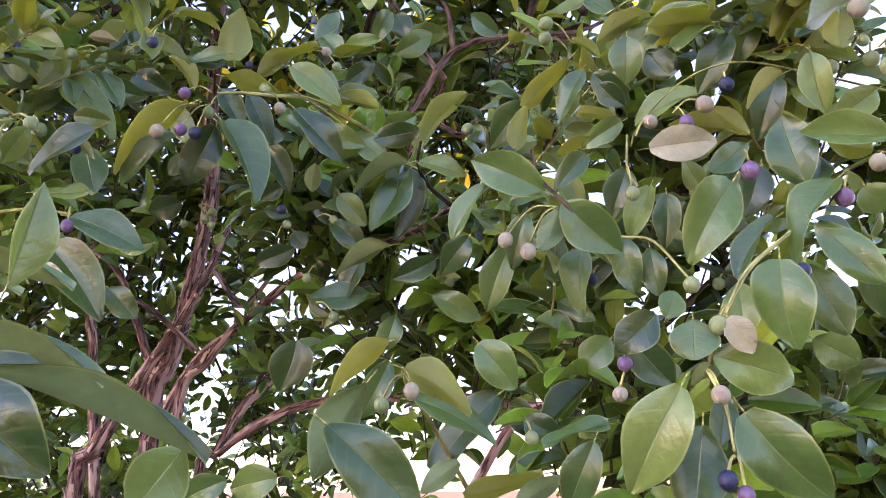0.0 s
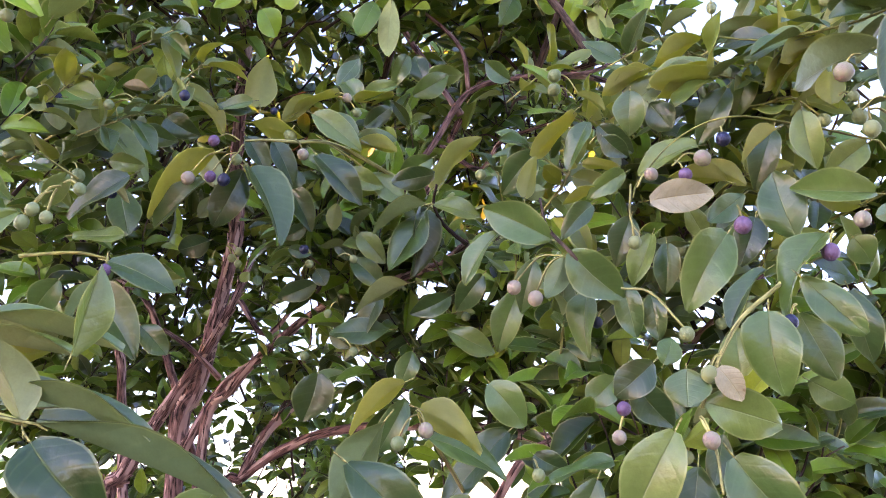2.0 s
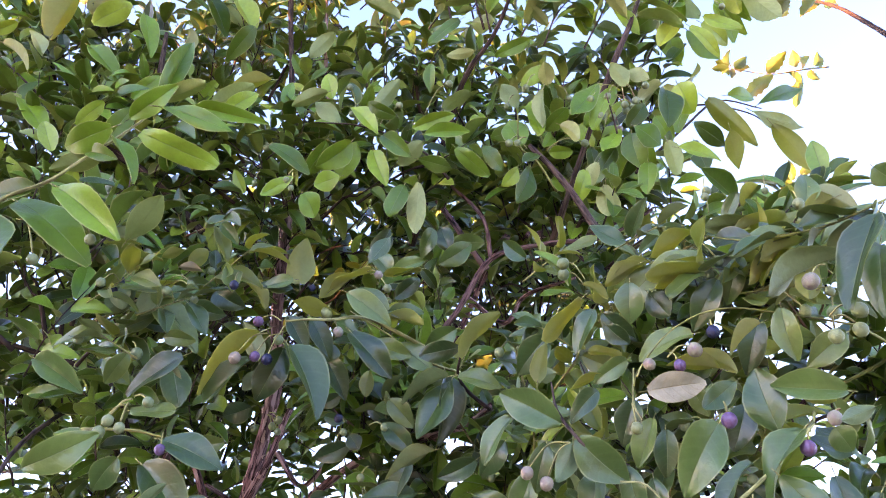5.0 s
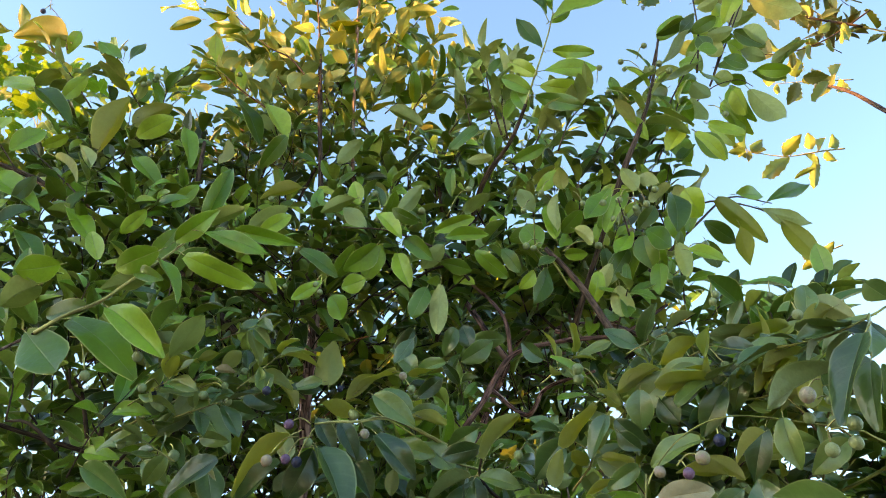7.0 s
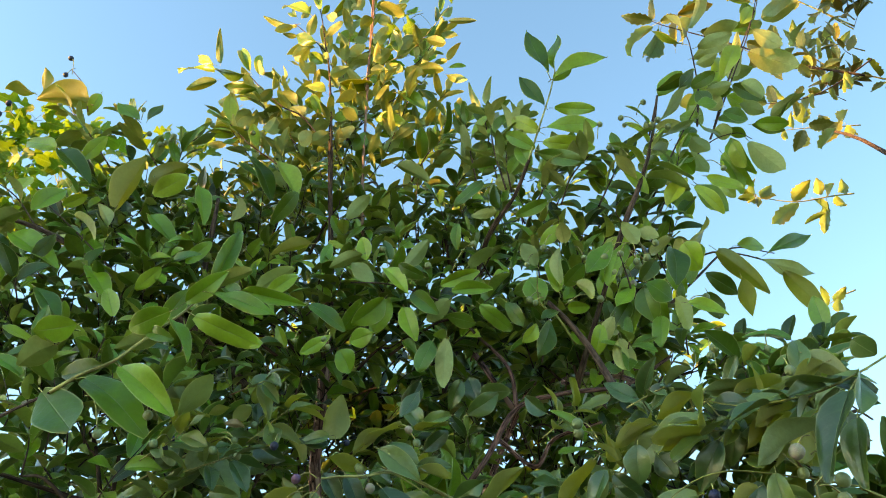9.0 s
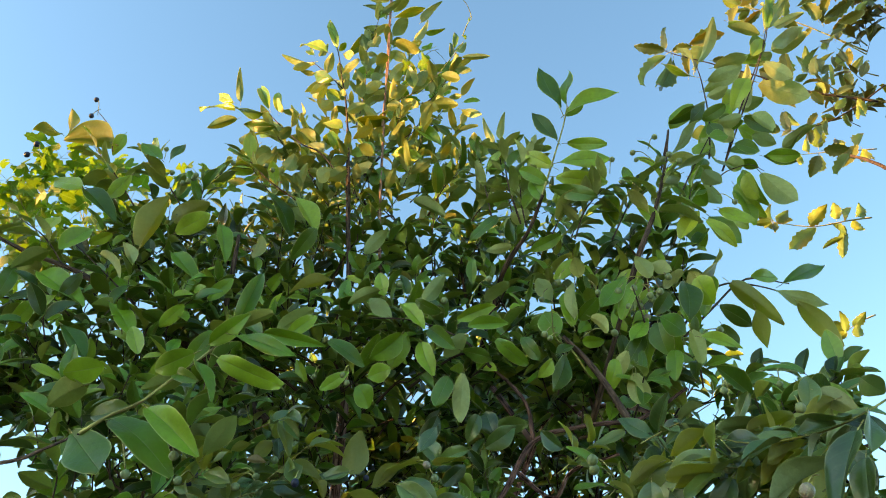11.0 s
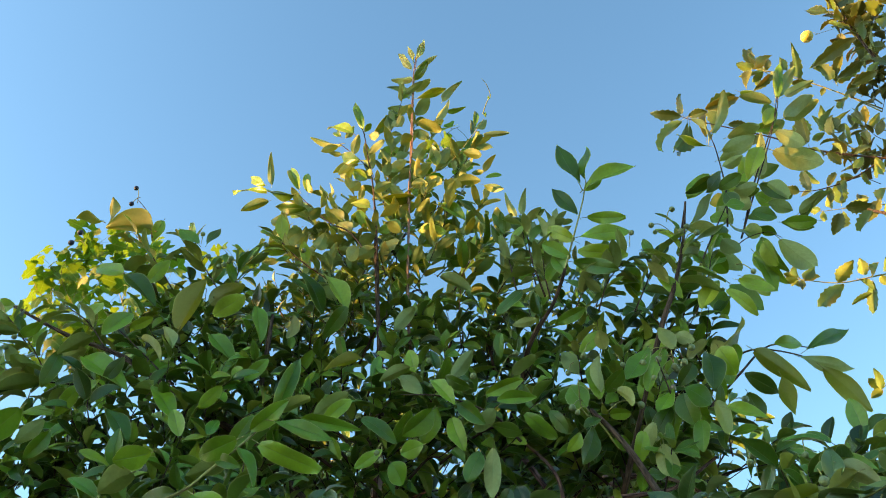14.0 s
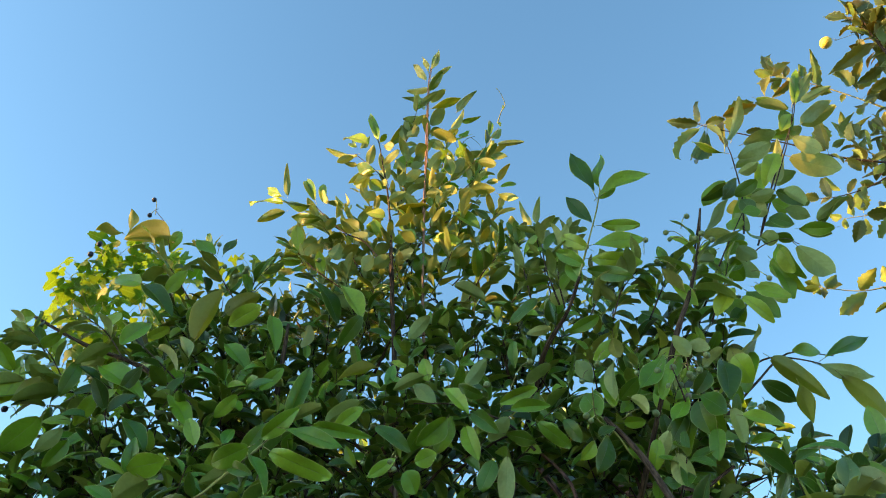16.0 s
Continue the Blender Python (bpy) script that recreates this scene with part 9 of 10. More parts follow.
foliage("foliage", tree, (0.203, 2.040, 2.875), (0.585, 0.180, 0.146), 36, 145, length=0.09)
foliage("foliage", tree, (-0.798, 1.890, 3.756), (0.257, 0.072, 0.128), 22, 146, length=0.086, ratio=0.47)
foliage("foliage", tree, (-1.309, 2.220, 2.103), (0.348, 0.180, 0.226), 44, 147, length=0.085)
foliage("foliage", tree, (-0.980, 2.400, 2.058), (0.274, 0.180, 0.164), 15, 148, length=0.085)
foliage("foliage", tree, (-1.457, 1.201, 2.670), (0.187, 0.090, 0.109), 18, 149, length=0.085)
foliage("foliage", tree, (0.600, 1.140, 2.424), (0.098, 0.090, 0.066), 14, 150, length=0.08)
# mostly hidden back clump, added to block light and darken the crown's inside
foliage("foliage", tree, (-0.446, 3.360, 3.363), (1.348, 0.300, 0.659), 109, 151, length=0.12)

foliage("foliage", tree, (-0.632, 2.700, 1.883), (0.209, 0.250, 0.247), 21, 160, length=0.075)
foliage("foliage", tree, (-0.981, 2.900, 1.727), (0.302, 0.250, 0.141), 20, 161, length=0.075)
foliage("foliage", tree, (-0.315, 2.400, 1.820), (0.201, 0.250, 0.134), 20, 162, length=0.075)
foliage("foliage", tree, (-1.485, 2.700, 2.128), (0.178, 0.250, 0.237), 20, 163, length=0.075)
foliage("foliage", tree, (0.695, 1.200, 2.136), (0.054, 0.100, 0.099), 16, 170, length=0.08)
foliage("foliage", tree, (0.654, 1.200, 1.890), (0.051, 0.100, 0.093), 16, 171, length=0.08)
foliage("foliage", tree, (-1.402, 1.720, 3.458), (0.503, 0.14, 0.201), 34, 180, length=0.075, droop=0.15)
foliage("foliage", tree, (-0.907, 1.800, 3.541), (0.374, 0.14, 0.202), 30, 181, length=0.070, droop=0.15)
foliage("foliage", tree, (-0.448, 1.800, 3.383), (0.412, 0.14, 0.166), 20, 182, length=0.070, droop=0.15)
foliage("foliage", tree, (-0.032, 1.750, 3.279), (0.327, 0.14, 0.155), 16, 183, length=0.070, droop=0.15)
foliage("foliage", tree, (-0.670, 1.750, 3.145), (0.585, 0.14, 0.134), 30, 184, length=0.075, droop=0.15)
foliage("foliage", tree, (0.080, 1.800, 3.523), (0.185, 0.14, 0.142), 10, 185, length=0.070, droop=0.15)
foliage("foliage", tree, (-1.524, 3.000, 1.798), (0.322, 0.30, 0.214), 16, 190, length=0.080)
foliage("foliage", tree, (-1.157, 3.200, 1.983), (0.369, 0.30, 0.208), 14, 191, length=0.080)
foliage("foliage", tree, (-0.635, 3.300, 1.803), (0.325, 0.30, 0.162), 14, 192, length=0.080)
foliage("foliage", tree, (-1.605, 2.900, 2.127), (0.236, 0.30, 0.172), 12, 193, length=0.080)
foliage("foliage", tree, (-0.380, 1.750, 2.043), (0.079, 0.12, 0.079), 9, 195, length=0.075)
foliage("foliage", tree, (-0.691, 2.600, 2.001), (0.095, 0.12, 0.076), 5, 196, length=0.075)

# sprays in front of the shaded crown, many in paler leaf to lighten it
leafy_shoot(tree, [(-0.698, 1.080, 2.268), (-0.643, 1.050, 2.279), (-0.584, 1.020, 2.294)], 0.0016, 0.0010, 7, 0.072, 760, mat=twig_ochre, kind="young", droop=0.2, spread=50, tuft=3, start=0.3, fruit=1)
leafy_shoot(tree, [(-0.614, 1.110, 2.251), (-0.553, 1.080, 2.252), (-0.488, 1.050, 2.254)], 0.0016, 0.0010, 7, 0.072, 761, mat=twig_ochre, kind="green", droop=0.2, spread=50, tuft=3, start=0.3, fruit=1)
leafy_shoot(tree, [(-0.500, 1.130, 2.312), (-0.449, 1.100, 2.331), (-0.393, 1.070, 2.354)], 0.0016, 0.0010, 7, 0.074, 762, mat=twig_ochre, kind="young", droop=0.2, spread=50, tuft=3, start=0.3)
leafy_shoot(tree, [(-0.551, 1.030, 2.137), (-0.567, 1.000, 2.146), (-0.587, 0.970, 2.158)], 0.0016, 0.0010, 6, 0.066, 763, mat=twig_ochre, kind="green", droop=0.2, spread=50, tuft=3, start=0.3, fruit=1)
leafy_shoot(tree, [(-0.556, 1.130, 2.422), (-0.507, 1.100, 2.420), (-0.453, 1.070, 2.420)], 0.0016, 0.0010, 6, 0.071, 764, mat=twig_ochre, kind="green", droop=0.2, spread=50, tuft=3, start=0.3)
leafy_shoot(tree, [(0.220, 1.030, 2.167), (0.246, 1.000, 2.188), (0.277, 0.970, 2.214)], 0.0016, 0.0010, 7, 0.068, 765, mat=twig_ochre, kind="young", droop=0.2, spread=50, tuft=3, start=0.3, fruit=1)
leafy_shoot(tree, [(0.201, 1.050, 2.116), (0.165, 1.020, 2.130), (0.125, 0.990, 2.148)], 0.0016, 0.0010, 7, 0.069, 766, mat=twig_ochre, kind="green", droop=0.2, spread=50, tuft=3, start=0.3)
leafy_shoot(tree, [(0.101, 1.080, 2.266), (0.131, 1.050, 2.277), (0.166, 1.020, 2.291)], 0.0016, 0.0010, 6, 0.069, 767, mat=twig_ochre, kind="young", droop=0.2, spread=50, tuft=3, start=0.3)
leafy_shoot(tree, [(0.256, 1.030, 2.294), (0.286, 1.000, 2.297), (0.321, 0.970, 2.302)], 0.0016, 0.0010, 6, 0.066, 768, mat=twig_ochre, kind="green", droop=0.2, spread=50, tuft=3, start=0.3)
leafy_shoot(tree, [(0.461, 0.930, 2.190), (0.412, 0.900, 2.185), (0.359, 0.870, 2.180)], 0.0016, 0.0010, 6, 0.076, 769, mat=twig_ochre, kind="young", droop=0.2, spread=50, tuft=3, start=0.3)
leafy_shoot(tree, [(0.391, 0.950, 2.185), (0.419, 0.920, 2.196), (0.452, 0.890, 2.212)], 0.0016, 0.0010, 6, 0.082, 770, mat=twig_ochre, kind="young", droop=0.2, spread=50, tuft=3, start=0.3)
leafy_shoot(tree, [(0.392, 0.930, 2.160), (0.429, 0.900, 2.152), (0.470, 0.870, 2.144)], 0.0016, 0.0010, 6, 0.079, 771, mat=twig_ochre, kind="young", droop=0.2, spread=50, tuft=3, start=0.3, fruit=1)
leafy_shoot(tree, [(0.350, 0.980, 2.259), (0.375, 0.950, 2.260), (0.404, 0.920, 2.264)], 0.0016, 0.0010, 6, 0.074, 772, mat=twig_ochre, kind="green", droop=0.2, spread=50, tuft=3, start=0.3)

# ---- the second tree, with spiny leaves, lit by the low sun ----
oak = tagged(new("spiny_leaved_tree"), "slender tree with spiny-edged leaves, sunlit ochre twigs and a yellow fruit", "tree")
tube("trunk", [(1.061, 2.799, -0.020), (1.111, 2.799, 0.981), (1.635, 2.799, 1.997), (2.303, 2.725, 3.569), (2.309, 2.650, 4.472), (2.063, 2.575, 4.966)], 0.0420, 0.0330, bark, oak, 10, 6, 0.45, 701, label="grey-brown trunk")
tube("limb", [(2.278, 2.725, 3.519), (2.034, 2.983, 4.188), (1.960, 3.392, 4.889), (1.959, 3.800, 5.376)], 0.0175, 0.0084, bark_thin, oak, 8, 6, 0.45, 702)
leafy_shoot(oak, [(2.079, 2.600, 4.993), (1.888, 2.600, 5.358), (1.831, 2.600, 5.715), (1.772, 2.600, 5.921)], 0.0088, 0.0025, 22, 0.149, 56, mat=bark_thin, kind="spiny", ratio=0.5)
leafy_shoot(oak, [(2.188, 2.800, 5.318), (2.239, 2.800, 6.113), (2.189, 2.800, 6.553), (2.213, 2.800, 6.848)], 0.0080, 0.0027, 16, 0.143, 59, start=0.3, mat=bark_thin, kind="spiny", ratio=0.5)
leafy_shoot(oak, [(2.133, 2.700, 4.198), (1.968, 2.700, 4.585), (1.816, 2.700, 4.688), (1.616, 2.700, 4.802), (1.516, 2.700, 4.945)], 0.0065, 0.0026, 18, 0.129, 61, kind="spiny", mat=twig_ochre, ratio=0.52)
s = tube("sprig", [(1.965, 3.000, 5.428), (1.797, 3.000, 5.629), (1.648, 3.000, 5.794), (1.483, 3.000, 5.950), (1.426, 3.000, 5.983)], 0.0051, 0.0018, twig_ochre, oak, 6, 5, 0.15, 621)
leaf(s, (1.456, 3.064, 6.053), (1.426, 3.105, 6.380), 0.055, (-0.30, 0.12, 0.95), "spiny")
leaf(s, (1.469, 3.107, 6.119), (1.307, 3.094, 6.203), 0.041, (0.55, -0.06, 0.83), "spiny")
leaf(s, (1.419, 2.990, 5.956), (1.345, 3.021, 5.910), 0.046, (0.40, 0.48, 0.78), "spiny")
leaf(s, (1.467, 3.065, 6.064), (1.504, 3.016, 6.122), 0.043, (-0.18, -0.52, -0.83), "spiny")
leaf(s, (1.423, 2.989, 5.956), (1.274, 2.990, 5.949), 0.030, (0.64, 0.34, 0.68), "spiny")
leaf(s, (1.483, 2.970, 5.880), (1.583, 3.018, 6.092), 0.054, (0.29, 0.56, 0.78), "spiny")
leaf(s, (1.558, 2.889, 5.718), (1.632, 2.937, 5.984), 0.055, (0.37, 0.53, 0.76), "spiny")
leaf(s, (1.452, 2.926, 5.845), (1.339, 2.966, 5.768), 0.050, (-0.17, -0.48, -0.86), "spiny")
leaf(s, (1.527, 2.918, 5.718), (1.641, 2.956, 5.693), 0.057, (0.39, 0.43, 0.82), "spiny")
leaf(s, (1.797, 2.990, 5.721), (1.785, 3.033, 5.956), 0.057, (0.26, 0.21, 0.94), "spiny")
leaf(s, (1.826, 3.044, 5.882), (1.924, 3.041, 6.021), 0.044, (0.37, 0.77, 0.51), "spiny")
leaf(s, (1.878, 2.956, 5.526), (1.925, 2.973, 5.641), 0.034, (0.80, 0.27, 0.54), "spiny")
leaf(s, (1.803, 2.954, 5.568), (1.745, 2.918, 5.442), 0.036, (0.78, 0.33, 0.53), "spiny")
leaf(s, (1.739, 3.018, 5.730), (1.705, 3.054, 5.705), 0.036, (-0.80, -0.48, -0.37), "spiny")
s = tube("sprig", [(1.645, 2.500, 4.521), (1.430, 2.500, 4.617), (1.273, 2.500, 4.708), (1.163, 2.500, 4.810), (0.950, 2.500, 4.959), (0.806, 2.500, 5.056), (0.749, 2.500, 5.107)], 0.0066, 0.0018, bark_thin, oak, 6, 5, 0.15, 622)
leaf(s, (0.747, 2.453, 5.049), (0.597, 2.426, 5.073), 0.058, (0.01, -0.53, -0.85), "spiny")
leaf(s, (0.776, 2.563, 5.194), (0.786, 2.530, 5.334), 0.057, (-0.69, -0.30, -0.66), "spiny")
leaf(s, (0.800, 2.510, 5.098), (0.882, 2.470, 5.075), 0.051, (0.06, -0.85, -0.52), "spiny")
leaf(s, (0.761, 2.568, 5.141), (0.529, 2.530, 4.903), 0.064, (-0.33, 0.42, 0.85), "spiny")
leaf(s, (0.775, 2.500, 5.031), (0.661, 2.516, 4.748), 0.055, (0.31, 0.48, 0.82), "spiny")
leaf(s, (0.788, 2.512, 5.021), (0.697, 2.518, 4.771), 0.050, (0.47, 0.59, 0.65), "spiny")
leaf(s, (0.883, 2.460, 5.081), (1.060, 2.433, 5.087), 0.063, (-0.45, -0.50, -0.74), "spiny")
leaf(s, (0.957, 2.421, 4.880), (1.054, 2.432, 4.869), 0.041, (-0.30, -0.78, -0.55), "spiny")
leaf(s, (1.193, 2.528, 4.875), (1.317, 2.527, 4.757), 0.073, (-0.61, -0.63, -0.48), "spiny")
leaf(s, (1.335, 2.574, 4.809), (1.356, 2.551, 4.988), 0.069, (-0.35, -0.17, -0.92), "spiny")
leaf(s, (1.269, 2.387, 4.576), (1.318, 2.386, 4.523), 0.045, (0.81, -0.58, -0.08), "spiny")
leaf(s, (1.409, 2.448, 4.568), (1.412, 2.455, 4.652), 0.038, (0.72, 0.04, 0.70), "spiny")
leaf(s, (1.346, 2.425, 4.565), (1.391, 2.456, 4.506), 0.045, (-0.19, -0.92, -0.35), "spiny")
leaf(s, (1.442, 2.402, 4.508), (1.516, 2.376, 4.534), 0.039, (-0.90, -0.31, -0.32), "spiny")
leaf(s, (1.208, 2.451, 4.705), (1.154, 2.484, 4.638), 0.051, (-0.34, -0.39, -0.86), "spiny")
leaf(s, (1.144, 2.615, 4.974), (1.080, 2.636, 4.929), 0.045, (-0.28, -0.77, -0.58), "spiny")
leaf(s, (1.239, 2.457, 4.644), (1.261, 2.444, 4.509), 0.052, (-0.52, -0.78, -0.34), "spiny")
leaf(s, (1.511, 2.500, 4.576), (1.454, 2.505, 4.506), 0.041, (0.60, 0.42, 0.68), "spiny")
leaf(s, (1.540, 2.450, 4.506), (1.550, 2.468, 4.424), 0.040, (0.20, 0.47, 0.86), "spiny")
s = tube("sprig", [(1.704, 2.500, 4.623), (1.550, 2.500, 4.512), (1.408, 2.500, 4.435), (1.258, 2.500, 4.404), (1.158, 2.500, 4.417)], 0.0043, 0.0015, bark_thin, oak, 6, 5, 0.15, 623)
leaf(s, (1.519, 2.434, 4.448), (1.492, 2.401, 4.315), 0.036, (0.37, 0.70, 0.62), "spiny")
leaf(s, (1.445, 2.522, 4.470), (1.380, 2.493, 4.457), 0.034, (0.41, 0.64, 0.65), "spiny")
leaf(s, (1.351, 2.607, 4.518), (1.409, 2.608, 4.589), 0.039, (-0.54, -0.74, -0.40), "spiny")
leaf(s, (1.233, 2.492, 4.398), (1.188, 2.529, 4.395), 0.037, (0.29, -0.92, 0.26), "spiny")
leaf(s, (1.158, 2.436, 4.354), (1.102, 2.417, 4.366), 0.043, (-0.23, -0.65, -0.72), "spiny")
leaf(s, (1.362, 2.435, 4.383), (1.332, 2.410, 4.260), 0.036, (0.06, 0.44, 0.89), "spiny")
leaf(s, (1.490, 2.525, 4.499), (1.510, 2.559, 4.438), 0.034, (-0.34, 0.84, 0.43), "spiny")
leaf(s, (1.311, 2.511, 4.419), (1.308, 2.551, 4.353), 0.037, (0.10, -1.00, -0.00), "spiny")
s = tube("sprig", [(1.869, 2.600, 5.309), (1.839, 2.600, 5.588), (1.834, 2.600, 5.835), (1.834, 2.600, 5.987)], 0.0057, 0.0020, bark_thin, oak, 6, 5, 0.15, 624)
leaf(s, (1.838, 2.648, 5.691), (1.559, 2.628, 5.478), 0.078, (0.12, -0.82, -0.56), "spiny")
leaf(s, (1.920, 2.672, 5.723), (1.832, 2.672, 5.498), 0.079, (-0.52, -0.53, -0.67), "spiny")
leaf(s, (1.917, 2.616, 6.055), (1.767, 2.620, 5.957), 0.085, (-0.42, -0.65, -0.63), "spiny")
leaf(s, (1.924, 2.636, 5.922), (1.863, 2.649, 5.733), 0.092, (-0.50, -0.85, -0.14), "spiny")
leaf(s, (1.743, 2.444, 5.110), (1.623, 2.476, 5.084), 0.053, (-0.29, -0.57, -0.77), "spiny")
leaf(s, (1.840, 2.677, 5.508), (1.685, 2.699, 5.420), 0.060, (-0.23, -0.50, -0.84), "spiny")
leaf(s, (2.020, 2.696, 5.746), (1.942, 2.717, 5.863), 0.060, (0.34, -0.84, -0.42), "spiny")
leaf(s, (1.968, 2.646, 5.589), (1.898, 2.662, 5.564), 0.054, (0.00, -0.72, -0.69), "spiny")
leaf(s, (1.880, 2.658, 5.972), (1.836, 2.692, 6.166), 0.057, (0.07, -0.66, -0.75), "spiny")
leaf(s, (1.903, 2.696, 5.936), (1.807, 2.685, 5.872), 0.043, (-0.01, -0.98, -0.20), "spiny")
leaf(s, (1.832, 2.562, 5.672), (1.967, 2.580, 5.815), 0.080, (-0.58, -0.36, -0.73), "spiny")
leaf(s, (1.848, 2.587, 5.493), (1.913, 2.547, 5.461), 0.053, (-0.46, -0.88, 0.16), "spiny")
leaf(s, (1.902, 2.690, 6.078), (2.015, 2.680, 6.200), 0.072, (0.04, -0.40, -0.91), "spiny")
leaf(s, (2.003, 2.572, 5.932), (1.938, 2.548, 6.007), 0.083, (-0.43, -0.83, -0.34), "spiny")
leaf(s, (2.013, 2.575, 5.787), (1.958, 2.567, 5.883), 0.082, (0.36, 0.26, 0.90), "spiny")
leaf(s, (1.821, 2.518, 5.280), (1.748, 2.501, 5.184), 0.043, (0.18, 0.60, 0.78), "spiny")
leaf(s, (1.966, 2.577, 5.645), (2.056, 2.584, 5.786), 0.065, (0.32, 0.31, 0.89), "spiny")
s = tube("sprig", [(1.964, 3.000, 5.213), (1.825, 3.000, 5.300), (1.680, 3.000, 5.293), (1.617, 3.000, 5.323)], 0.0039, 0.0017, twig_ochre, oak, 6, 5, 0.15, 625)
leaf(s, (1.583, 2.915, 5.240), (1.651, 2.938, 5.435), 0.049, (-0.02, 0.35, 0.93), "spiny")
leaf(s, (1.608, 2.991, 5.323), (1.616, 3.020, 5.454), 0.042, (0.36, 0.48, 0.80), "spiny")
leaf(s, (1.666, 3.085, 5.409), (1.781, 3.098, 5.554), 0.039, (0.08, 0.47, 0.88), "spiny")
leaf(s, (1.624, 3.043, 5.360), (1.551, 3.030, 5.299), 0.042, (0.22, 0.68, 0.70), "spiny")
leaf(s, (1.644, 2.918, 5.208), (1.699, 2.892, 5.256), 0.040, (-0.31, -0.76, -0.57), "spiny")
leaf(s, (1.740, 2.993, 5.304), (1.839, 3.014, 5.385), 0.046, (-0.26, -0.15, -0.95), "spiny")
leaf(s, (1.816, 3.103, 5.412), (1.826, 3.083, 5.548), 0.043, (-0.14, -0.87, -0.47), "spiny")
leaf(s, (1.819, 2.987, 5.286), (1.809, 3.000, 5.475), 0.046, (-0.75, 0.40, -0.53), "spiny")
leaf(s, (1.937, 3.178, 5.478), (2.021, 3.148, 5.568), 0.049, (0.33, 0.67, 0.67), "spiny")
leaf(s, (1.752, 2.880, 5.167), (1.753, 2.881, 5.043), 0.044, (-0.39, -0.71, -0.59), "spiny")
leaf(s, (1.875, 2.960, 5.214), (1.948, 3.007, 5.368), 0.040, (-0.67, -0.52, -0.53), "spiny")
leaf(s, (1.677, 2.927, 5.220), (1.626, 2.920, 5.099), 0.040, (-0.62, -0.49, -0.61), "spiny")
s = tube("sprig", [(1.983, 3.800, 4.825), (1.855, 3.800, 4.821), (1.634, 3.800, 4.804), (1.433, 3.800, 4.865), (1.382, 3.800, 4.881)], 0.0054, 0.0019, twig_ochre, oak, 6, 5, 0.15, 626)
leaf(s, (1.382, 3.725, 4.820), (1.285, 3.737, 4.828), 0.044, (0.32, 0.76, 0.57), "spiny")
leaf(s, (1.405, 3.795, 4.883), (1.335, 3.791, 4.930), 0.046, (-0.03, 0.59, 0.81), "spiny")
leaf(s, (1.392, 3.716, 4.820), (1.398, 3.772, 4.971), 0.049, (-0.23, 0.57, 0.79), "spiny")
leaf(s, (1.396, 3.784, 4.857), (1.350, 3.753, 4.779), 0.046, (0.44, 0.55, 0.71), "spiny")
leaf(s, (1.422, 3.804, 4.867), (1.401, 3.754, 4.765), 0.042, (-0.03, -0.99, -0.13), "spiny")
leaf(s, (1.438, 3.795, 4.867), (1.533, 3.802, 4.962), 0.067, (0.61, 0.39, 0.69), "spiny")
leaf(s, (1.499, 3.939, 4.964), (1.592, 3.968, 4.988), 0.053, (0.29, 0.34, 0.89), "spiny")
leaf(s, (1.617, 3.791, 4.809), (1.720, 3.758, 4.913), 0.082, (0.32, 0.59, 0.74), "spiny")
leaf(s, (1.612, 3.711, 4.730), (1.415, 3.663, 4.544), 0.088, (-0.18, 0.91, 0.37), "spiny")
leaf(s, (1.754, 3.725, 4.788), (1.769, 3.718, 4.920), 0.065, (0.38, 0.59, 0.71), "spiny")
leaf(s, (1.792, 3.716, 4.764), (1.894, 3.767, 4.892), 0.060, (-0.07, 0.59, 0.81), "spiny")
leaf(s, (1.792, 3.844, 4.729), (1.685, 3.902, 4.720), 0.037, (-0.13, 0.71, 0.70), "spiny")
leaf(s, (1.824, 3.837, 4.811), (1.769, 3.847, 4.599), 0.061, (0.16, 0.85, 0.50), "spiny")
leaf(s, (1.920, 3.917, 4.904), (1.945, 3.909, 4.786), 0.070, (-0.20, 0.70, 0.68), "spiny")
leaf(s, (1.761, 3.844, 4.844), (1.801, 3.821, 4.716), 0.061, (-0.02, 0.07, 1.00), "spiny")
leaf(s, (1.924, 3.800, 4.837), (1.971, 3.854, 5.013), 0.060, (0.30, 0.50, 0.81), "spiny")
s = tube("sprig", [(2.177, 3.800, 5.378), (2.045, 3.800, 5.387), (1.819, 3.800, 5.404), (1.657, 3.800, 5.406)], 0.0047, 0.0019, twig_ochre, oak, 6, 5, 0.15, 627)
leaf(s, (1.863, 3.870, 5.516), (1.875, 3.819, 5.651), 0.104, (0.21, 0.80, 0.56), "spiny")
leaf(s, (1.882, 3.837, 5.443), (2.000, 3.803, 5.443), 0.068, (0.68, 0.62, 0.39), "spiny")
leaf(s, (1.816, 3.781, 5.358), (1.750, 3.786, 5.185), 0.075, (0.54, 0.46, 0.71), "spiny")
leaf(s, (1.663, 3.727, 5.352), (1.624, 3.769, 5.425), 0.052, (0.17, 0.89, 0.41), "spiny")
leaf(s, (1.708, 3.814, 5.415), (1.689, 3.784, 5.298), 0.043, (0.11, 0.63, 0.77), "spiny")
leaf(s, (1.830, 3.984, 5.587), (1.857, 4.035, 5.725), 0.045, (0.13, 0.61, 0.78), "spiny")
leaf(s, (2.051, 3.774, 5.401), (1.906, 3.823, 5.234), 0.096, (-0.31, -0.92, -0.24), "spiny")
leaf(s, (2.071, 3.856, 5.441), (2.211, 3.906, 5.620), 0.075, (0.18, 0.39, 0.90), "spiny")
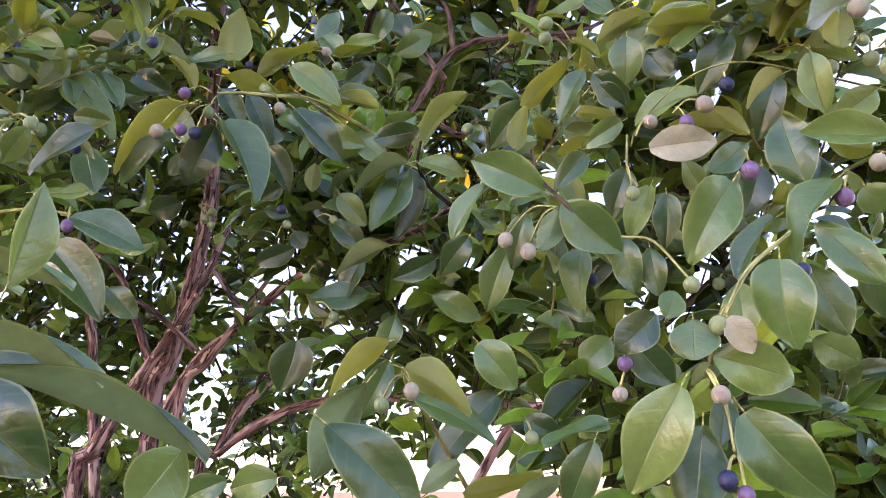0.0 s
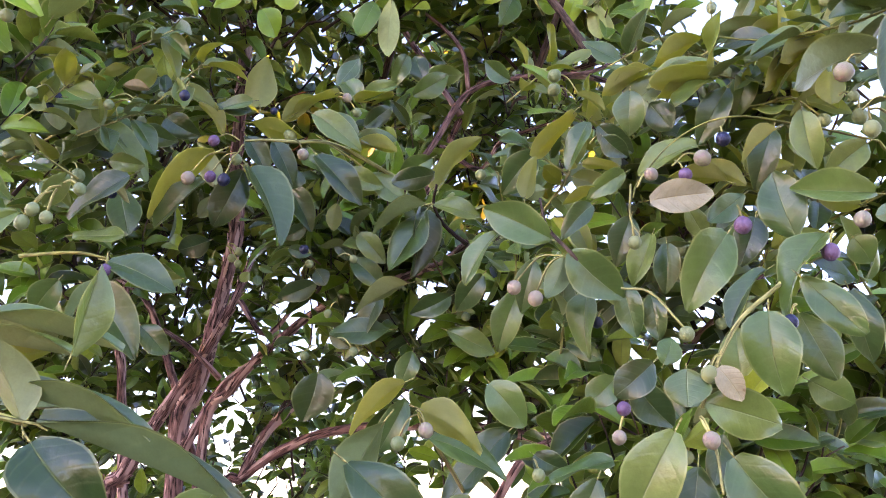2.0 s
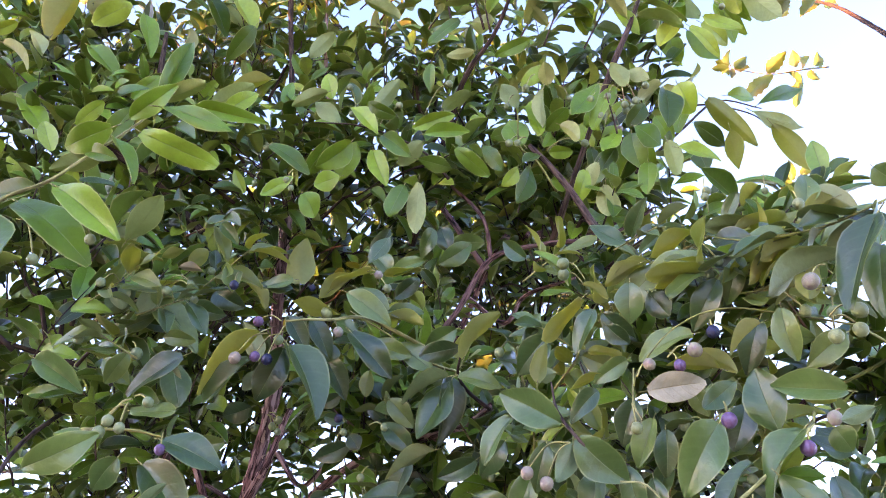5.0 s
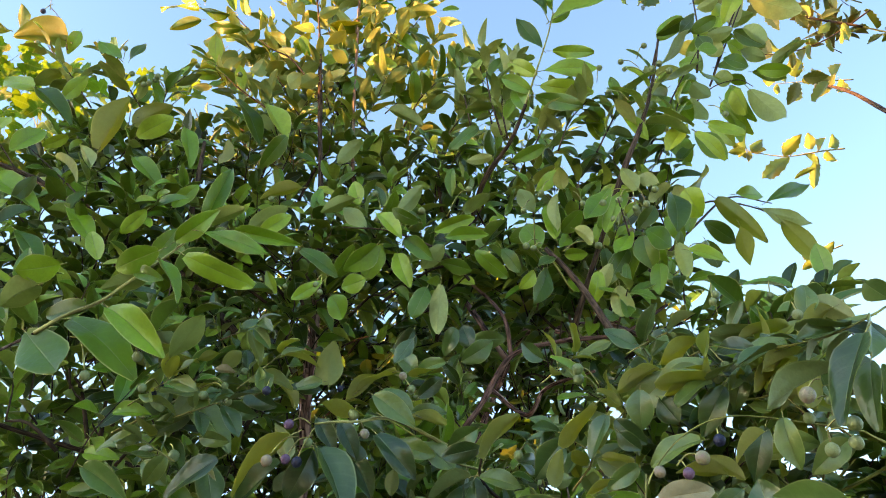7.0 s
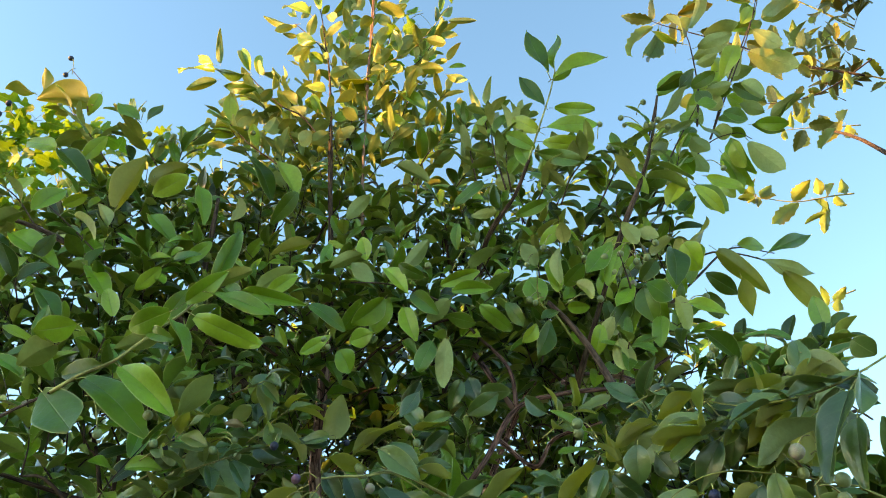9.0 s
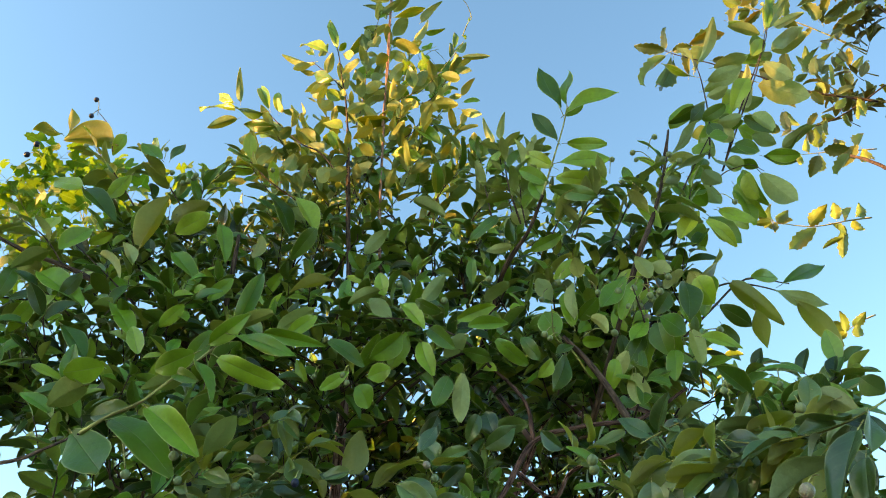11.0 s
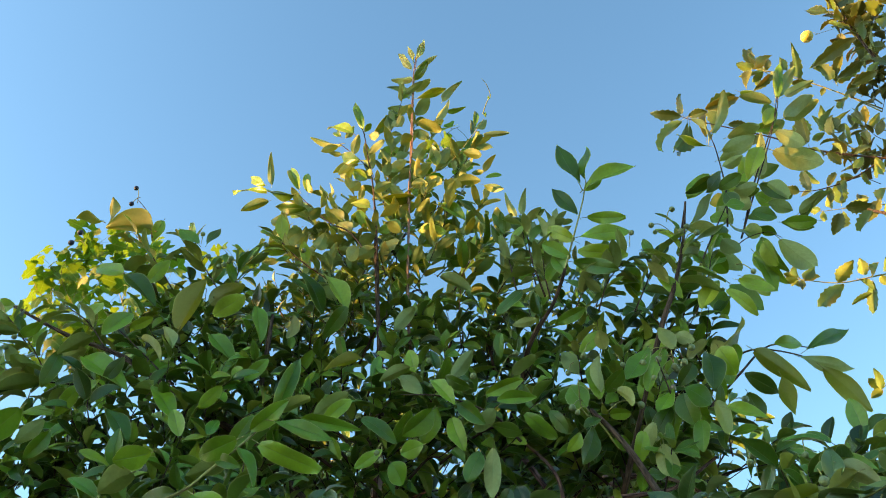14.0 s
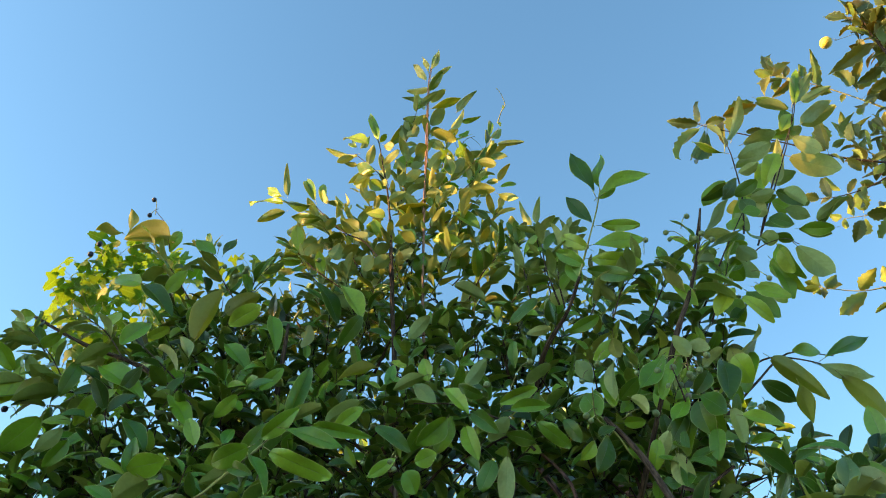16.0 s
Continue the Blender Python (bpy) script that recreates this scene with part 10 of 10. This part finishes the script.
leaf(s, (2.017, 3.946, 5.525), (2.033, 3.934, 5.655), 0.068, (0.14, -0.99, -0.09), "spiny")
leaf(s, (2.064, 3.744, 5.335), (2.057, 3.699, 5.142), 0.077, (0.18, 0.66, 0.73), "spiny")
s = tube("sprig", [(1.799, 3.800, 4.139), (1.710, 3.800, 4.104), (1.613, 3.800, 4.046)], 0.0047, 0.0019, twig_ochre, oak, 6, 5, 0.15, 628)
leaf(s, (1.633, 3.856, 4.076), (1.577, 3.816, 4.132), 0.049, (0.05, 0.70, 0.71), "spiny")
leaf(s, (1.603, 3.756, 4.025), (1.615, 3.744, 4.132), 0.047, (0.51, 0.54, 0.67), "spiny")
leaf(s, (1.610, 3.647, 3.990), (1.687, 3.640, 4.055), 0.053, (0.35, 0.90, 0.26), "spiny")
leaf(s, (1.634, 3.839, 4.062), (1.578, 3.882, 4.052), 0.047, (0.44, 0.56, 0.70), "spiny")
leaf(s, (1.626, 3.632, 3.992), (1.606, 3.616, 3.890), 0.053, (0.21, 0.58, 0.79), "spiny")
s = tube("sprig", [(1.955, 3.000, 5.405), (1.809, 3.000, 5.614), (1.608, 3.000, 5.833), (1.396, 3.000, 6.014)], 0.0044, 0.0015, twig_ochre, oak, 6, 5, 0.15, 629)
leaf(s, (1.412, 3.111, 6.162), (1.400, 3.074, 6.367), 0.063, (0.02, -0.98, -0.19), "spiny")
leaf(s, (1.361, 2.991, 6.016), (1.280, 2.979, 6.077), 0.053, (0.25, 0.71, 0.65), "spiny")
leaf(s, (1.352, 2.910, 5.919), (1.483, 2.962, 6.070), 0.067, (0.27, 0.37, 0.89), "spiny")
leaf(s, (1.358, 2.982, 6.003), (1.272, 2.960, 5.868), 0.061, (-0.65, -0.63, -0.42), "spiny")
leaf(s, (1.456, 3.121, 6.134), (1.395, 3.175, 6.024), 0.046, (0.23, 0.10, 0.97), "spiny")
leaf(s, (1.595, 3.023, 5.905), (1.654, 2.973, 6.027), 0.071, (-0.15, -0.51, -0.85), "spiny")
leaf(s, (1.550, 2.990, 5.936), (1.565, 3.006, 6.080), 0.051, (0.21, 0.30, 0.93), "spiny")
leaf(s, (1.457, 2.959, 5.242), (1.490, 2.908, 5.377), 0.101, (0.25, 0.42, 0.87), "spiny")
leaf(s, (1.022, 3.047, 5.546), (1.154, 3.041, 5.802), 0.078, (-0.26, 0.29, 0.92), "spiny")
leaf(s, (0.982, 2.876, 5.562), (1.166, 2.829, 5.568), 0.084, (-0.44, 0.11, 0.89), "spiny")
leaf(s, (0.981, 3.095, 5.559), (1.024, 3.110, 5.851), 0.055, (-0.32, -0.61, -0.72), "spiny")
leaf(s, (1.389, 2.966, 4.839), (1.379, 2.937, 4.972), 0.054, (-0.56, -0.81, -0.17), "spiny")
leaf(s, (1.445, 3.082, 5.110), (1.496, 3.138, 5.030), 0.047, (-0.38, 0.44, 0.81), "spiny")
leaf(s, (1.772, 2.969, 5.740), (1.762, 2.976, 5.906), 0.077, (0.23, 0.21, 0.95), "spiny")
leaf(s, (1.802, 2.996, 5.784), (1.880, 2.952, 5.917), 0.058, (-0.53, -0.54, -0.65), "spiny")
leaf(s, (1.794, 2.947, 5.693), (2.005, 2.969, 5.886), 0.075, (0.51, 0.64, 0.57), "spiny")
leaf(s, (1.837, 2.996, 5.656), (2.018, 2.957, 5.734), 0.068, (0.54, -0.80, -0.25), "spiny")
leaf(s, (1.830, 2.989, 5.563), (1.924, 3.038, 5.711), 0.046, (0.50, 0.17, 0.85), "spiny")
leaf(s, (1.796, 2.991, 5.579), (1.723, 2.979, 5.448), 0.046, (0.25, 0.49, 0.84), "spiny")
leaf(s, (1.940, 3.127, 5.622), (1.928, 3.176, 5.519), 0.046, (-0.31, -0.44, -0.85), "spiny")
leaf(s, (1.662, 3.094, 5.420), (1.699, 3.117, 5.626), 0.075, (0.27, 0.74, 0.61), "spiny")
leaf(s, (1.702, 3.051, 5.356), (1.706, 3.046, 5.498), 0.060, (-0.14, -0.87, -0.47), "spiny")
leaf(s, (1.624, 3.034, 5.206), (1.722, 3.037, 5.223), 0.065, (-0.21, 0.56, 0.80), "spiny")
leaf(s, (1.527, 2.952, 4.727), (1.558, 2.986, 4.909), 0.074, (-0.40, -0.11, -0.91), "spiny")
leaf(s, (1.577, 3.094, 4.788), (1.668, 3.046, 4.733), 0.068, (-0.19, -0.57, -0.80), "spiny")
leaf(s, (1.504, 3.010, 4.680), (1.450, 3.046, 4.579), 0.067, (-0.13, -0.80, -0.58), "spiny")
leaf(s, (1.661, 3.020, 4.676), (1.567, 2.994, 4.528), 0.073, (0.01, 0.44, 0.90), "spiny")
foliage("foliage", oak, (1.950, 2.700, 5.875), (0.187, 0.151, 0.221), 9, 640, length=0.110, droop=0.1, mats=[spiny_mass, spiny_mass, bark_thin], label="dense spiny foliage", ratio=0.5)
foliage("foliage", oak, (1.633, 2.700, 4.849), (0.132, 0.151, 0.132), 6, 641, length=0.110, droop=0.1, mats=[spiny_mass, spiny_mass, bark_thin], label="dense spiny foliage", ratio=0.5)
foliage("foliage", oak, (1.841, 2.700, 5.398), (0.096, 0.151, 0.127), 4, 642, length=0.110, droop=0.1, mats=[spiny_mass, spiny_mass, bark_thin], label="dense spiny foliage", ratio=0.5)
s = tube("sprig", [(1.954, 3.000, 6.282), (1.863, 3.000, 6.263), (1.824, 3.000, 6.252)], 0.0015, 0.0013, twig_ochre, oak, 5, 3)
berry(s, (1.850, 3.000, 6.255), (1.772, 3.000, 6.252), 0.0410, "yellow")

# ---- a tree added out of view behind the path, to shade the lower part ----
def make_unseen_shade_tree():
    shade = tagged(new("unseen_shade_tree"), "tall leafy tree added out of view behind the path, shading the lower crown", "tree")
    side = Vector((sun_dir.x, sun_dir.y, 0)).normalized()
    foot = side * 16.0 + Vector((0.3, 0.9, 0))
    v, f = tube_data([foot, foot + Vector((0.1, 0, 3)), foot + Vector((0, 0.1, 9.4))], 0.16, 0.06, 10, 5, 0.3, 3)
    part("trunk", mesh_of("trunk", v, f, [bark], uvs=tube_uvs(v, 10, 0.16)), shade)
    across = Vector((-side.y, side.x, 0))
    rng = random.Random(77)
    mass = Mass()
    for k in range(13000):
        a = rng.uniform(-4.2, 3.0)
        # closed crown shaped for the sun patches: lower towards one side, open sprays above
        top = 7.45 + 0.9 / (1 + math.exp(-(a + 0.47) * 22)) - 1.0 / (1 + math.exp((a + 1.22) * 16)) / (1 + math.exp(-(a + 1.64) * 20))
        top += 0.15 * noise.noise(Vector((a * 2.3, 2.2, 0))) + 0.15 * noise.noise(Vector((a * 6.1, 7.2, 0)))
        h = 1.2 + 8.6 * rng.random()
        if h > top and (noise.noise(Vector((a * 4.6, h * 4.6, 5.0))) < 0.36 or rng.random() < 0.55):
            continue
        p = foot + across * a + side * rng.uniform(-0.35, 0.35) + Vector((0, 0, h))
        axis = Vector((rng.uniform(-1, 1), rng.uniform(-1, 1), rng.uniform(-1, 0.4)))
        mass.leaf(leaf_pose(p, axis, Vector((rng.uniform(-1, 1), rng.uniform(-1, 1), 1)), 0.42, 0.24), MASS[k % 3])
    # the broken top, leaning to one side, added to dapple the spiny tree
    for k in range(1500):
        a, h = rng.uniform(-4.2, -0.7), rng.uniform(9.15, 12.2)
        if noise.noise(Vector((a * 4.2, h * 4.2, 9.0))) < 0.2 or (a < -1.55 and h < 10.6):
            continue
        p = foot + across * a + side * rng.uniform(-0.35, 0.35) + Vector((0, 0, h))
        axis = Vector((rng.uniform(-1, 1), rng.uniform(-1, 1), rng.uniform(-1, 0.4)))
        mass.leaf(leaf_pose(p, axis, Vector((rng.uniform(-1, 1), rng.uniform(-1, 1), 1)), 0.42, 0.24), MASS[k % 3])
    mass.twig([foot + Vector((0, 0.1, 9.0)), foot + across * -0.9 + Vector((0, 0, 10.2)), foot + across * -1.9 + Vector((0, 0, 11.6))], 0.06, 0.02)
    mass.build("crown", [mass_top, mass_under, bark_thin], shade, "")


make_unseen_shade_tree()

# ---- the climbing vine ----
vine = tagged(new("climbing_vine"), "bright green climbing vine with lobed leaves, lit by the low sun", "vine")


def vine_blade():
    """A five-lobed leaf of length 1 with toothed lobes and a raised rim."""
    lobes = ((-140, 0.46), (-78, 0.66), (0, 0.92), (78, 0.66), (140, 0.46))
    rim = []
    for k in range(46):
        a = -158 + 316 * k / 45
        r = 0.42
        for c, long in lobes:
            r = max(r, long * max(0.0, 1 - (abs(a - c) / 54) ** 1.3))
        r *= 1.0 + (0.06 if k % 2 else -0.05)
        rim.append((r * math.sin(radians(a)), 0.2 + r * math.cos(radians(a)) * 0.86, 0.10 * r * math.sin(radians(a * 2.5)) - 0.25 * r * r))
    v = [(0, 0.2, 0)] + [(x * 0.5, 0.2 + (y - 0.2) * 0.5, z * 0.35 + 0.03) for x, y, z in rim] + rim
    n = len(rim)
    f = [(0, k + 1, k) for k in range(1, n)]
    for k in range(1, n):
        f += [(k, k + 1, n + k + 1), (k, n + k + 1, n + k)]
    uvs = []
    for q in f:
        uvs.extend((0.5 + v[k][0] * 0.5, v[k][1]) for k in q)
    return v, f, [0] * len(f), uvs


VINE_LEAF = vine_blade()


def vine_stem(pts, leaves, length, seed, radius=0.002):
    """A vine stem with its joined leaves."""
    rng = random.Random(seed)
    line = spline(pts, 6)
    mass = Mass()
    mass.twig(pts, radius, radius * 0.6)
    for k in range(leaves):
        p = line[min(int(k / leaves * len(line)), len(line) - 1)]
        off = Vector((rng.uniform(-1, 1), rng.uniform(-1, 1), rng.uniform(-0.6, 1)))
        base = p + off * length * 1.1
        mass.twig([p, p.lerp(base, 0.5) + Vector((0, 0, 0.01)), base], 0.0009, 0.0007)
        axis = Vector((rng.uniform(-1, 1), rng.uniform(-0.5, 0.5), rng.uniform(-0.8, 0.2)))
        up = Vector((rng.uniform(-1.2, 0.2), rng.uniform(-0.9, 0.9), rng.uniform(0.0, 0.9)))
        ll = length * rng.uniform(0.6, 1.15)
        mass.leaf(leaf_pose(base, axis, up, ll, ll * 0.5), VINE_LEAF)
    return mass.build("stem", [vine_leaf_mat, vine_leaf_mat, twig_green], vine, "")
vine_stem([(-1.640, 1.620, 3.325), (-1.813, 1.620, 3.538), (-1.966, 1.620, 3.740), (-1.988, 1.620, 3.868), (-1.848, 1.620, 3.937)], 54, 0.078, 1)
vine_stem([(-1.849, 1.700, 3.357), (-1.995, 1.700, 3.570), (-2.084, 1.700, 3.763), (-2.003, 1.700, 3.842), (-1.827, 1.700, 3.808)], 48, 0.078, 2)
vine_stem([(-1.500, 1.660, 3.330), (-1.645, 1.660, 3.566), (-1.782, 1.660, 3.829), (-1.780, 1.660, 3.991)], 48, 0.078, 3)
vine_stem([(-1.374, 1.720, 3.350), (-1.510, 1.720, 3.587), (-1.617, 1.720, 3.784), (-1.695, 1.720, 3.959)], 38, 0.078, 4)
vine_stem([(-1.929, 1.660, 3.195), (-1.951, 1.660, 3.399), (-1.928, 1.660, 3.503), (-1.814, 1.660, 3.539)], 28, 0.078, 7)
vine_stem([(-1.789, 1.700, 3.015), (-1.821, 1.700, 3.156), (-1.767, 1.700, 3.269), (-1.833, 1.700, 3.381)], 32, 0.078, 8)
vine_stem([(-1.934, 1.620, 3.587), (-2.056, 1.620, 3.696), (-2.113, 1.620, 3.767), (-2.139, 1.620, 3.803)], 4, 0.050, 9)
vine_stem([(-1.148, 1.600, 3.541), (-1.093, 1.600, 3.614), (-1.055, 1.600, 3.664), (-1.129, 1.600, 3.678)], 14, 0.070, 10)
vine_stem([(-1.234, 1.600, 3.613), (-1.188, 1.600, 3.676), (-1.153, 1.600, 3.684)], 8, 0.060, 11)
vine_stem([(-0.431, 1.560, 3.910), (-0.377, 1.560, 4.026), (-0.309, 1.560, 4.163), (-0.262, 1.560, 4.185)], 9, 0.075, 5)
vine_stem([(-0.159, 1.520, 4.189), (-0.139, 1.520, 4.263), (-0.124, 1.520, 4.296), (-0.140, 1.520, 4.378), (-0.159, 1.520, 4.423)], 2, 0.018, 6)
